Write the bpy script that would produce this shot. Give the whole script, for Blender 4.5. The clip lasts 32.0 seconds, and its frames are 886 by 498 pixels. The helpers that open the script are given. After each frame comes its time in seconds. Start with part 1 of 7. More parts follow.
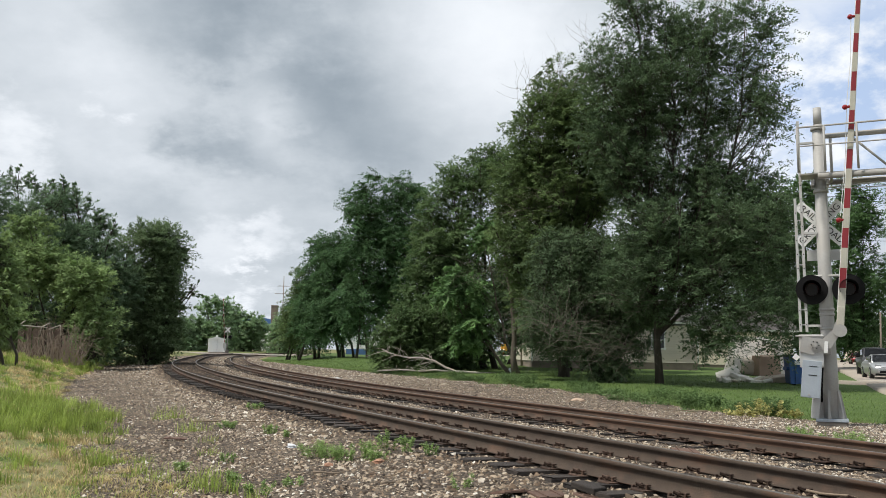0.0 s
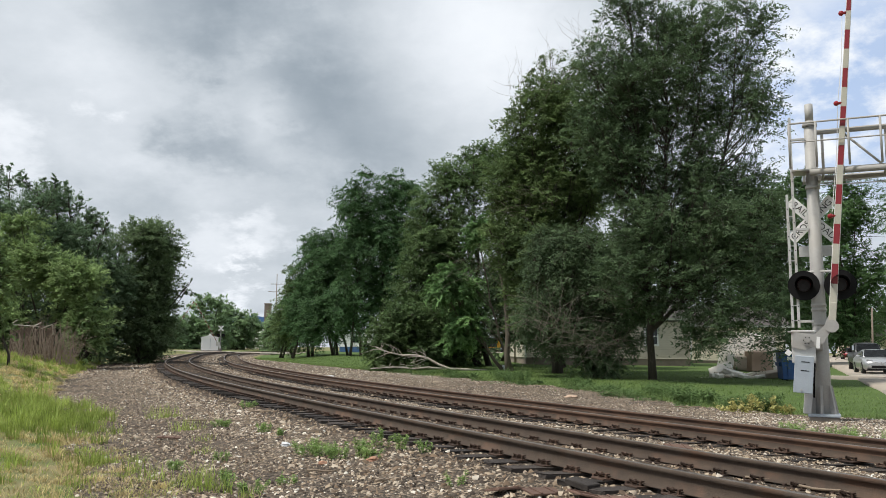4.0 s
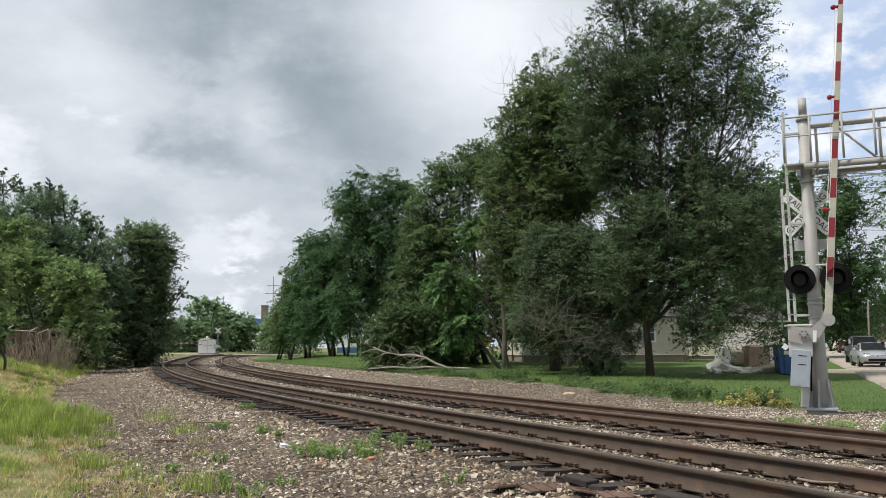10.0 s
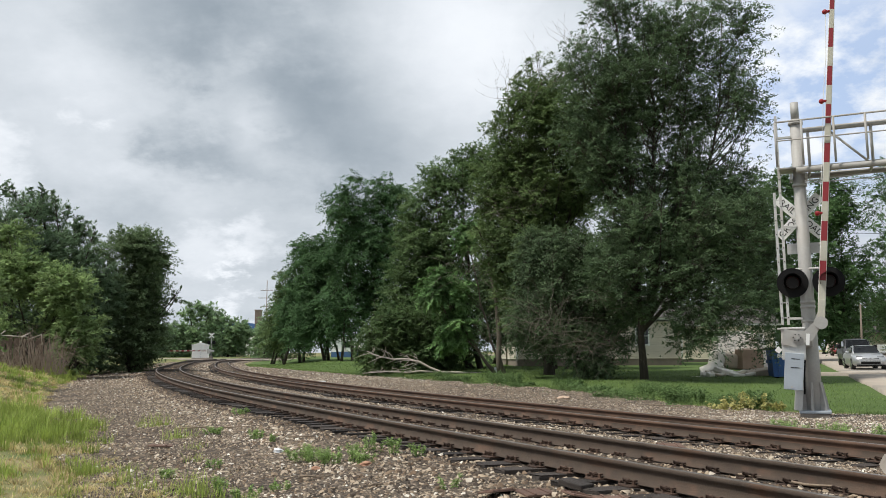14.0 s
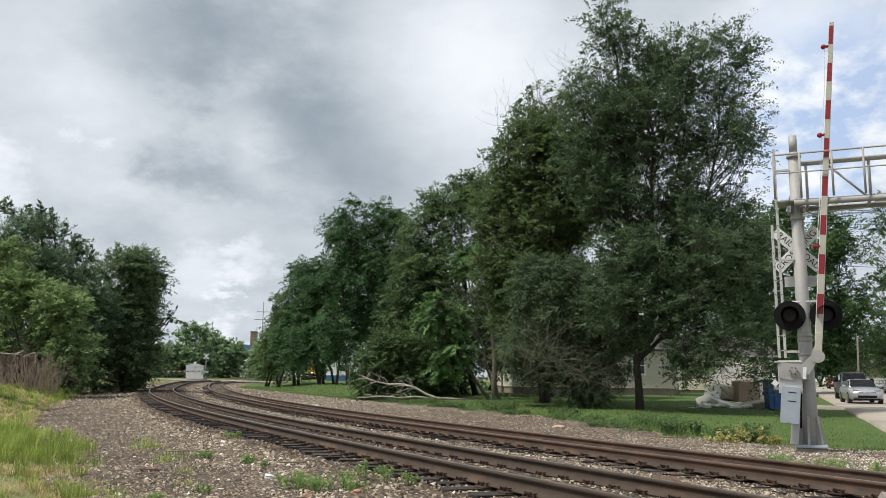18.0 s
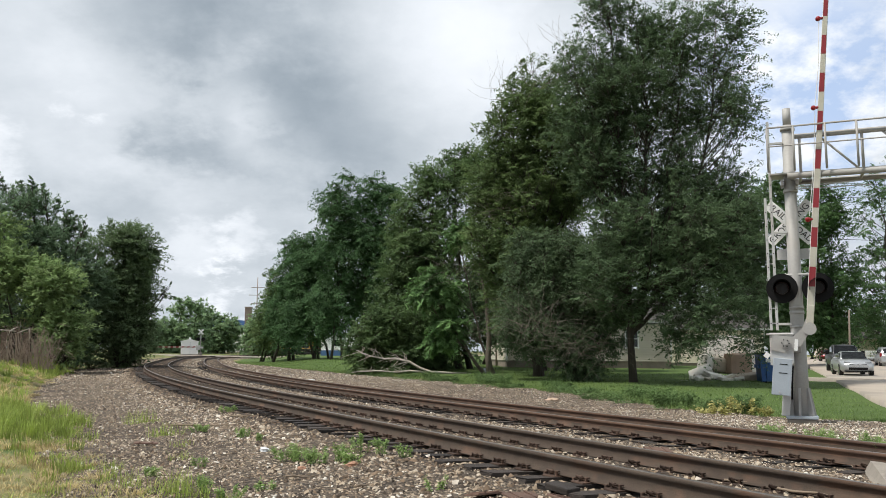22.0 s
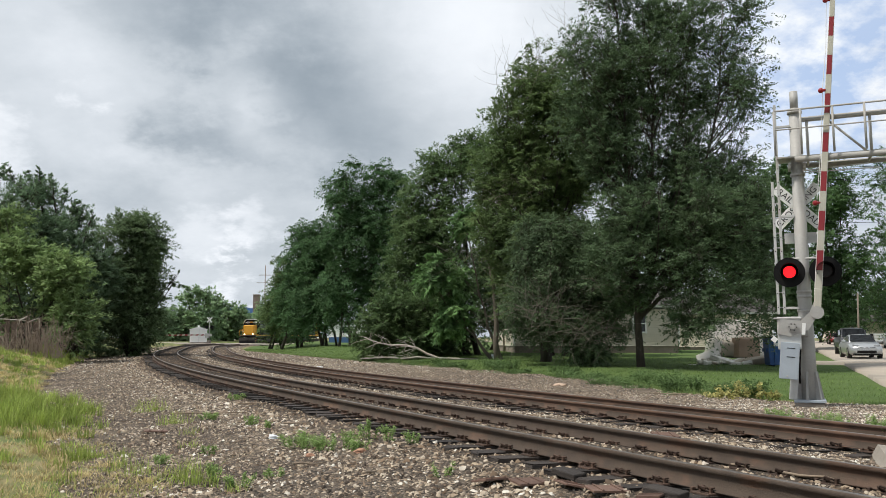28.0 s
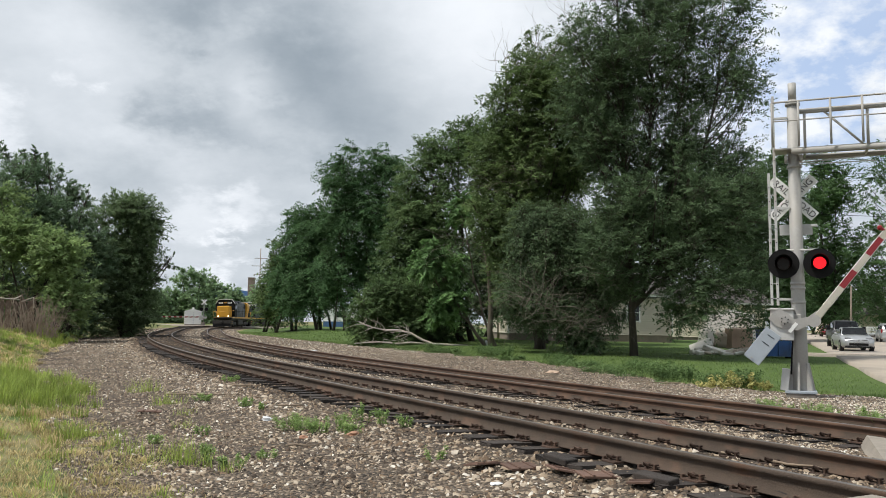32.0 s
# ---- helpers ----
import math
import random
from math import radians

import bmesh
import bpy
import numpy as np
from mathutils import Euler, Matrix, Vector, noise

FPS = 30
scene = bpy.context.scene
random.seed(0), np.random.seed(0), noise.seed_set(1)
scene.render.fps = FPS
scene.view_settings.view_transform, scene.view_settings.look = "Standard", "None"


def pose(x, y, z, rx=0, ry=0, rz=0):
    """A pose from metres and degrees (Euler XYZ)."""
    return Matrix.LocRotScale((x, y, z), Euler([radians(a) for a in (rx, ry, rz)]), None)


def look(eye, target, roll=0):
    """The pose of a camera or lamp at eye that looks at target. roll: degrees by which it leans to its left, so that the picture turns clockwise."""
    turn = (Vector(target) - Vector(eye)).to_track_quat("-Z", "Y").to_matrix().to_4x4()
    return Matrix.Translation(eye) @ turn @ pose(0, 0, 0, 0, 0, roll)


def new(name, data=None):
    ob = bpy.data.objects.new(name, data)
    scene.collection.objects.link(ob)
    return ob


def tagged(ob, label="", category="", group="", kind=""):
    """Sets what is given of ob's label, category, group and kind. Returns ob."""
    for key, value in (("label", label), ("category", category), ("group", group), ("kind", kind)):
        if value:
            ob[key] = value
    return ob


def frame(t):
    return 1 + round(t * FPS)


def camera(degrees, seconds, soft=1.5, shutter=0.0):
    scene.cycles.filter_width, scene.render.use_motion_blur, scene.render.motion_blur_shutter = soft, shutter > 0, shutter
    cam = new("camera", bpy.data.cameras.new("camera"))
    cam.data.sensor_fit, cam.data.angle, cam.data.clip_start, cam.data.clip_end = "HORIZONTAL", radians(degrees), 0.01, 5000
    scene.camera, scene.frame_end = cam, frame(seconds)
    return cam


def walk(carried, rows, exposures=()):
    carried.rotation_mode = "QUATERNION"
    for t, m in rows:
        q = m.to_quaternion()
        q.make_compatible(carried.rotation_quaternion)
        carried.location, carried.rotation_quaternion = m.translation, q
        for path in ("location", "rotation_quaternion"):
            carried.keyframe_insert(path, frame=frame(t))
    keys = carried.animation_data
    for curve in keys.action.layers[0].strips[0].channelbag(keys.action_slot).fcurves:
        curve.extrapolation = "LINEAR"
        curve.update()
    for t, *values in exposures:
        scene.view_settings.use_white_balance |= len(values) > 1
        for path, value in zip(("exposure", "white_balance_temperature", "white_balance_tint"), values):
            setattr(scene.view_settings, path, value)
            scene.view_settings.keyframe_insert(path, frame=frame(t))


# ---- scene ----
cam = camera(55.9, 32.0, soft=0.9)

# seconds, yaw, pitch, lean, and the small sway of a hand-held camera
SWAY = [
    (0, -0.000, 6.962, 0.928, -0.000, 0.000, 0.000),
    (0.5, -0.057, 6.834, 0.889, 0.002, 0.008, -0.002),
    (1, -0.315, 6.741, 0.894, -0.001, -0.002, 0.002),
    (1.5, -0.450, 6.722, 0.805, -0.002, -0.001, 0.002),
    (2, -0.524, 6.679, 0.687, -0.004, 0.002, -0.001),
    (2.5, -0.493, 6.673, 0.669, -0.002, -0.007, -0.003),
    (3, -0.458, 6.694, 0.649, 0.000, 0.004, -0.002),
    (3.5, -0.457, 6.758, 0.658, -0.000, -0.003, 0.004),
    (5.5, -0.612, 6.807, 0.427, 0.002, 0.002, -0.000),
    (6, -0.649, 6.960, 0.338, 0.005, -0.002, -0.002),
    (6.5, -0.566, 7.000, 0.207, 0.001, -0.003, -0.002),
    (7, -0.517, 7.022, 0.118, 0.001, -0.002, -0.001),
    (7.5, -0.452, 7.075, 0.088, 0.005, 0.001, -0.003),
    (8, -0.449, 7.107, 0.091, 0.005, 0.003, 0.000),
    (8.5, -0.495, 7.034, 0.116, 0.003, 0.016, -0.004),
    (9, -0.558, 6.919, 0.023, 0.002, 0.011, -0.006),
    (9.5, -0.694, 6.810, -0.060, 0.007, 0.010, -0.004),
    (10, -0.730, 6.737, -0.172, 0.006, 0.006, -0.005),
    (10.5, -0.599, 6.977, -0.254, 0.005, -0.010, 0.005),
    (11, -0.500, 7.258, -0.283, 0.008, 0.003, -0.003),
    (11.5, -0.345, 7.364, -0.307, 0.003, 0.004, 0.004),
    (12, -0.145, 7.476, -0.331, 0.004, -0.009, -0.003),
    (12.5, -0.377, 7.539, -0.247, 0.002, -0.004, -0.003),
    (13, -0.890, 7.395, -0.144, 0.008, 0.011, 0.000),
    (13.5, -1.255, 7.009, -0.274, 0.003, -0.006, -0.001),
    (15.5, -0.228, 7.252, -0.385, -0.002, 0.016, 0.005),
    (16, 0.070, 9.392, 0.537, -0.007, 0.001, 0.039),
    (16.5, 0.425, 10.261, 0.601, 0.000, 0.032, 0.038),
    (17, -0.518, 10.023, 0.643, -0.002, 0.010, 0.028),
    (17.5, -1.061, 9.335, 0.417, 0.020, 0.029, 0.028),
    (18, -1.309, 8.719, 0.741, 0.013, 0.028, 0.027),
    (18.5, -0.915, 8.344, -0.034, 0.014, 0.027, 0.030),
    (19, -0.485, 8.435, -0.417, 0.017, 0.017, 0.028),
    (19.5, -1.151, 8.299, 0.042, 0.017, 0.017, 0.026),
    (20, -1.762, 7.486, 0.139, 0.015, 0.026, 0.023),
    (20.5, -2.084, 7.120, 0.344, 0.020, 0.014, 0.023),
    (21, -1.823, 7.165, 0.362, 0.018, -0.002, 0.018),
    (21.5, -1.749, 7.132, 0.429, 0.014, 0.016, 0.020),
    (22, -1.739, 7.000, 0.453, 0.020, 0.027, 0.015),
    (22.5, -1.822, 6.741, 0.495, 0.021, 0.030, 0.019),
    (23, -1.609, 6.503, 0.550, 0.023, 0.011, 0.014),
    (23.5, -0.836, 6.325, 0.319, 0.023, 0.020, 0.023),
    (24, -0.403, 6.388, 0.106, 0.026, 0.014, 0.020),
    (24.5, -0.672, 6.393, 0.198, 0.027, 0.012, 0.022),
    (25, -0.913, 6.533, 0.170, 0.037, -0.001, 0.025),
    (25.5, -1.010, 6.454, 0.142, 0.029, 0.008, 0.027),
    (27.5, -1.118, 6.161, 0.042, 0.034, 0.010, 0.026),
    (28, -1.252, 6.050, 0.028, 0.037, 0.017, 0.026),
    (28.5, -1.361, 5.985, -0.064, 0.038, 0.004, 0.026),
    (29, -1.472, 5.817, -0.009, 0.036, 0.008, 0.026),
    (29.5, -1.636, 5.772, 0.010, 0.036, 0.006, 0.026),
    (30, -1.766, 5.802, 0.096, 0.038, 0.009, 0.022),
    (30.5, -1.917, 5.788, 0.190, 0.037, 0.009, 0.024),
    (31, -1.730, 5.693, 0.394, 0.032, 0.012, 0.019),
    (31.5, -1.587, 5.359, 0.778, 0.026, 0.028, 0.015),
    (32, -1.561, 5.110, 0.966, 0.033, -0.002, 0.013),
]
EYE_HEIGHT = 1.425


def hand_pose(yaw, pitch, lean, dx, dy, dz):
    return pose(dx, dy, EYE_HEIGHT + dz, 0, 0, yaw) @ pose(0, 0, 0, 90 + pitch) @ pose(0, 0, 0, 0, 0, lean)


walk(cam, [(row[0], hand_pose(*row[1:])) for row in SWAY], [(0, 0.13), (15.5, 0.13), (16.2, 0.1), (17.0, -0.02), (17.6, 0.08), (18.5, 0.13), (20.0, 0.23), (22.0, 0.2), (24.0, 0.14), (32, 0.13)])

# ---- light ----
SUN_DIR = Vector((-0.48, -0.16, 0.862)).normalized()
world = bpy.data.worlds.new("overcast_sky")
scene.world = world
world.use_nodes = True


def sky_nodes():
    nt = world.node_tree
    nt.nodes.clear()
    N, Lk = nt.nodes.new, nt.links.new

    def math_(op, a, b=None, clamp=False):
        n = N("ShaderNodeMath")
        n.operation, n.use_clamp = op, clamp
        for i, v in enumerate((a, b)):
            if v is None:
                continue
            if isinstance(v, (int, float)):
                n.inputs[i].default_value = v
            else:
                Lk(v, n.inputs[i])
        return n.outputs[0]

    def mix(fac, a, b):
        n = N("ShaderNodeMix")
        n.data_type = "RGBA"
        for sock, v in ((n.inputs[0], fac), (n.inputs[6], a), (n.inputs[7], b)):
            if isinstance(v, (int, float)):
                sock.default_value = v
            elif isinstance(v, tuple):
                sock.default_value = (*v, 1)
            else:
                Lk(v, sock)
        return n.outputs[2]

    co = N("ShaderNodeTexCoord")
    sep = N("ShaderNodeSeparateXYZ")
    Lk(co.outputs["Generated"], sep.inputs[0])
    x, y, z = sep.outputs
    zz = math_("ADD", math_("MAXIMUM", z, 0.0), 0.42)
    flat = N("ShaderNodeCombineXYZ")
    Lk(math_("DIVIDE", x, zz), flat.inputs[0])
    Lk(math_("DIVIDE", y, zz), flat.inputs[1])

    def cloud(scale, detail, offset, rough=0.55):
        m = N("ShaderNodeVectorMath")
        m.operation = "ADD"
        Lk(flat.outputs[0], m.inputs[0])
        m.inputs[1].default_value = offset
        n = N("ShaderNodeTexNoise")
        n.inputs["Scale"].default_value = scale
        n.inputs["Detail"].default_value = detail
        n.inputs["Roughness"].default_value = rough
        Lk(m.outputs[0], n.inputs["Vector"])
        return n.outputs["Fac"]

    def blob(direction, size):
        """1 in a direction of the sky, falling softly to 0 at an angle of size (radians)."""
        m = N("ShaderNodeVectorMath")
        m.operation = "DISTANCE"
        Lk(co.outputs["Generated"], m.inputs[0])
        m.inputs[1].default_value = Vector(direction).normalized()
        r = N("ShaderNodeMapRange")
        r.interpolation_type = "SMOOTHERSTEP"
        r.inputs["From Min"].default_value, r.inputs["From Max"].default_value = size, 0.0
        wob = math_("ADD", math_("MULTIPLY", math_("SUBTRACT", tone0, 0.5), 0.26), math_("MULTIPLY", math_("SUBTRACT", fine, 0.5), 0.09))
        Lk(math_("ADD", m.outputs["Value"], wob), r.inputs["Value"])
        return r.outputs[0]

    big = cloud(2.2, 6, (3.1, 1.7, 0))
    small = cloud(6.5, 7, (0.4, 5.2, 0), 0.6)
    fine = cloud(15.0, 6, (2.2, 0.3, 0), 0.6)
    tone0 = tone = math_("ADD", math_("MULTIPLY", big, 0.68), math_("MULTIPLY", small, 0.32))
    tone = math_("ADD", math_("MULTIPLY", tone, 0.72), 0.145)
    for direction, size, gain in SKY_MASSES:
        tone = math_("ADD", tone, math_("MULTIPLY", blob(direction, size), gain))
    ramp = N("ShaderNodeValToRGB")
    ramp.color_ramp.interpolation = "B_SPLINE"
    e = ramp.color_ramp.elements
    e[0].position, e[0].color = 0.24, (0.282, 0.335, 0.388, 1)
    e[1].position, e[1].color = 0.80, (0.880, 0.915, 0.960, 1)
    for p, c in ((0.40, (0.411, 0.465, 0.520, 1)), (0.52, (0.560, 0.61, 0.660, 1)), (0.64, (0.700, 0.745, 0.800, 1))):
        e.new(p).color = c
    Lk(tone, ramp.inputs[0])
    sky = N("ShaderNodeTexSky")
    sky.sky_type, sky.sun_disc = "NISHITA", False
    sky.sun_elevation = math.asin(SUN_DIR.z)
    sky.sun_rotation = math.atan2(SUN_DIR.x, SUN_DIR.y)
    air = N("ShaderNodeVectorMath")
    air.operation = "SCALE"
    Lk(sky.outputs[0], air.inputs[0])
    air.inputs["Scale"].default_value = 0.10
    # gaps of blue low over the street
    gap = math_("MULTIPLY", blob((0.43, 0.856, 0.285), 0.22), math_("MULTIPLY", math_("SUBTRACT", small, 0.40), 7.0, clamp=True), clamp=True)
    out = mix(math_("MULTIPLY", gap, 0.68), ramp.outputs[0], mix(0.55, air.outputs[0], (0.28, 0.50, 0.93)))
    bg = N("ShaderNodeBackground")
    Lk(out, bg.inputs[0])
    bg.inputs[1].default_value = 1.0
    o = N("ShaderNodeOutputWorld")
    Lk(bg.outputs[0], o.inputs[0])


# cloud masses that the place's sky shows: direction, angular size, lighter (+) or darker (-)
SKY_MASSES = (
    ((-0.398, 0.860, 0.318), 0.17, 0.08), ((-0.304, 0.876, 0.374), 0.12, -0.12), ((-0.217, 0.904, 0.368), 0.12, -0.09),
    ((-0.143, 0.922, 0.359), 0.12, -0.08), ((-0.379, 0.888, 0.262), 0.045, 0.2), ((-0.351, 0.902, 0.253), 0.04, 0.2),
    ((-0.288, 0.929, 0.233), 0.085, -0.08), ((-0.246, 0.941, 0.231), 0.07, -0.07), ((-0.325, 0.919, 0.222), 0.06, -0.08),
    ((-0.200, 0.941, 0.274), 0.045, 0.07), ((-0.205, 0.947, 0.248), 0.035, 0.06), ((-0.451, 0.867, 0.211), 0.07, 0.2),
    ((-0.059, 0.957, 0.284), 0.17, -0.07), ((-0.125, 0.962, 0.244), 0.12, -0.05), ((-0.249, 0.961, 0.122), 0.06, 0.14),
    ((-0.205, 0.970, 0.134), 0.045, 0.14), ((-0.284, 0.954, 0.093), 0.09, 0.06), ((-0.340, 0.926, 0.166), 0.1, -0.05),
    ((-0.222, 0.972, 0.066), 0.035, 0.22), ((0.052, 0.932, 0.360), 0.19, 0.22), ((0.411, 0.846, 0.339), 0.17, 0.32), ((0.396, 0.890, 0.227), 0.15, 0.30),
)
sky_nodes()

sun_data = bpy.data.lights.new("sun", "SUN")
sun_data.energy, sun_data.angle, sun_data.color = 3.3, radians(6), (1.0, 0.95, 0.87)
sun = new("sun", sun_data)
sun.matrix_world = look(SUN_DIR * 100, (0, 0, 0))


# ---- materials ----
def material(name, a, b=None, rough=0.8, metal=0.0, scale=6.0, fine=60.0, bump=0.3, random=0.0, stain=None, translucent=0.0, tone=False, spec=0.5, stretch=None):
    """Two colours mixed by noise at two scales, with relief; stain: a third colour in patches."""
    m = bpy.data.materials.new(name)
    m.use_nodes = True
    nt = m.node_tree
    N, Lk = nt.nodes.new, nt.links.new
    p = nt.nodes["Principled BSDF"]
    p.inputs["Roughness"].default_value, p.inputs["Metallic"].default_value = rough, metal
    p.inputs["Specular IOR Level"].default_value = spec
    b = b or tuple(c * 0.7 for c in a)
    co = N("ShaderNodeTexCoord")
    vec = co.outputs["Object"]
    if stretch:
        mp = N("ShaderNodeMapping")
        mp.inputs["Scale"].default_value = stretch
        Lk(vec, mp.inputs[0])
        vec = mp.outputs[0]

    def noise_(s, d):
        n = N("ShaderNodeTexNoise")
        n.inputs["Scale"].default_value, n.inputs["Detail"].default_value = s, d
        Lk(vec, n.inputs["Vector"])
        return n.outputs["Fac"]

    def mixc(fac, c1, c2):
        n = N("ShaderNodeMix")
        n.data_type = "RGBA"
        for sock, v in ((n.inputs[0], fac), (n.inputs[6], c1), (n.inputs[7], c2)):
            if isinstance(v, (int, float)):
                sock.default_value = v
            elif isinstance(v, tuple):
                sock.default_value = (*v, 1)
            else:
                Lk(v, sock)
        return n.outputs[2]

    def ramp_(v, lo, hi):
        n = N("ShaderNodeMapRange")
        n.inputs["From Min"].default_value, n.inputs["From Max"].default_value = lo, hi
        Lk(v, n.inputs[0])
        return n.outputs[0]

    big, small = noise_(scale, 3), noise_(fine, 4)
    add = N("ShaderNodeMath")
    add.operation = "MULTIPLY_ADD"
    Lk(small, add.inputs[0])
    add.inputs[1].default_value = 0.6
    Lk(big, add.inputs[2])
    fac = ramp_(add.outputs[0], 0.5, 1.1)
    col = mixc(fac, a, b)
    if stain:
        col = mixc(ramp_(noise_(scale * 0.37, 5), 0.52, 0.68), col, stain)
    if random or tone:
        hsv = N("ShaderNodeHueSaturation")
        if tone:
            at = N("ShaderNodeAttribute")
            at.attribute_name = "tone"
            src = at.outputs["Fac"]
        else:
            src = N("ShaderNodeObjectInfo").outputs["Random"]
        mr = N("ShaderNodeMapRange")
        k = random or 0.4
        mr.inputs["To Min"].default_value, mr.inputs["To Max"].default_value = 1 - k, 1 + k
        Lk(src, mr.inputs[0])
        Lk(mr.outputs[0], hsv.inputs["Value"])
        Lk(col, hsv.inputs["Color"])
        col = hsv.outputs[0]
    Lk(col, p.inputs["Base Color"])
    if bump:
        bp = N("ShaderNodeBump")
        bp.inputs["Strength"].default_value, bp.inputs["Distance"].default_value = bump, 0.02
        Lk(add.outputs[0], bp.inputs["Height"])
        Lk(bp.outputs[0], p.inputs["Normal"])
    if translucent:
        tr = N("ShaderNodeBsdfTranslucent")
        Lk(col, tr.inputs[0])
        ms = N("ShaderNodeMixShader")
        ms.inputs[0].default_value = translucent
        Lk(p.outputs[0], ms.inputs[1])
        Lk(tr.outputs[0], ms.inputs[2])
        Lk(ms.outputs[0], nt.nodes["Material Output"].inputs[0])
    return m


def glow(name, colour, strength):
    m = bpy.data.materials.new(name)
    m.use_nodes = True
    p = m.node_tree.nodes["Principled BSDF"]
    p.inputs["Base Color"].default_value = (*colour, 1)
    p.inputs["Emission Color"].default_value = (*colour, 1)
    p.inputs["Emission Strength"].default_value = strength
    return m


def ground_material():
    """Lawn green, with dry straw and bare soil where the sheet says so."""
    m = material("grass_ground", (0.110, 0.162, 0.050), (0.068, 0.108, 0.036), 0.95, scale=0.6, fine=16, bump=0.9, spec=0.1)
    nt = m.node_tree
    N, Lk = nt.nodes.new, nt.links.new
    p = nt.nodes["Principled BSDF"]
    green = p.inputs["Base Color"].links[0].from_socket
    at = N("ShaderNodeAttribute")
    at.attribute_name = "tone"
    co = N("ShaderNodeTexCoord")
    n = N("ShaderNodeTexNoise")
    n.inputs["Scale"].default_value, n.inputs["Detail"].default_value = 1.3, 6
    Lk(co.outputs["Object"], n.inputs["Vector"])
    add = N("ShaderNodeMath")
    add.operation = "ADD"
    Lk(at.outputs["Fac"], add.inputs[0])
    Lk(n.outputs["Fac"], add.inputs[1])
    r = N("ShaderNodeValToRGB")
    e = r.color_ramp.elements
    e[0].position, e[0].color = 0.45, (0, 0, 0, 1)
    e[1].position, e[1].color = 0.62, (1, 1, 1, 1)
    half = N("ShaderNodeMath")
    half.operation = "MULTIPLY"
    half.inputs[1].default_value = 0.5
    Lk(add.outputs[0], half.inputs[0])
    Lk(half.outputs[0], r.inputs[0])
    mx = N("ShaderNodeMix")
    mx.data_type = "RGBA"
    Lk(r.outputs[0], mx.inputs[0])
    Lk(green, mx.inputs[6])
    mx.inputs[7].default_value = (0.28, 0.235, 0.13, 1)
    Lk(mx.outputs[2], p.inputs["Base Color"])
    return m


def ballast_material():
    """A bed of crushed stone: cells of many greys and tans with dark joints."""
    m = material("ballast_bed", (0.262, 0.205, 0.148), (0.135, 0.104, 0.077), 0.95, scale=1.2, fine=20, bump=0.0, stain=(0.14, 0.108, 0.083))
    nt = m.node_tree
    N, Lk = nt.nodes.new, nt.links.new
    p = nt.nodes["Principled BSDF"]
    base = p.inputs["Base Color"].links[0].from_socket
    co = N("ShaderNodeTexCoord")
    v = N("ShaderNodeTexVoronoi")
    v.inputs["Scale"].default_value = 34
    Lk(co.outputs["Object"], v.inputs["Vector"])
    sep = N("ShaderNodeSeparateColor")
    Lk(v.outputs["Color"], sep.inputs[0])
    r = N("ShaderNodeValToRGB")
    e = r.color_ramp.elements
    e[0].position, e[0].color = 0.0, (0.22, 0.22, 0.22, 1)
    e[1].position, e[1].color = 1.0, (2.1, 2.1, 2.1, 1)
    e.new(0.6).color = (0.85, 0.85, 0.85, 1)
    e.new(0.88).color = (1.25, 1.25, 1.25, 1)
    Lk(sep.outputs[0], r.inputs[0])
    mul = N("ShaderNodeMix")
    mul.data_type, mul.blend_type = "RGBA", "MULTIPLY"
    mul.inputs[0].default_value = 1.0
    Lk(base, mul.inputs[6])
    Lk(r.outputs[0], mul.inputs[7])
    # tone darkens the bed: grease, cinders and the bank trees' painted shade
    oil_shade = N("ShaderNodeAttribute")
    oil_shade.attribute_name = "tone"
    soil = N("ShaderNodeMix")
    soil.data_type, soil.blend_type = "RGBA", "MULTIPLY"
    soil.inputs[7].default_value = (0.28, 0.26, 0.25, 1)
    Lk(oil_shade.outputs["Fac"], soil.inputs[0])
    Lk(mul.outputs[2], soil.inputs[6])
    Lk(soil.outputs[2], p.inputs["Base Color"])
    bp = N("ShaderNodeBump")
    bp.invert = True
    bp.inputs["Strength"].default_value, bp.inputs["Distance"].default_value = 1.0, 0.04
    Lk(v.outputs["Distance"], bp.inputs["Height"])
    Lk(bp.outputs[0], p.inputs["Normal"])
    return m


M_GRASS = ground_material()
M_BALLAST = ballast_material()


def stone_material():
    """Crushed stone: each piece its own tone, from dark brown through tan and grey to nearly white."""
    m = material("ballast_stone", (1.0, 1.0, 1.0), (0.62, 0.60, 0.58), 0.9, scale=9, fine=80, bump=0.3)
    nt = m.node_tree
    N, Lk = nt.nodes.new, nt.links.new
    p = nt.nodes["Principled BSDF"]
    grain = p.inputs["Base Color"].links[0].from_socket
    at = N("ShaderNodeAttribute")
    at.attribute_name = "tone"
    r = N("ShaderNodeValToRGB")
    e = r.color_ramp.elements
    e[0].position, e[0].color = 0.0, (0.075, 0.056, 0.042, 1)
    e[1].position, e[1].color = 1.0, (0.88, 0.85, 0.76, 1)
    for pos, c in ((0.22, (0.215, 0.148, 0.096, 1)), (0.42, (0.475, 0.385, 0.280, 1)), (0.60, (0.56, 0.485, 0.385, 1)), (0.74, (0.50, 0.41, 0.315, 1)), (0.80, (0.66, 0.60, 0.52, 1))):
        e.new(pos).color = c
    Lk(at.outputs["Fac"], r.inputs[0])
    mul = N("ShaderNodeMix")
    mul.data_type, mul.blend_type = "RGBA", "MULTIPLY"
    mul.inputs[0].default_value = 1.0
    Lk(grain, mul.inputs[6])
    Lk(r.outputs[0], mul.inputs[7])
    Lk(mul.outputs[2], p.inputs["Base Color"])
    return m


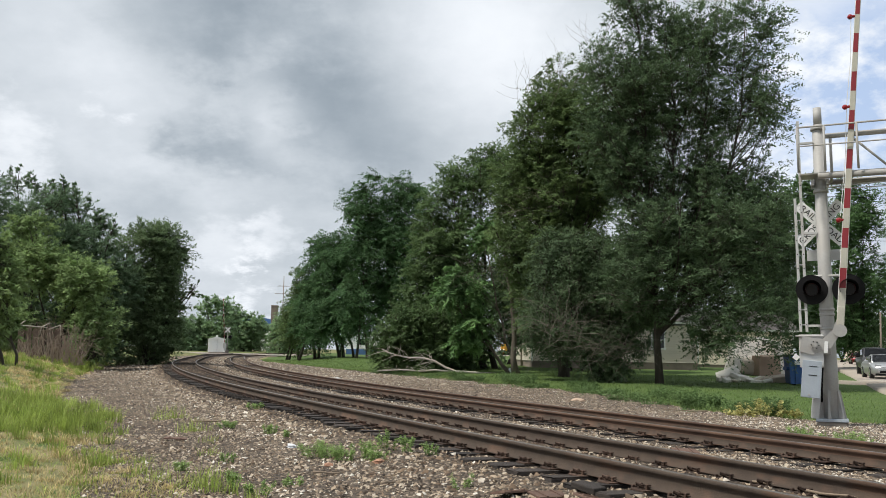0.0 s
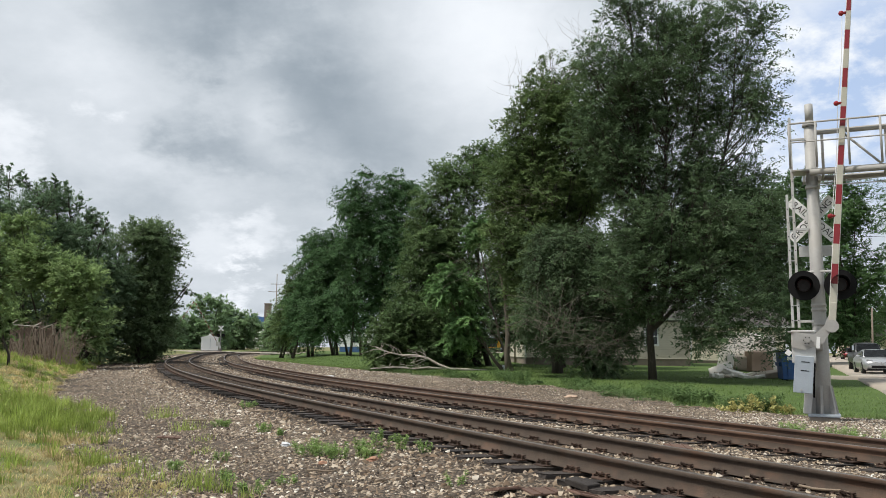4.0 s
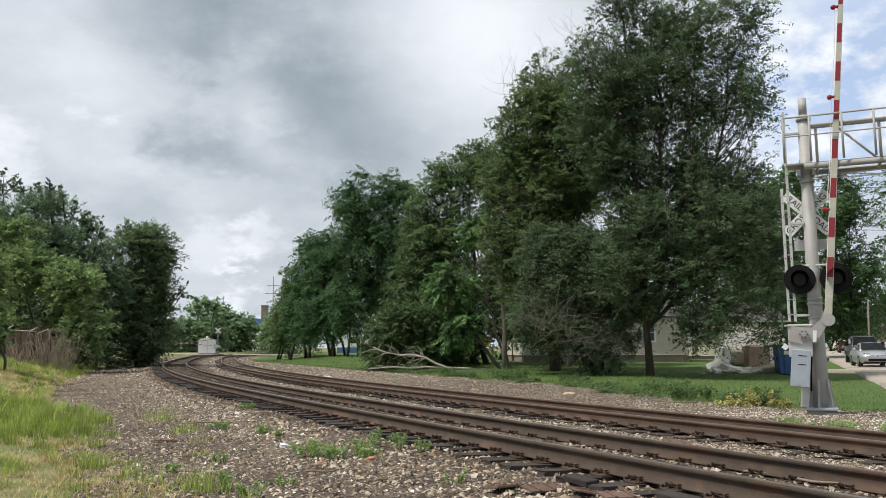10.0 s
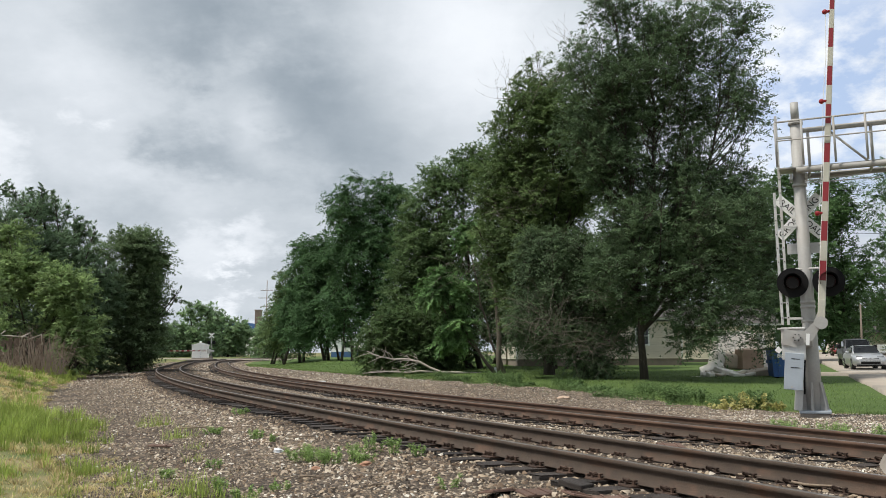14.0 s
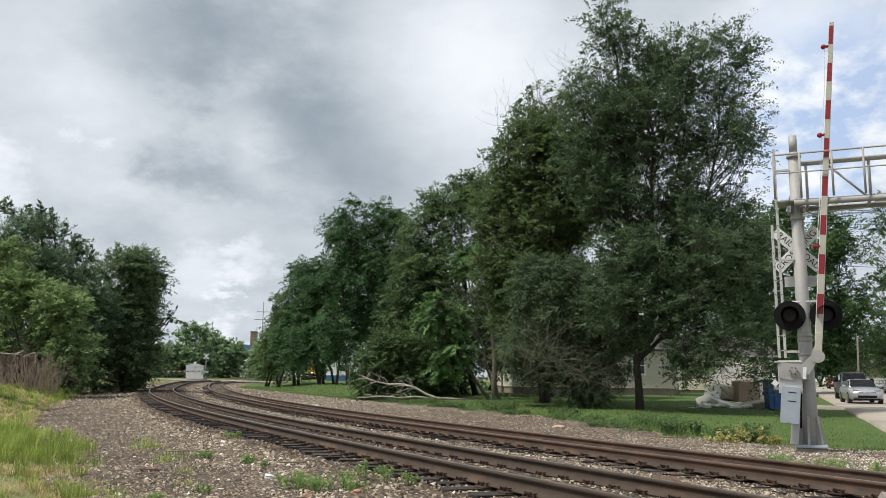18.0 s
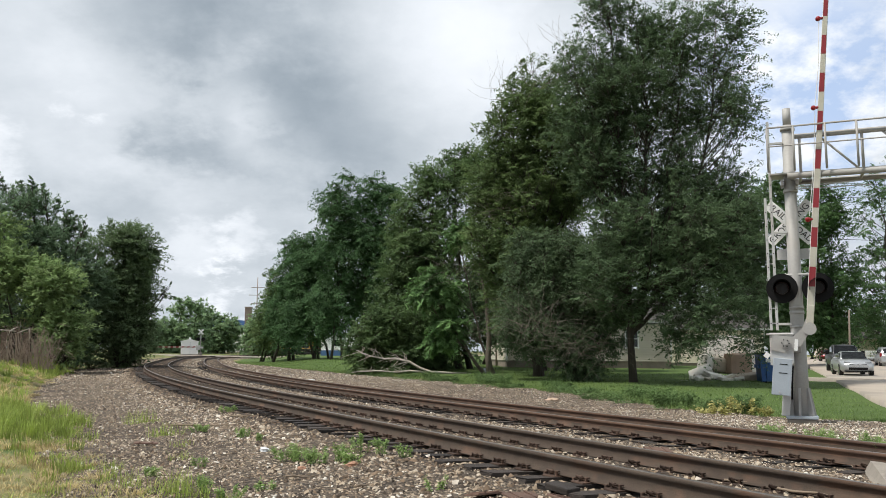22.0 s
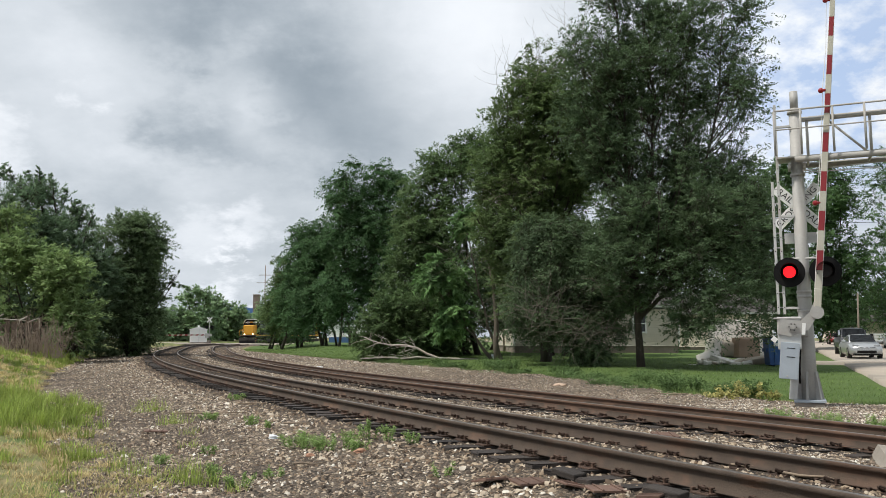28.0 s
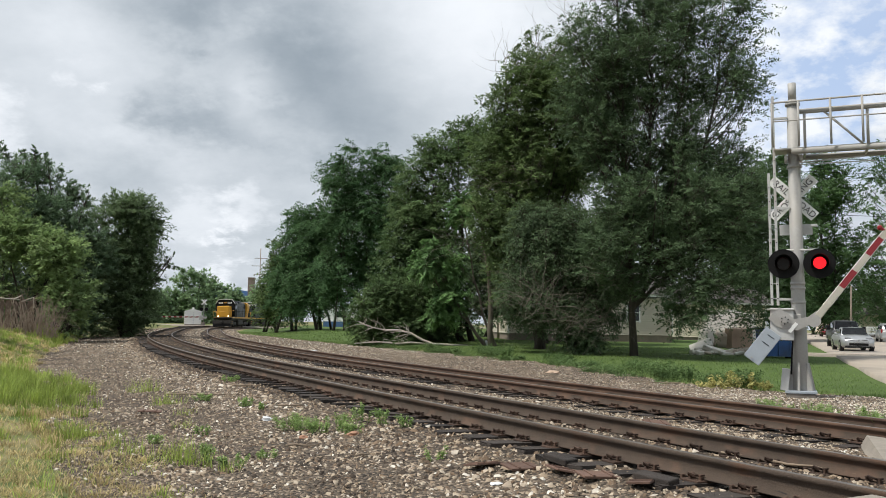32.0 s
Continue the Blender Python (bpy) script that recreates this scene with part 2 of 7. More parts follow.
M_STONE = stone_material()
M_RAIL = material("rail_steel", (0.108, 0.082, 0.064), (0.064, 0.049, 0.040), 0.85, 0.0, scale=4, fine=60, bump=0.5, stain=(0.105, 0.062, 0.042), spec=0.25)
M_RAIL_RUST = material("rusty_rail_steel", (0.165, 0.095, 0.062), (0.092, 0.056, 0.040), 0.85, 0.0, scale=3, fine=50, bump=0.25, stain=(0.08, 0.05, 0.04))
M_RAIL_DUST = material("dusty_rail_foot", (0.086, 0.062, 0.045), (0.054, 0.039, 0.030), 0.9, scale=5, fine=60, bump=0.4, stain=(0.13, 0.08, 0.055))
M_RAIL_TOP = material("polished_rail_head", (0.27, 0.24, 0.21), (0.16, 0.135, 0.12), 0.42, 0.7, scale=4, fine=40, bump=0.05)
M_TIE = material("creosote_timber", (0.060, 0.048, 0.040), (0.028, 0.023, 0.021), 0.85, scale=5, fine=70, bump=0.8, random=0.45, stretch=(0.4, 4, 4))
M_PLATE = material("rusty_plate", (0.11, 0.065, 0.045), (0.055, 0.038, 0.03), 0.8, 0.2, scale=12, fine=80, bump=0.4, random=0.4)
M_BARK = material("bark", (0.085, 0.07, 0.055), (0.04, 0.033, 0.028), 0.95, scale=4, fine=30, bump=1.0, stretch=(3, 3, 0.6))
M_DEADWOOD_GREY = material("grey_dead_twig", (0.25, 0.215, 0.18), (0.16, 0.135, 0.115), 0.9, scale=5, fine=60, bump=0.5)
M_DEADWOOD = material("dead_wood", (0.54, 0.49, 0.43), (0.36, 0.32, 0.275), 0.9, scale=5, fine=60, bump=0.5)

M_POLE = material("weathered_pole_wood", (0.28, 0.235, 0.19), (0.19, 0.155, 0.125), 0.9, scale=3, fine=30, bump=0.5, stretch=(3, 3, 0.4))

M_SNAG = material("grey_brown_bark", (0.165, 0.14, 0.11), (0.10, 0.083, 0.066), 0.95, scale=3, fine=30, bump=0.7, stretch=(3, 3, 0.5))
M_BOARD = material("rotten_brown_board", (0.15, 0.105, 0.08), (0.085, 0.06, 0.048), 0.95, scale=3, fine=30, bump=0.6, random=0.3, stretch=(3, 3, 0.5))


def leaf(name, a, b, t=0.28):
    return material(name, a, b, 0.55, scale=0.55, fine=3.0, bump=0, tone=True, random=0.45, translucent=t, spec=0.14)


L_ELM = leaf("elm_leaf", (0.146, 0.212, 0.108), (0.102, 0.158, 0.083), 0.44)
L_ELDER = leaf("box_elder_leaf", (0.176, 0.250, 0.090), (0.104, 0.160, 0.068), 0.40)
L_MULB = leaf("mulberry_leaf", (0.146, 0.218, 0.086), (0.098, 0.160, 0.069), 0.37)
L_ASH = leaf("pale_compound_leaf", (0.180, 0.310, 0.110), (0.120, 0.220, 0.085))
L_MAPLE = leaf("maple_leaf", (0.112, 0.205, 0.084), (0.074, 0.146, 0.064), 0.36)
L_PINE = leaf("pine_needle", (0.205, 0.295, 0.165), (0.150, 0.228, 0.132), 0.36)
L_CEDAR = leaf("dark_bank_leaf", (0.190, 0.265, 0.128), (0.140, 0.205, 0.102), 0.40)
L_SAPLING = leaf("sapling_leaf", (0.300, 0.400, 0.160), (0.205, 0.300, 0.125), 0.38)
# far leaves paler and bluer: distance haze is put into their colour
L_FAR = leaf("hazed_far_leaf", (0.300, 0.420, 0.215), (0.220, 0.325, 0.180), 0.45)
L_STREET = leaf("street_tree_leaf", (0.130, 0.225, 0.085), (0.092, 0.165, 0.066), 0.36)
L_EDGE = leaf("edge_weed_leaf", (0.150, 0.230, 0.085), (0.105, 0.170, 0.066))
L_YELLOW = leaf("yellowing_leaf", (0.54, 0.50, 0.21), (0.41, 0.41, 0.155), 0.4)
L_WEED = leaf("weed_leaf", (0.290, 0.410, 0.140), (0.215, 0.320, 0.108))
G_GREEN = leaf("green_grass_blade", (0.350, 0.425, 0.105), (0.275, 0.360, 0.085))
G_STRAW = leaf("straw_grass_blade", (0.585, 0.480, 0.250), (0.450, 0.370, 0.185))


# ---- mesh helpers ----
def part(name, bm, mat, parent=None, label=""):
    me = bpy.data.meshes.new(name)
    bm.to_mesh(me)
    bm.free()
    me.materials.append(mat)
    ob = new(name, me)
    ob.parent = parent
    return tagged(ob, label)


def thing(name, at, label, category, group="", kind=""):
    """An Empty at a thing's base; its parts hang under it."""
    ob = new(name)
    ob.matrix_basis = at
    ob.empty_display_size = 0.2
    return tagged(ob, label, category, group, kind)


def box(bm, c, s, bevel=0.0, m=None):
    made = bmesh.ops.create_cube(bm, size=1.0, matrix=(m or Matrix()) @ Matrix.LocRotScale(Vector(c), None, Vector(s)))
    if bevel:
        edges = {e for v in made["verts"] for e in v.link_edges}
        bmesh.ops.bevel(bm, geom=list(edges), offset=bevel, segments=2, affect="EDGES", profile=0.5)
    return bm


def tube(bm, pts, radii, n=8, cap=True):
    """A round bar through points, with a radius at each."""
    rings, up = [], Vector((0.31, 0.17, 0.93)).normalized()
    pts = [Vector(p) for p in pts]
    for i, p in enumerate(pts):
        d = (pts[min(i + 1, len(pts) - 1)] - pts[max(i - 1, 0)]).normalized()
        u = d.cross(up if abs(d.dot(up)) < 0.95 else Vector((1, 0, 0))).normalized()
        v = d.cross(u)
        r = radii[i] if isinstance(radii, (list, tuple)) else radii
        rings.append([bm.verts.new(p + (u * math.cos(k * math.tau / n) + v * math.sin(k * math.tau / n)) * r) for k in range(n)])
    for a, b in zip(rings[:-1], rings[1:]):
        for k in range(n):
            f = bm.faces.new((a[k], a[(k + 1) % n], b[(k + 1) % n], b[k]))
            f.smooth = n > 5
    if cap:
        bm.faces.new(rings[0][::-1])
        bm.faces.new(rings[-1])
    return bm


def prism(bm, outline, y0, y1, plane="xz"):
    """A flat outline pushed from y0 to y1."""
    def at(p, y):
        return (p[0], y, p[1]) if plane == "xz" else (p[0], p[1], y) if plane == "xy" else (y, p[0], p[1])
    a = [bm.verts.new(at(p, y0)) for p in outline]
    b = [bm.verts.new(at(p, y1)) for p in outline]
    n = len(outline)
    bm.faces.new(a)
    bm.faces.new(b[::-1])
    for i in range(n):
        bm.faces.new((a[i], b[i], b[(i + 1) % n], a[(i + 1) % n]))
    bmesh.ops.recalc_face_normals(bm, faces=bm.faces)
    return bm


def B():
    return bmesh.new()


def mesh_np(name, verts, faces, mat, parent=None, tone=None, smooth=False, label=""):
    """A mesh from arrays: verts (n, 3), faces (m, 3 or 4)."""
    me = bpy.data.meshes.new(name)
    verts, faces = np.asarray(verts, np.float32), np.asarray(faces, np.int32)
    k = faces.shape[1]
    me.vertices.add(len(verts))
    me.vertices.foreach_set("co", verts.ravel())
    me.loops.add(faces.size)
    me.loops.foreach_set("vertex_index", faces.ravel())
    me.polygons.add(len(faces))
    me.polygons.foreach_set("loop_start", np.arange(0, faces.size, k, dtype=np.int32))
    if smooth:
        me.polygons.foreach_set("use_smooth", np.ones(len(faces), bool))
    me.update(calc_edges=True)
    if tone is not None:
        at = me.attributes.new("tone", "FLOAT", "POINT")
        at.data.foreach_set("value", np.asarray(tone, np.float32))
    me.materials.append(mat)
    ob = new(name, me)
    ob.parent = parent
    return tagged(ob, label)


# ---- the line of the tracks ----
# the near rail's curvature (1/m) along its length, from a point beside the camera
CURVE_AT = (0, 12, 25, 40, 60, 85, 110, 140, 170, 400)
CURVE = (-0.0002, -0.0019, -0.0048, -0.0033, -0.0033, -0.0002, -0.0012, -0.0076, -0.0085, -0.0085)
LINE_S = np.arange(-60, 420, 0.25)
LINE_A = np.cumsum(np.interp(LINE_S, CURVE_AT, CURVE)) * 0.25
LINE_A += 0.4709 - LINE_A[240]
LINE_X = np.cumsum(-np.sin(LINE_A)) * 0.25
LINE_Y = np.cumsum(np.cos(LINE_A)) * 0.25
LINE_X += 4.102 - LINE_X[240]
LINE_Y += 3.5 - LINE_Y[240]
RAILS = ((0.0, 0.40), (1.505, 0.351), (4.227, 0.283), (5.732, 0.234))  # offset from the near rail, height of the head


def on_line(s, off):
    """x, y and heading (left of +y) at a length s, off metres to the right of the near rail."""
    a = np.interp(s, LINE_S, LINE_A)
    return np.interp(s, LINE_S, LINE_X) + np.cos(a) * off, np.interp(s, LINE_S, LINE_Y) + np.sin(a) * off, a


def beside(x, y):
    """How far points lie to the right of the near rail, and the length along it."""
    x, y = np.atleast_1d(x), np.atleast_1d(y)
    sx, sy, sa, ss = LINE_X[::4], LINE_Y[::4], LINE_A[::4], LINE_S[::4]
    d, s = np.empty(len(x)), np.empty(len(x))
    for i in range(0, len(x), 4000):
        q = slice(i, i + 4000)
        j = ((x[q, None] - sx) ** 2 + (y[q, None] - sy) ** 2).argmin(1)
        dx, dy = x[q] - sx[j], y[q] - sy[j]
        d[q] = dx * np.cos(sa[j]) + dy * np.sin(sa[j])
        side = np.sign(d[q])
        d[q] = np.where(np.hypot(dx, dy) > abs(d[q]) * 1.5 + 3, np.hypot(dx, dy) * np.where(side == 0, 1, side), d[q])
        s[q] = ss[j] - dx * np.sin(sa[j]) + dy * np.cos(sa[j])
    return d, s


def wavy(x, y, scale, seed=0.0):
    """Smooth noise from a few crossed waves, about -1 to 1."""
    k = 1 / scale
    return (np.sin(x * k * 1.3 + y * k * 0.7 + seed) + np.sin(-x * k * 0.6 + y * k * 1.7 + 2.1 * seed + 1.3) + np.sin(x * k * 2.3 - y * k * 1.1 + seed * 0.7 + 4.0) * 0.6) / 2.6




def ground_z(x, y):
    """The height of the natural ground."""
    x, y = np.atleast_1d(np.asarray(x, float)), np.atleast_1d(np.asarray(y, float))
    d, s = beside(x, y)
    bank = np.interp(-d, (4.2, 5.2, 6.4, 8.0, 10.0, 30.0), (0.0, 0.28, 0.60, 0.80, 0.90, 1.0)) * np.interp(s, (2, 8, 14, 24, 60, 110), (0.0, 0.1, 0.3, 0.95, 1.1, 0.6))
    lawn = np.interp(y, (24, 60, 100, 160), (0, 0.42, 0.5, 0.7)) * np.interp(d, (12, 16), (0, 1)) * np.interp(abs((x - 14.6) * 0.917 - (y - 16.0) * 0.398), (4.6, 9), (0.25, 1))
    z = np.where(d < 0, bank, lawn) + wavy(x, y, 2.2) * 0.03 * np.interp(abs(d), (3, 8), (0.2, 1))
    e = bed_edge(s)
    under = np.interp(d, (-4.6, -3.9), (0, 1)) * np.clip((e + 0.35 - d) / 1.1, 0, 1)
    far = np.interp(np.hypot(x, y - 60), (180, 700), (0, 1))
    return z * (1 - far) - 0.30 * under + 0.3 * far


def gz(x, y):
    return float(ground_z(x, y)[0])


def bed_edge(s):
    """The ballast's right edge, which draws in with the distance."""
    return np.interp(s, (9, 11.3, 12.6, 14.5, 17, 21, 30, 44, 62, 90), (11.2, 11.3, 10.4, 10.4, 10.9, 12.1, 12.6, 12.5, 10.8, 7.6))


def bed_z(d, x, y, s=0.0):
    """The height of the ballast at an offset from the near rail."""
    d = np.where(d > 6.4, 6.4 + (d - 6.4) * 5.6 / (bed_edge(s) - 6.4), d)
    edge = wavy(x, y, 1.1, 2.0) * 0.05 + wavy(x, y, 0.33, 5.0) * 0.018
    z = np.interp(d, (-5.4, -4.3, -2.7, -1.6, -0.9, -0.5, 2.2, 2.8, 3.5, 6.4, 7.4, 9.0, 12.0, 13.2), (-0.22, 0.01, 0.03, 0.06, 0.135, 0.175, 0.165, 0.125, 0.055, 0.045, 0.03, 0.035, 0.04, -0.25))
    return z + edge * np.interp(d, (-2, -0.9, 6.4, 7.5), (1, 0.3, 0.3, 1))


# ---- ground, ballast, tracks ----
def spaced(parts):
    """Grid lines from (start, stop, step) stretches."""
    return np.unique(np.round(np.concatenate([np.arange(a, b, st) for a, b, st in parts]), 3))


def build_ground():
    gx = np.concatenate((-np.geomspace(2600, 70, 16), spaced(((-66, -24, 2.0), (-24, 16, 0.35), (16, 60, 1.6))), np.geomspace(62, 2600, 16)))
    gy = np.concatenate((-np.geomspace(2600, 22, 12), spaced(((-20, 3, 1.0), (3, 34, 0.35), (34, 80, 0.9), (80, 200, 3.0))), np.geomspace(204, 3200, 18)))
    X, Y = np.meshgrid(gx, gy)
    Z = ground_z(X.ravel(), Y.ravel())
    v = np.c_[X.ravel(), Y.ravel(), Z]
    d, s = beside(X.ravel(), Y.ravel())
    e = bed_edge(s)
    dry = np.where(d < 0, np.interp(-d, (3, 5, 9, 14), (0.75, 0.55, 0.45, 0.6)), np.clip(1.0 - (d - e + 0.6) / 2.4, 0.12, 0.8))
    w = len(gx)
    i = (np.arange(len(gy) - 1)[:, None] * w + np.arange(w - 1)).ravel()
    ob = mesh_np("ground", v, np.c_[i, i + 1, i + w + 1, i + w], M_GRASS, tone=dry, smooth=True)
    tagged(ob, "grassy ground, patchy green and straw brown", "ground", kind="structure")


def oil_and_shade(d, s, x, y):
    """Grease and cinders: black along the used track and in the soil of the left shoulder; farther along, brown soil
    with the bank trees' shade painted in.
    """
    gauge = np.interp(d, (-1.15, -0.7, 2.1, 2.5), (0, 1, 1, 0)) * np.interp(s, (8, 22), (0.45, 1.0)) + np.interp(d, (3.5, 3.9, 6.0, 6.3), (0, 1, 1, 0)) * 0.55
    soil = np.interp(d, (-5.2, -4.0, -1.9, -1.2), (0.35, 0.5, 0.3, 0)) * np.clip(0.35 + 0.9 * wavy(x, y, 0.9, 3.0) + 0.4 * wavy(x, y, 0.25, 8.0), 0, 1) * np.interp(s, (20, 40), (1, 0.35))
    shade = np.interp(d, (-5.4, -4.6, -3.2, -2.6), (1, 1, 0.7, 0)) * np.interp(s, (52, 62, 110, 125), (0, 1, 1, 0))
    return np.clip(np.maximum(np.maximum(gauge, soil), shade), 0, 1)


def build_bed():
    s = np.concatenate((np.arange(-14, 45, 0.22), np.arange(45, 110, 0.7), np.arange(110, 260, 2.0)))
    d = spaced(((-5.4, 8, 0.2), (8, 13.5, 0.3)))
    S_, D_ = np.meshgrid(s, d)
    x, y, _ = on_line(S_.ravel(), D_.ravel())
    rng = np.random.default_rng(3)
    z = bed_z(D_.ravel(), x, y, S_.ravel()) + rng.normal(0, 0.006, x.size)
    w = len(s)
    i = (np.arange(len(d) - 1)[:, None] * w + np.arange(w - 1)).ravel()
    ob = mesh_np("ballast_bed", np.c_[x, y, z], np.c_[i, i + w, i + w + 1, i + 1], M_BALLAST, smooth=True, tone=oil_and_shade(D_.ravel(), S_.ravel(), x, y))
    tagged(ob, "bed of grey-brown crushed stone ballast", "ballast", kind="structure")


# a wedge of crushed stone: four corners in the bed and a ridge
CHIP_V = np.array([(-1, -0.8, -0.4), (1, -0.8, -0.4), (1, 0.8, -0.4), (-1, 0.8, -0.4), (-0.6, 0, 0.8), (0.6, 0, 0.8)]) * 1.1
CHIP_F = np.array([(0, 1, 5), (0, 5, 4), (2, 3, 4), (2, 4, 5), (3, 0, 4), (1, 2, 5)])


def scatter_stones(name, x, y, z, size, mat, label, category, rng):
    """Angular stones, each squashed and turned in its own way, as one heap."""
    n = len(x)
    V = (CHIP_V[None] + rng.uniform(-0.45, 0.45, (n, 6, 3))) * rng.uniform((0.75, 0.6, 0.5), (1.3, 1.0, 0.95), (n, 3))[:, None]
    a = rng.uniform(0, math.tau, n)
    c, s_ = np.cos(a)[:, None], np.sin(a)[:, None]
    V = np.stack((V[..., 0] * c - V[..., 1] * s_, V[..., 0] * s_ + V[..., 1] * c, V[..., 2]), -1)
    a = rng.normal(0, 0.5, n)
    c, s_ = np.cos(a)[:, None], np.sin(a)[:, None]
    V = np.stack((V[..., 0] * c - V[..., 2] * s_, V[..., 1], V[..., 0] * s_ + V[..., 2] * c), -1)
    V = V * size[:, None, None] + np.stack((x, y, z), -1)[:, None]
    F = CHIP_F[None] + (np.arange(n) * 6)[:, None, None]
    d, s = beside(x, y)
    # stones darken with the grease and the painted tree shade, paler by the signal
    tone = (rng.normal(0.35, 0.33, n) + (rng.random(n) > 0.97) * 0.5 - 0.08 * np.interp(s, (14, 30), (0, 1))) * (1 - 0.6 * oil_and_shade(d, s, x, y)) - 0.6 * np.interp(d, (-0.7, -0.3, 2.0, 2.6, 5.9, 6.3), (0, 0.14, 0.14, 0.05, 0.08, 0)) * np.interp(s, (8, 22), (0.4, 1.5)) + 0.22 * np.interp(d, (6.6, 7.6, 10), (0, 1, 1)) * np.interp(s, (9, 11, 14), (1, 1, 0)) - 0.10 * np.interp(d, (6.4, 7.4), (0, 1)) * np.interp(s, (12, 16, 26, 36), (0, 1, 1, -1.2)) + 0.05 * np.interp(s, (5, 9), (1, 0)) * np.interp(d, (-1, 1.6), (0, 1))
    ob = mesh_np(name, V.reshape(-1, 3), F.reshape(-1, 3), mat, tone=np.repeat(np.clip(tone, 0, 1), 6))
    tagged(ob, label, category, kind="stuff")


def build_far_gravel():
    rng = np.random.default_rng(9)
    n = 11000
    s = 40 + 75 * rng.random(n) ** 1.3
    d = rng.uniform(-4.8, 1.0, n) * (rng.random(n) < 0.45) + 0
    d = np.where(d == 0, rng.uniform(-1.0, 11.5, n), d)
    keep = (d < bed_edge(s) - 0.2) & (abs(d) > 0.15) & (abs(d - 1.505) > 0.15) & (abs(d - 4.227) > 0.15) & (abs(d - 5.732) > 0.15)
    s, d = s[keep], d[keep]
    x, y, _ = on_line(s, d)
    size = rng.uniform(0.022, 0.045, len(s)) * np.interp(s, (40, 110), (1, 1.5))
    scatter_stones("gravel", x, y, bed_z(d, x, y, s) + size * 0.2, size, M_STONE, "loose crushed stones farther along the line", "gravel", rng)


def build_gravel():
    rng = np.random.default_rng(8)
    n = 180000
    s = 1.0 + 46 * rng.random(n) ** 2.4
    d = rng.uniform(-4.9, 12.6, n)
    off_tie = rng.random(n)
    keep = ~(((abs(d) < 0.12) | (abs(d - 1.505) < 0.12) | (abs(d - 4.227) < 0.12) | (abs(d - 5.732) < 0.12)))
    keep &= ~((d < -3.9) & (off_tie < 0.5)) & ~((d > 0) & (d < 1.505) & (off_tie < 0.5)) & ~((d > -0.6) & (d < 0) & (off_tie < 0.25))
    s, d = s[keep], d[keep]
    x, y, _ = on_line(s, d)
    size = (0.009 + 0.0165 * rng.random(len(s)) ** 1.8) * np.where(rng.random(len(s)) > 0.95, 1.5, 1) * np.interp(d, (-2.2, -1.2, 1.5, 2.3), (0.85, 1.1, 1.1, 0.8)) * np.interp(s, (4, 8, 14, 30), (0.95, 1.0, 0.95, 1.1))
    scatter_stones("gravel", x, y, bed_z(d, x, y, s) + size * 0.25, size, M_STONE, "loose crushed grey and tan ballast stones", "gravel", rng)


RAIL_PROFILE = ((-0.075, -0.180), (0.075, -0.180), (0.075, -0.168), (0.014, -0.150), (0.012, -0.095), (0.010, -0.052), (0.036, -0.040), (0.037, -0.008), (0.030, 0.0),
                (-0.030, 0.0), (-0.037, -0.008), (-0.036, -0.040), (-0.010, -0.052), (-0.012, -0.095), (-0.014, -0.150), (-0.075, -0.168))


def rail(off, top, mat, parent):
    s = np.concatenate((np.arange(-14, 60, 0.5), np.arange(60, 300, 1.0)))
    k = len(RAIL_PROFILE)
    V = []
    for o, h in RAIL_PROFILE:
        x, y, _ = on_line(s, off + o)
        V.append(np.c_[x, y, np.full(len(s), top + h)])
    V = np.stack(V, 1).reshape(-1, 3)
    i = np.arange(len(s) - 1)[:, None] * k
    j = np.arange(k)
    F = np.stack((i + j, i + (j + 1) % k, i + k + (j + 1) % k, i + k + j), -1).reshape(-1, 4)
    ob = mesh_np("rail", V, F, mat, parent)
    ob.data.materials.append(M_RAIL_TOP)
    ob.data.materials.append(M_RAIL_DUST)
    idx = np.zeros(len(F), np.int32)
    idx[np.tile(j == 8, len(s) - 1)] = 1
    idx[np.tile(np.isin(j, (2, 3, 13, 14)), len(s) - 1)] = 2
    ob.data.polygons.foreach_set("material_index", idx)
    return ob


def tie_mesh(seed):
    rng = random.Random(seed)
    bm = B()
    box(bm, (0, 0, -0.085), (2.6, 0.225, 0.17), 0.012)
    for v in bm.verts:
        v.co += Vector((rng.uniform(-0.03, 0.03) if abs(v.co.x) > 1.2 else 0, rng.uniform(-0.008, 0.008), rng.uniform(-0.008, 0.006)))
    me = bpy.data.meshes.new("tie")
    bm.to_mesh(me)
    bm.free()
    me.materials.append(M_TIE)
    return me


def plate_mesh():
    """A tie plate with its spikes and the anchor that grips the rail's foot."""
    bm = B()
    box(bm, (0, 0, 0.008), (0.34, 0.19, 0.018), 0.004)
    for sx in (-1, 1):
        for sy in (-0.055, 0.055):
            box(bm, (sx * 0.098, sy, 0.030), (0.022, 0.022, 0.05))
            box(bm, (sx * 0.088, sy, 0.056), (0.045, 0.034, 0.016), 0.004)
        box(bm, (sx * 0.085, 0.15, 0.012), (0.045, 0.03, 0.05), 0.006)
    for sx in (-1, 1):
        tube(bm, [(sx * 0.085, 0.02, 0.03), (sx * 0.15, 0.03, 0.055), (sx * 0.175, 0.0, 0.075), (sx * 0.15, -0.035, 0.06), (sx * 0.08, -0.02, 0.045)], 0.011, 5)
    tube(bm, [(-0.10, 0.15, 0.002), (0.10, 0.15, 0.002)], 0.014, 6)
    me = bpy.data.meshes.new("tie_plate")
    bm.to_mesh(me)
    bm.free()
    me.materials.append(M_PLATE)
    return me


TIE_MESHES = [tie_mesh(i) for i in range(6)]
PLATE_MESH = plate_mesh()


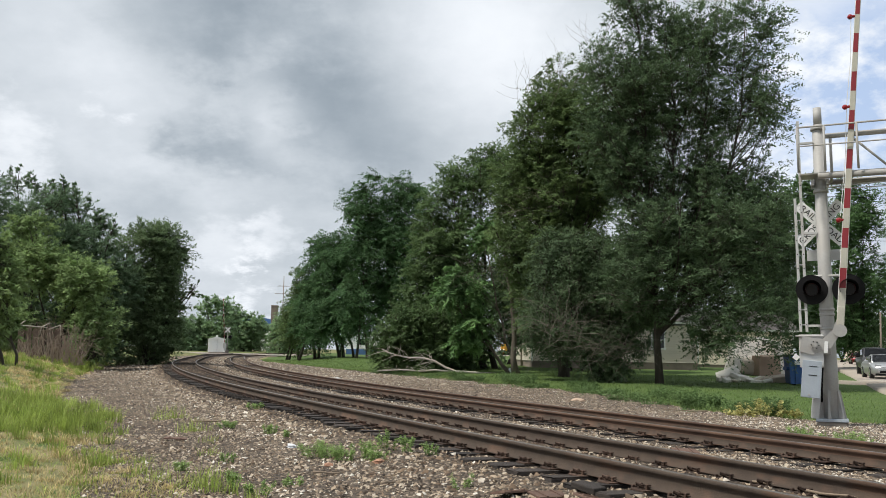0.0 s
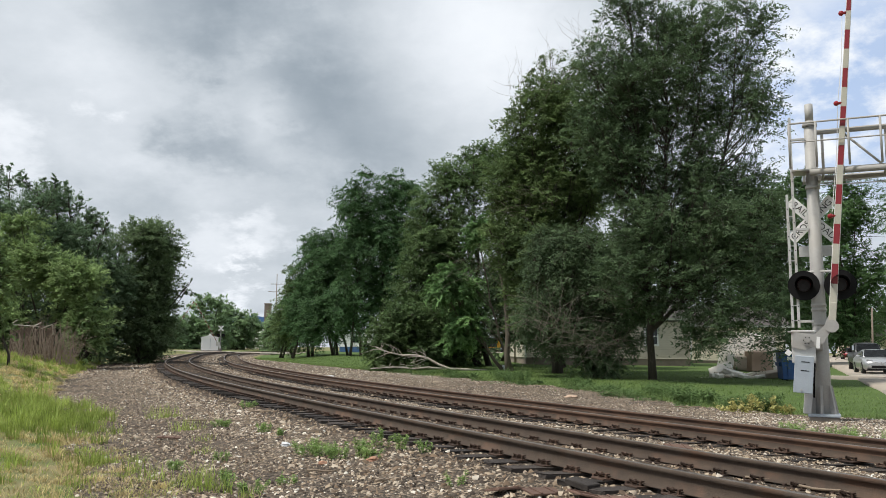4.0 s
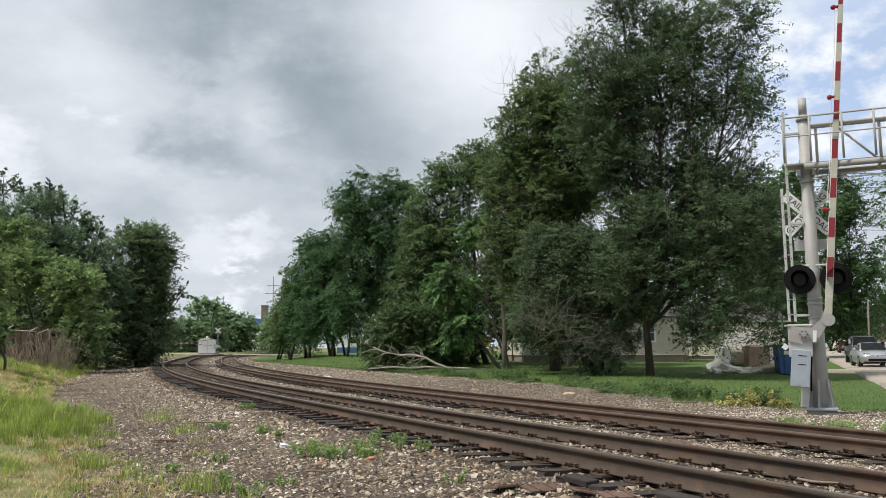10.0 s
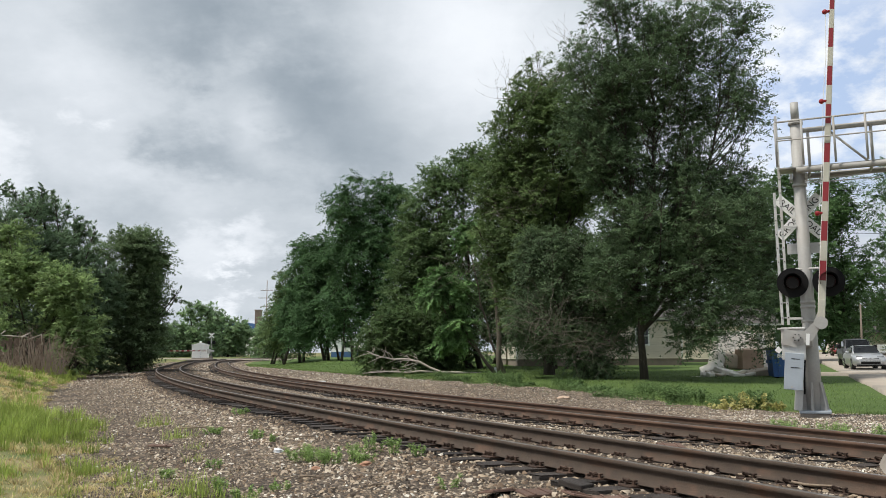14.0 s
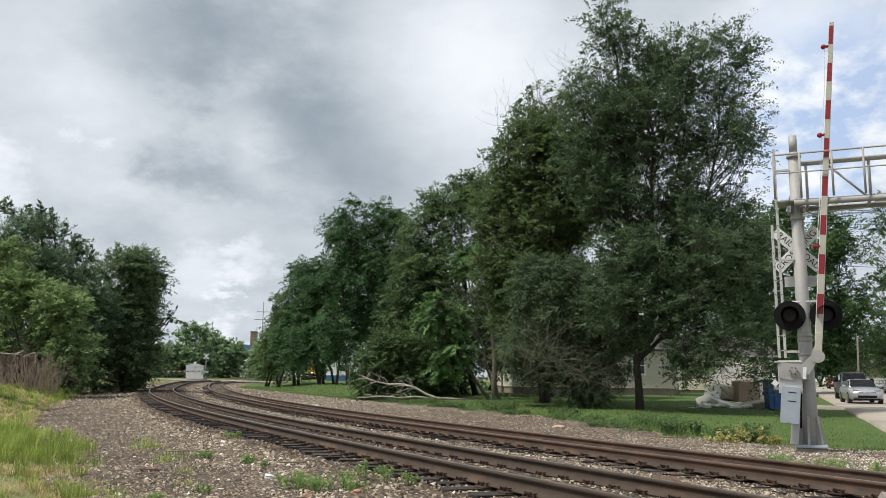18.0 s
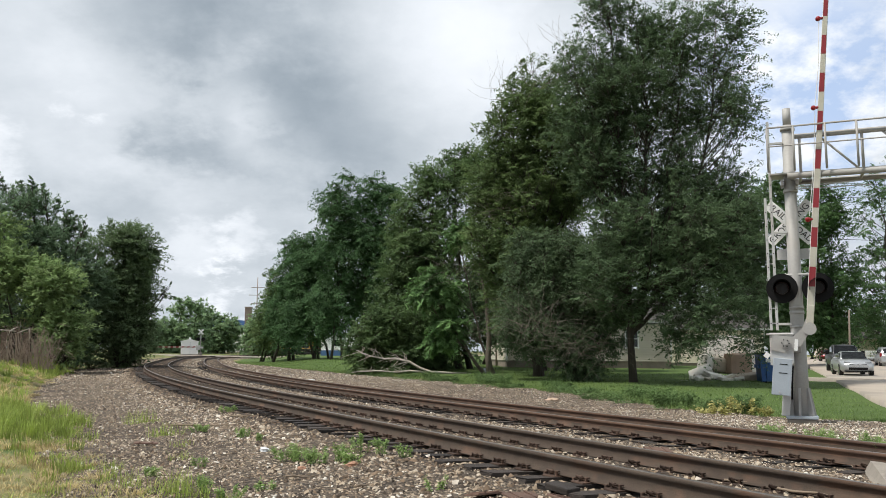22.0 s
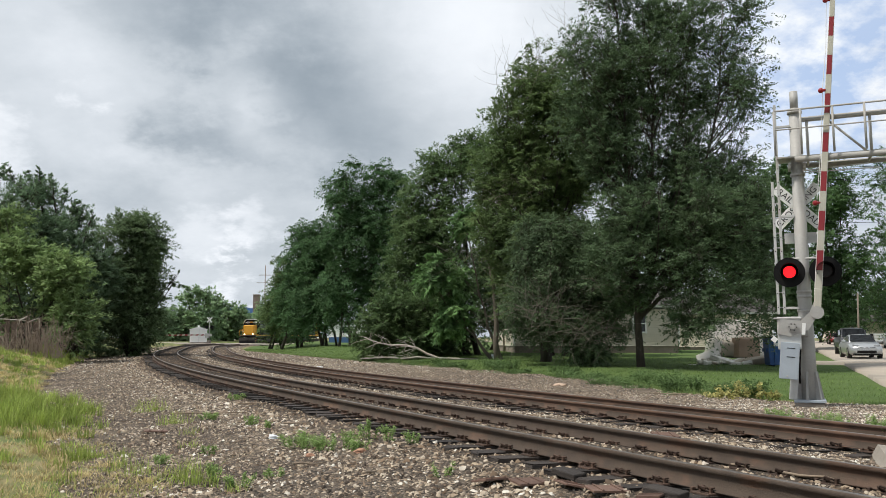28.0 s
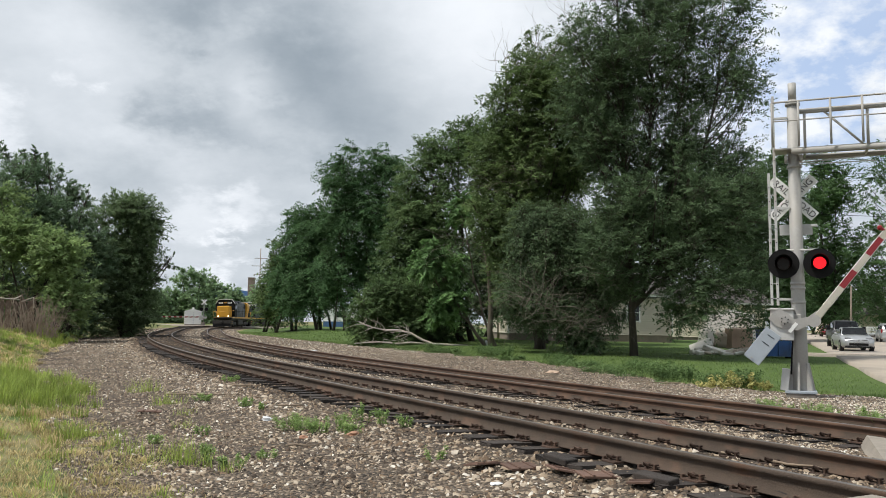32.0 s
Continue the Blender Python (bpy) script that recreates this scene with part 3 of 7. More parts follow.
def build_track(first, label, mats, sunk, spacing, count):
    (o0, z0), (o1, z1) = RAILS[first], RAILS[first + 1]
    top = thing("railway_track", Matrix(), label, "railway track")
    rail(o0, z0, mats[0], top)
    rail(o1, z1, mats[1], top)
    mid, slope = (o0 + o1) / 2, math.degrees(math.atan2(z1 - z0, o1 - o0))
    rng = random.Random(first + 4)
    s = 0.8
    rest_v, rest_f = [], []
    for i in range(count + 330):
        x, y, a = (float(v) for v in on_line(s, mid + rng.uniform(-0.06, 0.06)))
        m = pose(x, y, (z0 + z1) / 2 - 0.20 - sunk, 0, -slope, math.degrees(a) + rng.uniform(-1.2, 1.2))
        if i < count:
            ob = new("tie", TIE_MESHES[rng.randrange(6)])
            ob.parent, ob.matrix_basis = top, m
            for (o, z) in (RAILS[first], RAILS[first + 1]):
                x, y, a = (float(v) for v in on_line(s, o))
                pl = new("tie_plate", PLATE_MESH)
                pl.parent, pl.matrix_basis = top, pose(x, y, z - 0.202, 0, -slope, math.degrees(a) + rng.uniform(-2, 2))
        else:
            me = TIE_MESHES[i % 6]
            k = len(rest_v)
            rest_v += [m @ v.co for v in me.vertices]
            rest_f += [[k + j for j in p.vertices] for p in me.polygons]
        s += spacing + rng.uniform(-0.03, 0.03)
    me = bpy.data.meshes.new("far_ties")
    me.from_pydata(rest_v, [], rest_f)
    me.materials.append(M_TIE)
    ob = new("far_ties", me)
    ob.parent = top
    tagged(ob, kind="stuff")


build_ground()
build_bed()
build_gravel()
build_far_gravel()
build_track(0, "used railway track with dark steel rails on weathered timber ties", (M_RAIL, M_RAIL), 0.0, 0.50, 90)
build_track(2, "rusty railway track with timber ties sunk in ballast", (M_RAIL_RUST, M_RAIL_RUST), 0.02, 0.50, 90)


# ---- trees ----
def leaf_bunch(rng, points, r, count, size, long=2.6):
    """Small leaves gathered round the points of a low plant's stems."""
    who = rng.integers(0, len(points), count)
    u = rng.normal(size=(count, 3))
    pos = np.array(points, float)[who] + u * r * 0.45
    a = u * np.array((1, 1, 0.3)) + rng.normal(size=(count, 3)) * 0.55 - np.array((0, 0, 0.35))
    a /= np.linalg.norm(a, axis=1)[:, None] + 1e-9
    b = np.cross(a, rng.normal(size=(count, 3)) * 0.4 + np.array((0, 0, 0.6)) + u * 0.5)
    b /= np.linalg.norm(b, axis=1)[:, None] + 1e-9
    ls = size * rng.uniform(0.6, 1.4, count)
    A, Bv = a * (ls * long / 2)[:, None], b * (ls / 2)[:, None]
    V = np.stack((pos - A * 0.9 + Bv * 0.5, pos + A, pos - A * 0.35 - Bv), 1).reshape(-1, 3)
    return V, np.arange(count * 3).reshape(-1, 3), np.repeat(np.clip(rng.normal(0.5, 0.22, count), 0, 1), 3)


def crown_lobes(seed, shape, r, n, depth=0.6, gaps=()):
    """Foliage masses that fill a crown: shape holds (y, rows) with rows of height, left and right extent; gaps are open ovals."""
    rng = random.Random(seed)
    out = []
    for y0, rows in shape:
        zs, xl, xr = (np.array([q[i] for q in rows], float) for i in range(3))
        fine_z = np.linspace(zs[0], zs[-1], 60)
        share = np.interp(fine_z, zs, xr - xl)
        area = float(share.mean() * (zs[-1] - zs[0]))
        want = max(3, int(n * area / (r * r)))
        got = tries = 0
        while got < want and tries < want * 40:
            tries += 1
            z = rng.choices(fine_z, share)[0]
            a, b = float(np.interp(z, zs, xl)), float(np.interp(z, zs, xr))
            rr = min(r * rng.uniform(0.45, 1.5), max(0.3, (b - a) * 0.42))
            f = rng.random()
            x = a + rr * 0.55 + (b - a - 1.1 * rr) * f
            half = max(b - a, 1.5 * r) / 2 * depth
            y = y0 + rng.uniform(-1, 1) * half * math.sqrt(max(0.05, 1 - (2 * f - 1) ** 2))
            z = min(max(z, zs[0] + rr * 0.4), zs[-1] - rr * 0.5)
            if any(((x - gx) / (gw + rr * 0.45)) ** 2 + ((z - gz_) / (gh + rr * 0.45)) ** 2 < 1 for gx, gz_, gw, gh in gaps):
                continue
            if any((x - q[0]) ** 2 + (y - q[1]) ** 2 + (z - q[2]) ** 2 < (0.6 * r) ** 2 for q in out):
                continue
            out.append((x, y, z, rr))
            got += 1
    return out


def leaders(seed, shape, n):
    """Thin upright shoots that stand out of the top of a crown."""
    rng = random.Random(seed)
    _, rows = shape[0]
    top = sorted(rows)[len(rows) // 2:]
    out = []
    for _ in range(n):
        k = rng.randrange(len(top) - 1)
        f, right = rng.random(), rng.random() < 0.75
        z = top[k][0] + (top[k + 1][0] - top[k][0]) * f
        a, b = (top[k][i] + (top[k + 1][i] - top[k][i]) * f for i in (1, 2))
        x = b - 0.15 if right else a + 0.15
        for j, r in enumerate((0.34, 0.24, 0.16, 0.10)):
            out.append((x + rng.uniform(-0.06, 0.06), rng.uniform(-0.1, 0.1), z + 0.05 + 0.3 * j, r))
    return out


def sprays(rng, lobes, count, size, per=22, length=0.8, rise=0.3, droop=0.3, fan=0.34, long=1.9, up=0.9, inner=0.15, thin=0.0):
    """Leaves set along twigs that grow out of each mass, turned to the sky; returns the leaves and the twigs."""
    L = np.array(lobes, float)
    m = count // per
    zs = L[:, 2]
    w = np.maximum(L[:, 3], 0.3) ** 2 * (1 - thin * np.clip((zs - zs.mean()) / (zs.max() - zs.mean() + 0.1), 0, 1))
    own = rng.choice(len(L), m, p=w / w.sum())
    dirs = rng.normal(size=(m, 3))
    dirs /= np.linalg.norm(dirs, axis=1)[:, None]
    R = L[own, 3]
    base = L[own, :3] + dirs * (R * rng.uniform(inner, 0.72, m))[:, None]
    axis = dirs * np.array((1, 1, 0.7)) + np.array((0, 0, rise)) + rng.normal(size=(m, 3)) * 0.33
    axis /= np.linalg.norm(axis, axis=1)[:, None]
    ln = length * rng.uniform(0.5, 1.3, m) * np.minimum(1, R * 1.3 / length)
    side = np.cross(axis, np.array((0, 0, 1.0))) + rng.normal(size=(m, 3)) * 0.2
    side /= np.linalg.norm(side, axis=1)[:, None] + 1e-9
    who = np.repeat(np.arange(m), per)
    n = len(who)
    f = rng.random(n) ** 0.85
    sgn = np.where(rng.random(n) < 0.5, -1.0, 1.0)
    wide = fan * ln[who] * (1.05 - 0.8 * f) * rng.random(n) ** 0.7
    pos = base[who] + axis[who] * (ln[who] * f)[:, None] + side[who] * (sgn * wide)[:, None]
    pos[:, 2] -= droop * (ln[who] * f ** 2 + 0.7 * wide)
    pos += rng.normal(size=(n, 3)) * (0.05 * ln[who])[:, None]
    a = axis[who] * 0.6 + side[who] * (sgn * 0.8)[:, None] - np.array((0, 0, droop * 0.8)) + rng.normal(size=(n, 3)) * 0.38
    a /= np.linalg.norm(a, axis=1)[:, None]
    nrm = rng.normal(size=(n, 3)) * 0.36 + np.array((0, 0, up)) + dirs[who] * 0.5
    b = np.cross(a, nrm)
    b /= np.linalg.norm(b, axis=1)[:, None] + 1e-9
    ls = size * rng.uniform(0.65, 1.35, n)
    A, Bv = a * (ls * long / 2)[:, None], b * (ls / 2)[:, None]
    V = np.stack((pos - A * 0.9 + Bv * 0.5, pos + A, pos - A * 0.35 - Bv), 1).reshape(-1, 3)
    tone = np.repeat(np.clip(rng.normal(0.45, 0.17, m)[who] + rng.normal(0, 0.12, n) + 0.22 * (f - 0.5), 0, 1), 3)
    tip = base + axis * (ln * 0.95)[:, None] - np.array((0, 0, 1.0)) * (droop * ln * 0.9)[:, None]
    root = base - axis * (ln * 0.35)[:, None]
    T = np.stack((root - side * 0.009, root + side * 0.009, tip), 1).reshape(-1, 3)
    return V, np.arange(n * 3).reshape(-1, 3), tone, T, np.arange(m * 3).reshape(-1, 3)


def limbs(rng, lobes, girth, stems=1, lean=(0, 0), apart=0.5, fork=False):
    """A tapered trunk, forked where asked, with a limb to each lobe."""
    bm = B()
    order = sorted(lobes, key=lambda l: l[0])
    for k in range(stems):
        mine = order[k * len(order) // stems:(k + 1) * len(order) // stems]
        fx = sum(l[0] * l[3] for l in mine) / sum(l[3] for l in mine)
        fy = sum(l[1] * l[3] for l in mine) / sum(l[3] for l in mine)
        h = max(l[2] for l in mine) * 0.95
        ox, oy = (rng.uniform(-1, 1) * apart * (k > 0) for _ in range(2))
        g = girth * (1.0 if k == 0 else rng.uniform(0.6, 0.9))
        path = []
        if k == 0:
            first = path
        elif fork:
            ox, oy = first[1].x, first[1].y
        for i in range(9):
            f = i / 8
            if k and fork and i < 2:
                path.append(first[i].copy())
                continue
            path.append(Vector((ox + (fx - ox) * f ** 0.8 + lean[0] * math.sin(f * 3.1) + rng.uniform(-0.12, 0.12) * (i > 0) * (1 + f * h * 0.10), oy + (fy - oy) * f + lean[1] * math.sin(f * 3.1), -0.25 + (h + 0.25) * f)))
        tube(bm, path, [g * (1.35 if i == 0 else 1.0) * (1 - 0.93 * (i / 8) ** 0.9) + 0.012 for i in range(9)], 9)
        for l in mine:
            f = (l[2] - l[3] * 0.6 - 0.9 * math.hypot(l[0] - path[4].x, l[1] - path[4].y)) / h
            hang = f < 0.22
            f = min(0.9, max(0.22, f))
            i = int(f * 8)
            p = path[i].lerp(path[min(8, i + 1)], f * 8 - i)
            e = Vector(l[:3])
            mid = p.lerp(e, 0.5) + Vector((rng.uniform(-0.3, 0.3), rng.uniform(-0.3, 0.3), (0.3 if hang else -0.10) * (e - p).length))
            r = max(0.02, g * 0.42 * (1 - f) + 0.015) * (0.45 if hang else 1.0)
            tube(bm, [p, mid, e], [r, r * 0.6, r * 0.25], 6, False)
            for _ in range(3):
                q = e + Vector((rng.uniform(-1, 1), rng.uniform(-1, 1), rng.uniform(-0.4, 1.0))) * l[3] * 0.9
                tube(bm, [mid.lerp(e, rng.uniform(0.3, 1)), e.lerp(q, 0.5) + Vector((0, 0, 0.1)), q], [r * 0.35, r * 0.2, 0.006], 4, False)
    return bm


def tangle(rng, c, r, n, thick=0.012, hang=0.5):
    """Bare dead twigs, curling out of a point."""
    bm = B()
    for _ in range(n):
        p = Vector(c) + Vector((rng.uniform(-1, 1), rng.uniform(-1, 1), rng.uniform(-1, 1))) * r * 0.35
        d = Vector((rng.uniform(-1, 1), rng.uniform(-1, 0.4), rng.uniform(-0.3, 1))).normalized()
        pts, q = [p], p
        for i in range(5):
            d = (d + Vector((rng.uniform(-0.4, 0.4), rng.uniform(-0.4, 0.4), -hang * 0.35 * i * 0.5))).normalized()
            q = q + d * r * rng.uniform(0.2, 0.36)
            pts.append(q)
        tube(bm, pts, [thick * (1 - 0.16 * i) for i in range(6)], 4, False)
    return bm


def tree(at, lobes, leaves, size, mat, label, seed, girth=0.22, stems=1, lean=(0, 0), name="tree", dead=(), bark=None, apart=0.5, fork=False, **kw):
    x, y, z = at
    rng = np.random.default_rng(seed)
    foot = min(z, gz(x, y) + 0.05)
    lobes = [(l[0], l[1], l[2] + z - foot, l[3]) for l in lobes]
    top = thing(name, pose(x, y, foot), label, name.replace("_", " "))
    part("trunk", limbs(random.Random(seed), lobes, girth, stems, lean, apart, fork), bark or M_BARK, top)
    V, F, tone, T, TF = sprays(rng, lobes, leaves, size, **kw)
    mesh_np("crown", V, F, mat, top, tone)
    tagged(mesh_np("fine_twig", T, TF, bark or M_BARK, top), kind="stuff")
    for i, (c, r, n) in enumerate(dead):
        part("dead_twig_tangle", tangle(random.Random(seed + i), c, r, n, 0.009, -0.4 if c[2] > 12 else 0.5), M_DEADWOOD_GREY, top, "bare grey dead twigs")
    return top


# crowns: (y, rows of height, left and right extent from the foot)
ELM = (
    (0, ((6.4, -1.5, 1), (8.7, -1.9, 0.9), (9.9, -3.2, 1.2), (12.6, -3.6, 1), (14.2, -3.4, 0.7), (15.6, -2.7, 0.3), (16.9, -2.3, 0.3), (18.3, -2, -0.1), (19.6, -1.6, -0.8))),
    (0.6, ((6.2, -0.3, 5.4), (8.3, 1.3, 5.7), (9.6, 1.6, 5.9), (11.2, 1.6, 6.0), (12.4, 1.4, 6.3), (13.3, 1.7, 6.5), (14.2, 1.2, 5.6), (15.3, 1.2, 6), (16.6, 0.9, 6.6), (17.9, 2.8, 5.5))),
    (0.2, ((5.6, -2.2, 3.2), (7.0, -0.9, 3.2), (9, -1.6, 3.2), (11, -2, 3.2), (13.5, -2.2, 3.2), (15.5, -1.0, 3.2), (17.2, -0.8, 3.2))),
    (-0.4, ((5.0, -1.5, 5.4), (7.0, -1.2, 5.6), (9.0, -0.6, 5.4))),
    (-1.6, ((1.5, 0.8, 4.8), (2.0, 0.2, 5.6), (2.7, -1.7, 5.8), (3.5, -2.6, 5.9), (4.8, -2.6, 5.9), (6.4, -2.4, 5.8), (7.6, -1.5, 5.6))))
ELM_GAPS = ((3.6, 10.6, 0.7, 0.5), (0.5, 10.2, 0.4, 0.4), (0.9, 7.7, 0.5, 0.3), (3.4, 13.3, 0.5, 0.3))
ELM_LOW = (
    (0, ((1.5, -3.4, 2.4), (2.9, -4.0, 2.6), (4, -4.3, 2.6), (5.3, -3.4, 2.6), (7.0, -3.0, 2.0))),
    (-1, ((0.0, -1.2, 0.7), (0.8, -1.3, 0.9), (2.1, -1.4, 1.2))))
BOX_ELDER = (
    (0, ((2.6, -2.2, 2.6), (4.1, -2.6, 3.2), (6.2, -3.4, 3.2), (7.2, -3.8, 2.6), (8.4, -3.7, 2.2), (9.4, -3.7, 3.6), (11, -3.4, 3.6), (12.5, -2.9, 3.4), (13.7, -2.4, 3.0), (14.9, -2.2, 2.8), (15.9, -1.8, 1.9), (16.7, -0.6, 0.6))),)
MULBERRY = (
    (0, ((0.4, -5.8, 0), (1.8, -6.2, 0.8), (3.6, -5.8, 1.1), (5.4, -5.3, 0.8), (7.3, -5.4, 0.8), (9.2, -4.7, 1.2), (11.4, -4.1, 1.2), (12.9, -3.7, 2), (13.9, -1.8, 2), (14.8, 1.4, 2.2))),)
THICK_BUSH = ((0, ((-0.1, -2.8, 2.7), (1.4, -3.1, 3.1), (2.6, -3.0, 2.7), (3.6, -1.7, 1.7))),)
ASH = (
    (0, ((4.1, -4.6, -1.8), (4.9, -4.5, -1.4), (5.6, -3, -1.6))), (0, ((7.2, -2.1, -0.1), (8.5, -1.9, -0.5))), (0, ((1.4, -3.4, -2.1), (2.2, -3.2, -1.5), (3.2, -3, -1.4))))
SNAG = ((0, ((5.7, -0.6, 0), (7, -1.2, 0), (9.2, -0.9, 0))),)
MAPLE_A = ((0, ((3.7, -2.6, 2.8), (4.9, -3, 3.6), (8.4, -3.3, 4.3), (11.6, -3.1, 5.5), (14.7, -2.4, 6.3), (16.6, -3.5, 6.6), (18.9, -2.9, 6.9), (20.4, -1.4, 6.7))),)
MAPLE_B = ((0, ((2.7, -3.3, 1.2), (3.8, -3.6, 1.8), (6.1, -3.9, 1.9), (10, -3.1, 1.9), (13.3, -2.1, 1.8), (15.8, -1, 1.1))),)
MAPLE_C = ((0, ((2.5, -2.4, 1.6), (5, -2.8, 1.9), (9.1, -2, 1.8), (12.5, -1.4, 2.1), (14.4, -0.7, 1.4))),)
MAPLE_D = ((0, ((1.7, -2.3, 1.1), (2.8, -2.6, 1.5), (6, -2.3, 1.4), (8.8, -1.5, 1.7), (11.4, -0.4, 1.3))),)
PINE_A = ((0, ((1, -4.3, 3), (4.7, -4.6, 2.8), (7.3, -4.8, 2.7), (9.2, -4.9, 2.2), (10.3, -3.9, 0.4), (11.3, -1.7, -1.2))),)
PINE_B = ((0, ((-0.4, -2.6, 2), (1.1, -2.7, 2.4), (3.4, -2.8, 3.6), (5.8, -2.9, 3.2), (7.6, -3.1, 2.2), (9, -3.5, 0.2), (10.6, -3.6, -1.3), (11.2, -3.1, -2.3))),)
CEDAR = (
    (0, ((-0.3, -4, 1.1), (1.6, -3.9, 1.6), (3.2, -4.6, 1.9), (5.3, -4.6, 1.7), (6.6, -4.2, 1.6), (7.8, -3.6, 2.2), (8.8, -2.8, 1.7), (9.6, -1.4, 0.7))),
    (0, ((4.1, 1.6, 2.3), (4.9, 1.9, 3.3), (5.4, 2.6, 3.2))))
SAPLING = (
    (0, ((6.4, -3.2, -1.7), (7.3, -3.2, -1.2), (7.8, -3.3, -1.9))), (0, ((3.3, -0.2, 0.5), (4.3, -2.7, 0.6), (5.4, -2.5, 0.3), (6.1, -1.2, -0.4))),
    (-0.6, ((-0.1, 1.4, 3.3), (0.7, 1, 3.5), (1.9, 0.8, 3.5), (2.9, 0.6, 2.5), (4.2, 0.3, 2.7), (4.9, 0.8, 2.1))),
    (-1, ((0, -3.5, -1.3), (1, -3.6, -1.1), (2.3, -3.7, -1.5))), (0, ((2.3, -4.2, -2.6), (3.6, -4.3, -2.4), (4.9, -4.4, -2.4))))
SUMAC = ((0, ((0.2, -0.6, 0.4), (1.4, -1.7, 0.4), (2.4, -1.6, 0.5), (3.6, -1.7, 0.2), (4.4, -1.3, -0.4))),)
BACK_A = ((0, ((0.1, -5.4, 1.0), (2.0, -5.4, 4.2), (4.2, -5.0, 5.8), (6.0, -4.8, 5.6), (8.4, -4.2, 4.2))),)
HOUSE_THICKET = ((0, ((1.7, -4.6, 3.8), (3, -5.2, 5.4), (5, -5.2, 5.6), (6.6, -4.6, 4.6), (8.2, -2.6, 2.4))),)
BANK_THICKET = ((0, ((-0.6, -10, 7.4), (2, -10, 7.8), (4.6, -10, 7.6), (6.4, -9, 6.4))),)
BACK_B = ((0, ((1.2, -11, 6.0), (3.6, -13, 6.6), (5.6, -14, 7.0), (8.4, -14, 6), (10.4, -12, 4.0))),)
BACK_C = ((0, ((3.0, -6.6, 9), (5, -7.8, 20), (7, -7.4, 20), (8.6, -2.6, 18))),)
FAR_A = ((0, ((0.4, -5.5, 4.0), (3, -7.0, 5.2), (6, -6.8, 4.2), (8.5, -5.6, 3.4), (11.6, -2.6, 0.6))),)
FAR_B = ((0, ((0.4, -5.0, 6.4), (3, -5.4, 6.8), (6, -5.4, 6.6), (8.4, -4.8, 4.0), (9.3, -4.4, 1.0), (11.4, -3.6, -1.4))),)
FAR_C = ((0, ((0.4, -2.6, 3.0), (3, -3.6, 4.2), (5.4, -2.4, 4.2), (8.3, 0.2, 2.0))),)
FAR_D = ((0, ((0.2, -4.2, 1.6), (2.4, -5.2, 1.8), (4.6, -4.4, 1.2), (6.6, -2.8, -0.8))),)
LOCUST_A = ((0, ((2.3, -5.8, 2.0), (4.4, -7, 2.8), (8.7, -7.1, 3.6), (13, -6.1, 3.8), (16.3, -2.5, 3.2), (17.9, -0.8, 1.1))),)
LOCUST_B = ((0, ((2.4, -3, 2.2), (6.4, -2.8, 3.1), (10.5, -2.3, 2.7), (14, -2.7, 1.8), (17.2, -2.2, 2.6), (18.9, -0.9, 1.2))),)
LOCUST_C = ((0, ((2.5, -6.8, 2.5), (4.9, -7.3, 6.5), (8.7, -5.8, 8.1), (13, -3, 8.4), (16.8, -5.4, 8.7), (20, -3.9, 7.7), (22.3, -1.2, 4))),)

E_SPRAY = dict(per=34, length=1.0, rise=0.6, droop=0.28, fan=0.36, inner=0.3, thin=0.3)
tree((9.6, 37.0, 0.1), crown_lobes(11, ELM, 0.78, 1.15, 0.75, ELM_GAPS), 290000, 0.079, L_ELM, "tall dark green elm with an uneven airy crown", 11, 0.145, 4, (0.35, 0), fork=True, dead=(((-4.2, 0, 13.6), 1.5, 16), ((-2.6, -0.3, 15.2), 1.4, 14), ((-1.5, -1.6, 3.4), 1.2, 18)), **E_SPRAY)
tree((7.5, 39.0, 0.1), crown_lobes(12, ELM_LOW, 0.65, 1.1, 0.7), 90000, 0.074, L_ELM, "low dark elm shoots hanging over the lawn edge", 12, 0.10, 3, (0.3, 0), apart=0.9, per=18, length=0.7, rise=-0.1, droop=0.4, dead=(((-2.2, -2.4, 2.2), 1.9, 60), ((-1.0, -2.3, 1.4), 1.5, 44), ((0.3, -2.2, 1.5), 1.3, 36)))
tree((6.3, 43.0, 0.2), crown_lobes(13, BOX_ELDER, 0.85, 1.75, 0.85), 205000, 0.094, L_ELDER, "box elder with yellowish green top and dead inner twigs", 13, 0.2, 3, per=34, length=0.95, rise=0.35, droop=0.35, inner=0.3, apart=0.4, dead=(((-0.9, -2.0, 8.8), 1.4, 22), ((-2.2, -1.8, 8.2), 1.4, 18), ((-2.0, -0.5, 14.6), 1.5, 16), ((-0.8, -2.9, 3.0), 1.8, 44), ((0.6, -2.9, 1.8), 1.5, 36), ((0.4, -3.1, 5.4), 1.6, 26)))
tree((2.9, 54.0, 0.35), crown_lobes(14, MULBERRY, 1.1, 1.2, 0.7), 110000, 0.125, L_MULB, "bushy mulberry tree with layered drooping leaf sprays", 14, 0.2, 3, per=36, length=1.2, rise=0.15, droop=0.45, fan=0.45, inner=0.35, apart=0.8)
tree((-1.0, 50.0, 0.3), crown_lobes(15, THICK_BUSH, 0.7, 1.3, 0.6), 36000, 0.11, L_MULB, "dense dark bush with leaves down to the gravel", 15, 0.06, 4, name="bush", per=16, length=0.7, rise=0.3, droop=0.3, apart=1.6)
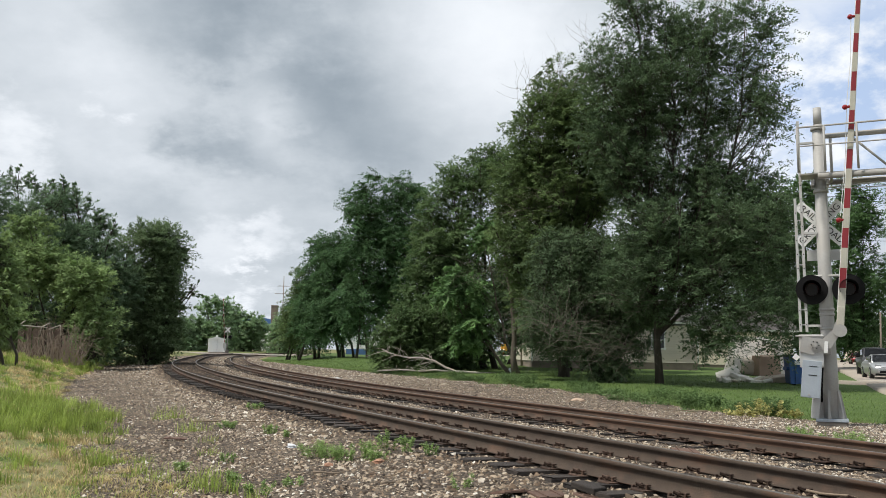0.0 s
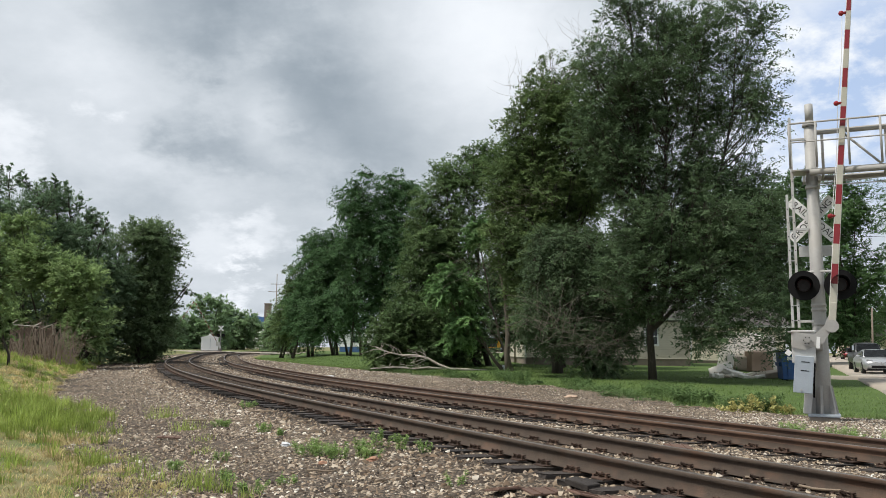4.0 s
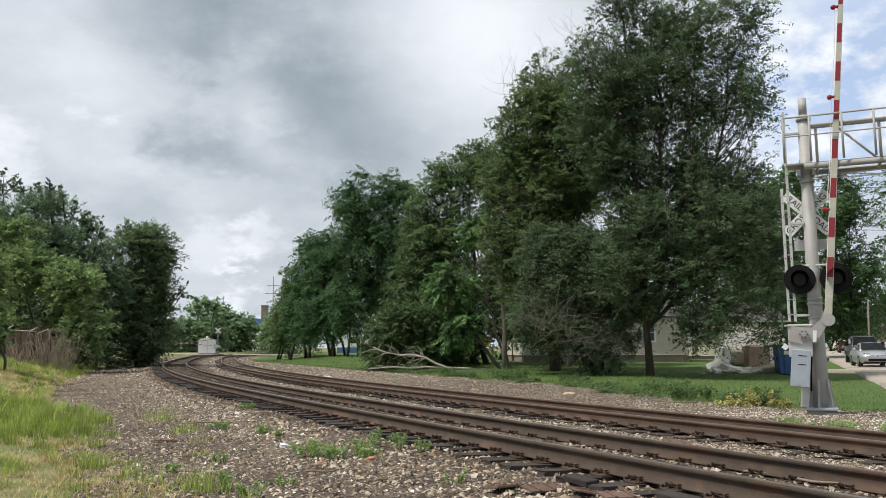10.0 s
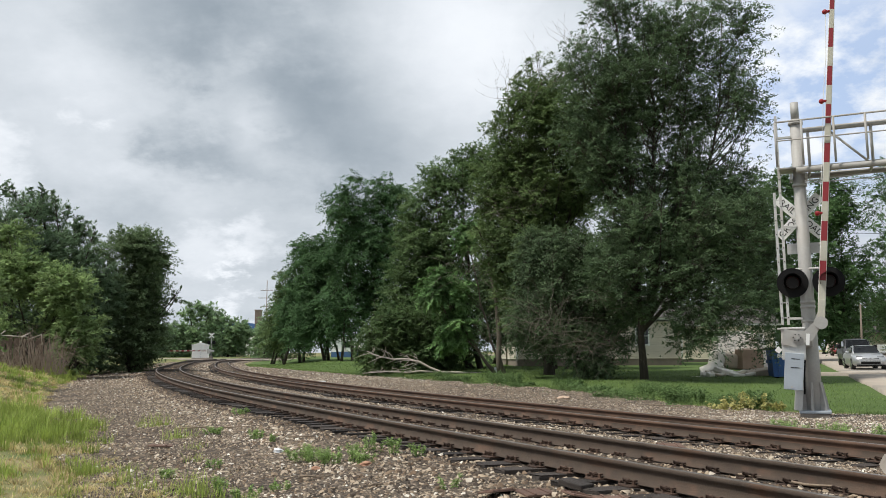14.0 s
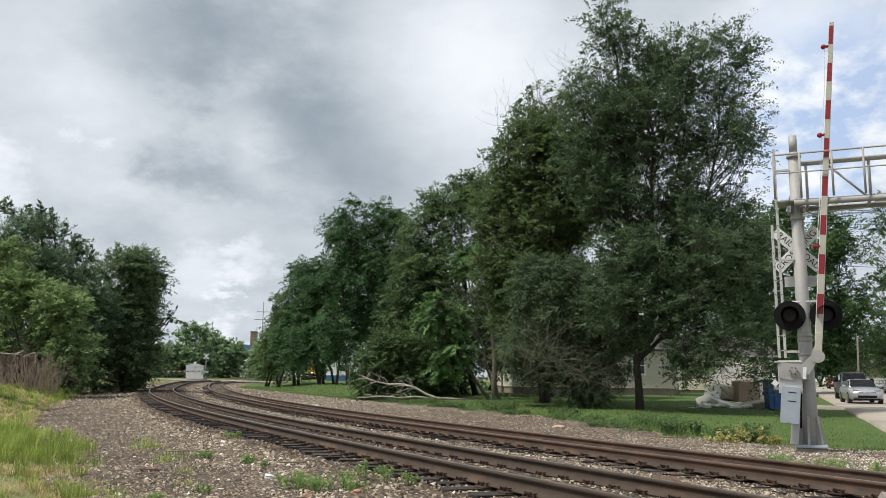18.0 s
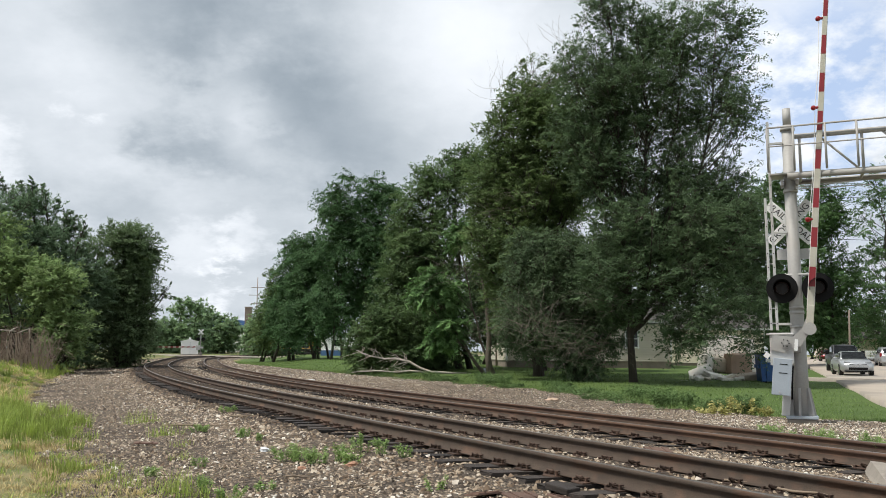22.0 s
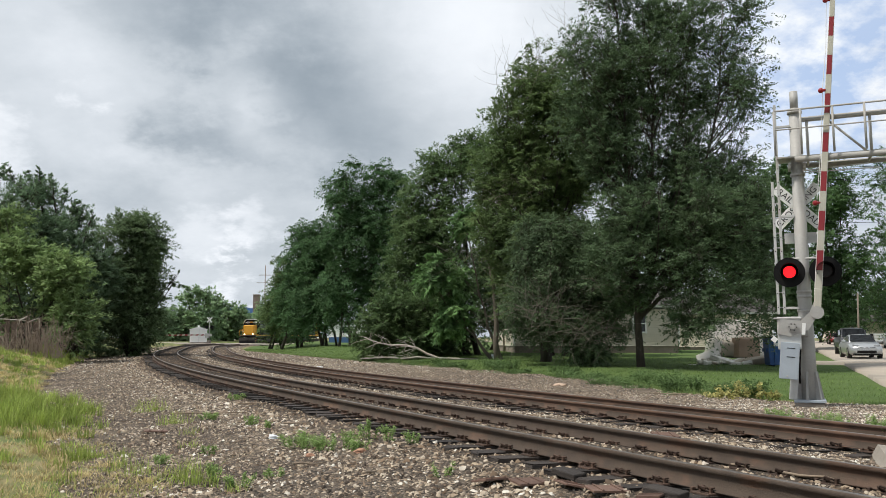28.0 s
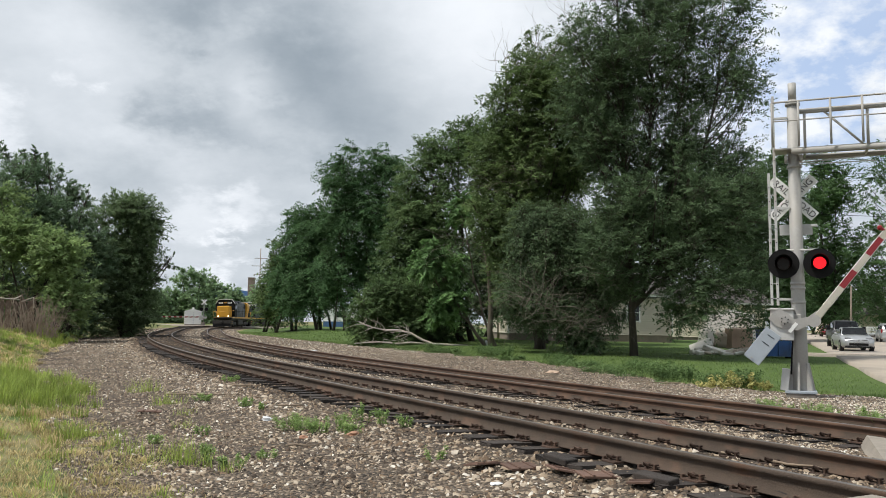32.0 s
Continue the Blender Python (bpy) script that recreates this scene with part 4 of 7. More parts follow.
tree((4.0, 47.0, 0.3), crown_lobes(16, ASH, 0.65, 1.1, 0.8), 15000, 0.13, L_ASH, "pale green young tree with long feathery leaves", 16, 0.10, 2, per=26, length=1.3, rise=0.1, droop=0.5, fan=0.26, long=3.0, bark=M_SNAG, dead=(((-2.0, -0.6, 5.6), 2.0, 22),))
tree((4.0, 45.0, 0.25), crown_lobes(17, SNAG, 0.45, 1.0), 4500, 0.09, L_ELDER, "slender half-dead tree with a straight pale trunk", 17, 0.17, 1, bark=M_SNAG, dead=(((-0.4, -0.4, 5.2), 2.2, 26), ((0.3, -0.4, 2.0), 1.2, 14)))
for i, (at, shape, n, lab) in enumerate((((-8.0, 92, 0.45), MAPLE_A, 115000, "dense dark green maple, tallest of the row"), ((-11.5, 96, 0.45), MAPLE_B, 50000, "dense dark green maple in a row on the lawn"),
                                         ((-15.0, 100, 0.45), MAPLE_C, 40000, "rounded dark green maple in a row on the lawn"), ((-17.8, 106, 0.45), MAPLE_D, 34000, "low lighter green maple at the row's end"))):
    tagged(tree(at, crown_lobes(20 + i, shape, 1.35, 1.6, 0.8), n, 0.175, L_ELDER if i == 3 else L_MAPLE, lab, 20 + i, 0.17, 4 if i < 2 else 3, apart=2.2, per=44, length=1.7, rise=0.1, droop=0.5, fan=0.5, long=1.4, inner=0.4), group="maples on the lawn")
tree((8.2, 68.0, 0.45), crown_lobes(18, BACK_A, 1.4, 1.2, 0.4), 30000, 0.15, L_ELM, "dark thicket behind the trackside trees", 18, 0.16, 4, apart=3.0, length=1.2, name="thicket")
tree((8.0, 51.5, 0.4), crown_lobes(21, HOUSE_THICKET, 1.0, 1.3, 0.35), 45000, 0.12, L_ELM, "dark thicket against the cream house", 28, 0.10, 4, apart=3.0, length=0.9, droop=0.4, per=30, name="thicket", dead=(((-2.4, -2.0, 2.6), 2.0, 40), ((0.6, -2.0, 2.2), 2.0, 40)))
tree((-33.0, 75.0, 0.9), crown_lobes(22, BANK_THICKET, 1.4, 1.2, 0.3), 26000, 0.19, L_CEDAR, "dark undergrowth behind the trackside trees", 29, 0.12, 4, apart=5.0, length=1.2, per=30, name="thicket")
tree((25.2, 80.0, 0.45), crown_lobes(19, BACK_B, 1.7, 1.2, 0.3), 34000, 0.17, L_MULB, "dark tree line behind the houses", 19, 0.16, 4, apart=4.0, length=1.4, name="thicket")
tree((60.4, 125.0, 0.5), crown_lobes(39, BACK_C, 2.2, 1.2, 0.2), 30000, 0.25, L_MULB, "trees at the end of the street", 39, 0.18, 4, apart=6.0, length=1.8, name="thicket")
P_SPRAY = dict(per=26, length=1.0, rise=0.45, droop=0.1, fan=0.2, long=3.4, up=0.6)
tree((-27.3, 55.0, 1.2), crown_lobes(31, PINE_A, 1.1, 1.3, 0.7) + leaders(31, PINE_A, 9), 62000, 0.083, L_PINE, "dark bluish green pine thicket on the bank", 31, 0.2, 3, name="pine_tree", **P_SPRAY)
tree((-24.5, 58.0, 1.1), crown_lobes(32, PINE_B, 1.0, 1.3, 0.7) + leaders(32, PINE_B, 10), 68000, 0.088, L_PINE, "dark bluish green pines above the cutting", 32, 0.2, 4, apart=1.5, name="pine_tree", **P_SPRAY)
tree((-21.2, 62.0, 0.7), crown_lobes(33, CEDAR, 1.0, 1.7, 0.7), 120000, 0.115, L_CEDAR, "very dark tree hanging over the trackside", 33, 0.2, 3, per=36, length=1.2, rise=0.2, droop=0.25, fan=0.42, inner=0.35)
tree((-22.4, 49.0, 1.1), crown_lobes(34, SAPLING, 0.75, 1.2, 0.7), 60000, 0.115, L_SAPLING, "bright green sapling with drooping leaf sprays on the bank", 34, 0.10, 4, per=30, length=1.3, rise=0.45, droop=0.3, fan=0.36, inner=0.35, apart=1.4)
tree((-16.6, 32.0, 1.3), crown_lobes(35, SUMAC, 0.5, 1.2, 0.6), 14000, 0.10, L_SAPLING, "light green shrub at the top of the bank", 35, 0.05, 3, droop=0.4, length=0.7, name="shrub")
for i, (at, shape, n) in enumerate((((-49.1, 185.0, 0.8), FAR_A, 16000), ((-45.9, 195.0, 0.8), FAR_B, 16000), ((-35.4, 185.0, 0.8), FAR_C, 11000), ((-53.8, 180.0, 0.8), FAR_D, 10000))):
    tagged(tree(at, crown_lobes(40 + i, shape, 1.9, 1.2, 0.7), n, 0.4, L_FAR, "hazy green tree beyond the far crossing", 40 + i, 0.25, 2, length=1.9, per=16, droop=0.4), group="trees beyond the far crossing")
for i, (at, shape, n) in enumerate((((34.0, 78.0, 0.3), LOCUST_A, 56000), ((42.0, 84.0, 0.3), LOCUST_B, 46000), ((53.0, 90.0, 0.3), LOCUST_C, 46000))):
    tagged(tree(at, crown_lobes(50 + i, shape, 1.4, 1.1, 0.6), n, 0.175, L_STREET, "street tree with sky showing through its crown", 50 + i, 0.22, 2, length=1.6, per=34, droop=0.35, inner=0.35), group="street trees")


# ---- more materials ----
M_ALU = material("galvanised_steel", (0.44, 0.43, 0.41), (0.34, 0.33, 0.315), 0.6, 0.1, scale=2.5, fine=30, bump=0.08, stain=(0.38, 0.36, 0.33))
M_PAINT_GREY = material("pale_grey_paint", (0.56, 0.56, 0.55), (0.46, 0.46, 0.45), 0.5, 0.0, scale=3, fine=40, bump=0.08, stain=(0.42, 0.39, 0.35))
M_BLUE_GREY = material("blue_grey_paint", (0.40, 0.45, 0.50), (0.33, 0.37, 0.42), 0.5, 0.0, scale=3, fine=40, bump=0.06)
M_BLACK = material("black_paint", (0.010, 0.010, 0.011), (0.015, 0.0145, 0.0145), 0.7, scale=6, fine=50, bump=0.1, spec=0.12)
M_WHITE = material("white_paint", (0.84, 0.84, 0.83), (0.76, 0.76, 0.74), 0.5, scale=2, fine=30, bump=0.08, stain=(0.58, 0.56, 0.52))
M_RED = material("red_reflective_sheet", (0.29, 0.024, 0.032), (0.22, 0.02, 0.027), 0.45, scale=4, fine=60, bump=0.03)
M_SHEET = material("grey_white_reflective_sheet", (0.56, 0.54, 0.46), (0.44, 0.42, 0.35), 0.5, scale=4, fine=60, bump=0.03)
M_RED_PLASTIC = material("red_plastic", (0.34, 0.012, 0.018), (0.26, 0.01, 0.015), 0.3, scale=8, fine=60, bump=0.02)
M_LENS = material("unlit_red_lens", (0.006, 0.0022, 0.0025), (0.004, 0.002, 0.002), 0.5, scale=30, fine=120, bump=0.3)
M_LIT = glow("lit_red_lens", (1.0, 0.012, 0.02), 1.25)
M_RUBBER = material("black_rubber", (0.02, 0.02, 0.02), (0.03, 0.029, 0.028), 0.85, scale=8, fine=60, bump=0.2)
M_CHROME = material("bright_metal", (0.62, 0.62, 0.63), (0.5, 0.5, 0.52), 0.25, 0.9, scale=5, fine=40, bump=0.02)
M_GLASS = material("dark_glass", (0.012, 0.014, 0.016), (0.018, 0.02, 0.022), 0.1, 0.0, scale=2, fine=20, bump=0, spec=0.5)
M_SILVER = material("silver_car_paint", (0.50, 0.51, 0.52), (0.46, 0.47, 0.48), 0.28, 0.55, scale=2, fine=30, bump=0.0)
M_PICKUP = material("dark_grey_car_paint", (0.10, 0.10, 0.105), (0.08, 0.08, 0.085), 0.3, 0.4, scale=2, fine=30, bump=0.0)
M_CAR_RED = material("red_car_paint", (0.22, 0.02, 0.025), (0.18, 0.018, 0.02), 0.3, 0.2, scale=2, fine=30, bump=0.0)
M_LAMP_GLASS = material("clear_lamp_glass", (0.40, 0.41, 0.43), (0.3, 0.32, 0.35), 0.25, 0.1, scale=9, fine=50, bump=0.1)
M_YELLOW = material("yellow_engine_paint", (0.66, 0.33, 0.022), (0.54, 0.26, 0.02), 0.5, scale=1.2, fine=18, bump=0.05, stain=(0.40, 0.22, 0.05))
M_ENGINE = material("dark_blue_grey_engine_paint", (0.026, 0.032, 0.042), (0.018, 0.022, 0.028), 0.5, scale=1.0, fine=16, bump=0.06, stain=(0.040, 0.038, 0.036))
M_GRIME = material("grimy_black_running_gear", (0.028, 0.025, 0.023), (0.05, 0.043, 0.037), 0.8, scale=4, fine=30, bump=0.3)
M_SIDING = material("cream_siding", (0.60, 0.55, 0.46), (0.54, 0.49, 0.40), 0.7, scale=0.8, fine=16, bump=0.08, stain=(0.48, 0.43, 0.35))
M_SIDING_2 = material("pale_cream_siding", (0.70, 0.64, 0.50), (0.64, 0.58, 0.45), 0.7, scale=0.8, fine=16, bump=0.08)
M_BLOCK = material("foundation_block", (0.27, 0.22, 0.18), (0.19, 0.155, 0.13), 0.9, scale=2, fine=26, bump=0.5)
M_CABINET = material("bright_white_sheet", (0.93, 0.93, 0.92), (0.88, 0.88, 0.87), 0.45, scale=1.5, fine=20, bump=0.03)
M_ROOF = material("asphalt_shingle", (0.10, 0.09, 0.085), (0.06, 0.055, 0.052), 0.95, scale=2, fine=30, bump=0.6)
M_ROAD = material("worn_street", (0.45, 0.39, 0.325), (0.36, 0.31, 0.26), 0.9, scale=0.7, fine=22, bump=0.3, stain=(0.26, 0.24, 0.215))
M_CONCRETE = material("concrete_panel", (0.34, 0.305, 0.262), (0.235, 0.21, 0.182), 0.95, scale=2.5, fine=30, bump=0.6, stain=(0.17, 0.148, 0.128), spec=0.2)
M_DUMP = material("blue_dumpster_paint", (0.020, 0.10, 0.30), (0.016, 0.078, 0.24), 0.5, scale=2, fine=24, bump=0.15, stain=(0.03, 0.06, 0.13))
M_BLUE_BASE = material("blue_wall", (0.06, 0.13, 0.27), (0.05, 0.11, 0.23), 0.7, scale=1, fine=14, bump=0.1)
M_FABRIC = material("cream_upholstery", (0.62, 0.55, 0.45), (0.50, 0.43, 0.34), 0.95, scale=3, fine=50, bump=0.4, stain=(0.40, 0.33, 0.26))
M_FABRIC_W = material("white_padding", (0.86, 0.83, 0.76), (0.76, 0.72, 0.65), 0.95, scale=3, fine=50, bump=0.4)
M_CARTON = material("cardboard", (0.54, 0.40, 0.30), (0.45, 0.33, 0.24), 0.9, scale=2, fine=40, bump=0.2)
M_BRICK = material("brown_brick", (0.23, 0.18, 0.16), (0.185, 0.145, 0.13), 0.9, scale=1, fine=8, bump=0.3)
M_SIGN_BLACK = material("black_sign_letters", (0.02, 0.02, 0.02), (0.03, 0.03, 0.03), 0.6, scale=5, fine=40, bump=0)
M_BLUE_ROOF = material("blue_metal_roof", (0.07, 0.17, 0.42), (0.06, 0.14, 0.35), 0.5, scale=0.3, fine=4, bump=0.05)


# ---- the crossing signal: mast, cantilever, lamps, gate ----
SIGNAL_AT = pose(8.14, 17.63, 0.0, 0, 0, -23.6) @ Matrix.Rotation(radians(-0.5), 4, "Y")
GATE_PIVOT = (-0.35, -0.42, 1.68)


def lettering(text, size, mat, m, parent, name="lettering"):
    cu = bpy.data.curves.new(name, "FONT")
    cu.body, cu.size, cu.align_x, cu.align_y, cu.extrude = text, size, "CENTER", "CENTER", 0.002
    tmp = bpy.data.objects.new(name, cu)
    scene.collection.objects.link(tmp)
    bpy.context.view_layer.update()
    me = bpy.data.meshes.new_from_object(tmp.evaluated_get(bpy.context.evaluated_depsgraph_get()))
    bpy.data.objects.remove(tmp)
    me.materials.clear()
    me.materials.append(mat)
    ob = new(name, me)
    ob.parent, ob.matrix_basis = parent, m
    return ob


def disc(bm, c, r, depth, n=28, m=None):
    """A round plate facing -y."""
    bmesh.ops.create_cone(bm, cap_ends=True, segments=n, radius1=r, radius2=r, depth=depth, matrix=(m or Matrix()) @ Matrix.Translation(c) @ Matrix.Rotation(radians(90), 4, "X"))
    return bm


def hood(bm, r, length, n=20):
    """A visor: the upper part of a tube that stands out towards -y."""
    for k in range(n):
        a0, a1 = (radians(-25 + 230 * (k + j) / n) for j in (0, 1))
        quad = []
        for rr in (r, r - 0.008):
            for a, y in ((a0, -length), (a1, -length), (a1, 0), (a0, 0)):
                quad.append(bm.verts.new((math.cos(a) * rr, y, math.sin(a) * rr)))
        bm.faces.new(quad[:4])
        bm.faces.new(quad[4:][::-1])
        bm.faces.new((quad[0], quad[4], quad[5], quad[1]))
    return bm


def flashing_lamp(parent, x, z, y=-0.16):
    lamp = part("flashing_lamp", disc(disc(B(), (0, 0.05, 0), 0.13, 0.16), (0, 0, 0), 0.315, 0.018, 40), M_BLACK, parent, "round black lamp with a deep hood")
    lamp.matrix_basis = pose(x, y, z)
    h = part("hood", hood(B(), 0.185, 0.40), M_BLACK, lamp)
    h.matrix_basis = pose(0, -0.01, 0)
    # added cup: keeps the hidden lit face's glow off the black disc
    cup = B()
    bmesh.ops.create_cone(cup, cap_ends=False, segments=28, radius1=0.131, radius2=0.131, depth=0.16, matrix=Matrix.Translation((0, -0.085, 0)) @ Matrix.Rotation(radians(90), 4, "X"))
    part("glow_shield_cup", cup, M_RUBBER, lamp)
    # the lens turns to make the flashing: one face is dark, the other lit
    bm = disc(B(), (0, 0, 0), 0.125, 0.05, 32)
    lens = part("lens", bm, M_LENS, lamp, "red glass lens")
    lens.data.materials.append(M_LIT)
    for p in lens.data.polygons:
        p.material_index = 1 if p.normal.y > 0.5 else 0
    lens.matrix_basis = pose(0, -0.12, 0)
    return lens


def crossing_signal():
    top = thing("crossing_signal", SIGNAL_AT, "grey steel railroad crossing signal with cantilever, gate and lamps", "crossing signal")
    # mast with flared, finned foot
    bm = tube(B(), [(0, 0, 0.10), (0, 0, 1.2), (0, 0, 2.15), (0, 0, 6.35)], [0.172, 0.156, 0.140, 0.118], 20)
    part("mast", bm, M_ALU, top, "weathered grey steel mast")
    bm = tube(B(), [(0, 0, 6.35), (0, 0, 6.42)], 0.10, 16)
    tube(bm, [(0, 0, 6.42), (0, 0, 6.80)], 0.085, 16)
    part("mast_cap", bm, M_ALU, top)
    for z in (2.02, 2.32, 2.42, 4.95, 6.33):
        part("clamp_band", tube(B(), [(0, 0, z - 0.03), (0, 0, z + 0.03)], 0.152, 18), M_ALU, top)
    bm = box(B(), (0, 0, 0.135), (0.62, 0.62, 0.06), 0.012)
    part("base_plate", bm, M_BLUE_GREY, top, "blue-grey steel base plate")
    part("footing", box(B(), (0, 0, 0.02), (0.58, 0.58, 0.17), 0.02), M_CONCRETE, top)
    fins = bpy.data.meshes.new("fin")
    bm = prism(B(), ((0.14, 0.165), (0.30, 0.165), (0.19, 0.74), (0.14, 0.74)), -0.02, 0.02)
    bm.to_mesh(fins)
    bm.free()
    fins.materials.append(M_ALU)
    for k in range(6):
        f = new("fin", fins)
        f.parent, f.matrix_basis = top, pose(0, 0, 0, 0, 0, 20 + 60 * k)
    part("junction_box", box(B(), (-0.34, -0.2, 0.36), (0.16, 0.14, 0.46), 0.012, pose(0, 0, 0, 0, 6, 0)), M_PAINT_GREY, top)
    # ladder
    for x, z0, z1 in ((-0.52, 1.95, 4.82), (-0.40, 1.95, 6.52)):
        bm = box(B(), (x, -0.10, (z0 + z1) / 2), (0.055, 0.035, z1 - z0), 0.004)
        rail_ = part("ladder_rail", bm, M_PAINT_GREY, top)
        n = int((z1 - z0) / 0.30)
        for k in range(n):
            b = part("bolt", disc(B(), (x, -0.122, z0 + 0.15 + k * 0.30), 0.011, 0.012, 8), M_BLACK, rail_)
    for k in range(9):
        part("rung", tube(B(), [(-0.52, -0.08, 2.1 + k * 0.32), (-0.40, -0.08, 2.1 + k * 0.32)], 0.011, 6), M_PAINT_GREY, top)
    for z in (2.08, 4.05, 6.02):
        part("ladder_bracket", box(B(), (-0.26, -0.08, z), (0.30, 0.06, 0.05), 0.006), M_PAINT_GREY, top)
    # cantilever arm: two side frames, walkway and handrail
    def bar(name, a, b, r, n=10):
        return part(name, tube(B(), [a, b], r, n), M_ALU, top)
    reach = 9.5
    for y in (-0.38, 0.38):
        bar("lower_chord", (-0.05, y, 5.22), (reach, y, 5.22), 0.062)
        if y > 0:
            continue
        bar("upper_chord", (0.12, y, 6.07), (reach, y, 6.07), 0.055)
        for k in range(8):
            x = 0.22 + k * 1.2
            bar("upright", (x, y, 5.22), (x, y, 6.07), 0.030, 8)
            bar("diagonal", (x + 0.35, y, 6.07), (x + 1.15, y, 5.24), 0.026, 8)
    for k in range(8):
        bar("cross_tie", (0.22 + k * 1.2, -0.38, 5.22), (0.22 + k * 1.2, 0.38, 5.22), 0.03, 8)
    part("walkway", box(B(), (4.5, 0, 5.30), (9.8, 0.6, 0.03)), M_ALU, top, "steel grating walkway")
    for y in (-0.52,):
        bar("handrail", (-0.42, y, 6.27), (reach, y, 6.27), 0.021, 8)
        bar("mid_rail", (-0.42, y, 5.86), (reach, y, 5.86), 0.016, 8)
        for x in (-0.42, 0.10, 0.72, 1.32, 2.5, 3.7, 4.9, 6.1, 7.3):
            bar("rail_post", (x, y, 5.30), (x, y, 6.27), 0.024, 8)
    for x in (-0.16, 0.14):
        part("mast_saddle", box(B(), (x, -0.02, 5.12), (0.06, 0.4, 0.12), 0.01), M_ALU, top)
    bar("conduit", (0.10, -0.2, 5.00), (1.35, -0.35, 5.03), 0.014, 6)
    bar("conduit", (0.10, -0.2, 4.96), (1.55, -0.35, 4.93), 0.012, 6)
    # crossbuck
    for k, (lean, words) in enumerate(((-45, ("RAIL", "ROAD")), (45, ("CROS", "SING")))):
        y = 0.20 + 0.012 * k
        bm = box(B(), (0, 0, 0), (1.22, 0.008, 0.23), 0.0)
        blade = part("crossbuck_blade", bm, M_WHITE, top, "white board with black letters")
        blade.matrix_basis = pose(-0.04, y, 4.30, 0, -lean, 0)
        for side, word in ((-1, words[0]), (1, words[1])):
            lettering(word, 0.19, M_SIGN_BLACK, pose(side * 0.33, -0.007, 0, 90, 0, 0), blade)
    part("track_count_sign", box(B(), (0.0, 0.19, 3.60), (0.66, 0.012, 0.23), 0.0), M_PAINT_GREY, top, "small grey-white sign panel")
    part("lamp_bracket", box(B(), (0.36, 0.0, 3.66), (0.12, 0.16, 0.05), 0.01), M_PAINT_GREY, top)
    # lamps
    part("lamp_arm", tube(B(), [(-0.36, -0.06, 2.98), (-0.3, -0.10, 3.13), (0.46, -0.10, 3.13), (0.50, -0.06, 2.98)], 0.025, 8), M_PAINT_GREY, top)
    part("lamp_pipe", tube(B(), [(-0.36, 0, 2.83), (0.50, 0, 2.83)], 0.032, 8), M_PAINT_GREY, top)
    lens_l = flashing_lamp(top, -0.27, 2.835)
    lens_r = flashing_lamp(top, 0.43, 2.835)
    # gate mechanism
    case = part("gate_mechanism", box(B(), (-0.335, -0.24, 1.55), (0.46, 0.34, 0.68), 0.015), M_PAINT_GREY, top, "pale grey gate machine case")
    part("lid", box(B(), (-0.36, -0.25, 1.86), (0.54, 0.38, 0.03), 0.008), M_PAINT_GREY, case)
    tag = part("paper_tag", box(B(), (0, 0, 0), (0.11, 0.006, 0.11)), M_WHITE, case, "small white tag on a wire")
    tag.matrix_basis = pose(-0.63, -0.30, 1.42, 0, 40, 0)
    part("mounting_bracket", box(B(), (-0.08, -0.1, 1.62), (0.26, 0.30, 0.30), 0.02), M_ALU, top)
    part("cable", tube(B(), [(-0.12, -0.18, 1.35), (-0.16, -0.24, 0.9), (-0.18, -0.2, 0.5)], 0.02, 6), M_BLACK, top)
    # gate arm, hinged on the machine; in its own space it stands upright
    arm = part("gate_arm", prism(B(), ((-0.20, -0.16), (0.06, -0.20), (0.40, -0.02), (0.56, 0.30), (0.62, 0.55), (0.46, 0.55), (0.40, 0.34), (0.22, 0.14), (-0.16, 0.16)), -0.03, 0.03), M_ALU, top, "striped crossing gate arm with a counterweight")
    part("hub", disc(disc(B(), (0.09, -0.045, 0.0), 0.10, 0.04), (0.09, -0.07, 0), 0.045, 0.03), M_ALU, arm)
    for k in range(6):
        a = k * math.tau / 6
        part("bolt", disc(B(), (0.09 + 0.072 * math.cos(a), -0.07, 0.072 * math.sin(a)), 0.013, 0.02, 6), M_BLACK, arm)
    part("white_tag", box(B(), (0.30, -0.036, -0.02), (0.07, 0.006, 0.24)), M_WHITE, arm)
    part("counterweight", box(B(), (0.06, -0.07, -0.70), (0.37, 0.10, 0.76), 0.01), M_BLUE_GREY, arm, "blue-grey steel counterweight plate")
    for z in (-0.44, -0.62):
        part("slot", box(B(), (0.08, -0.124, z), (0.16, 0.006, 0.014)), M_BLACK, arm)
    part("slot_bolt", disc(B(), (0.03, -0.13, -1.02), 0.02, 0.03, 8), M_ALU, arm)
    part("arm_clamp", disc(B(), (0.54, -0.03, 0.34), 0.13, 0.10, 24), M_ALU, arm)
    part("arm_socket", box(B(), (0.54, -0.03, 0.62), (0.14, 0.09, 0.42), 0.012), M_SHEET, arm)
    z, k, end = 0.80, 0, 7.52
    while z < end - 0.05:
        h = min(0.415, end - z)
        w = 0.125 - 0.045 * (z - 0.8) / 6.7
        m = M_SHEET if k % 2 == 0 else M_RED
        part("stripe", box(B(), (0.54, -0.03, z + h / 2), (w, 0.05, h - 0.002), 0.0), m, arm, "greyish white reflective band" if m == M_SHEET else "red reflective band")
        z, k = z + 0.415, k + 1
    for s_ in (-1, 1):
        part("edge_strip", tube(B(), [(0.54 + s_ * 0.066, -0.03, 0.7), (0.54 + s_ * 0.044, -0.03, end)], 0.009, 5), M_WHITE, arm)
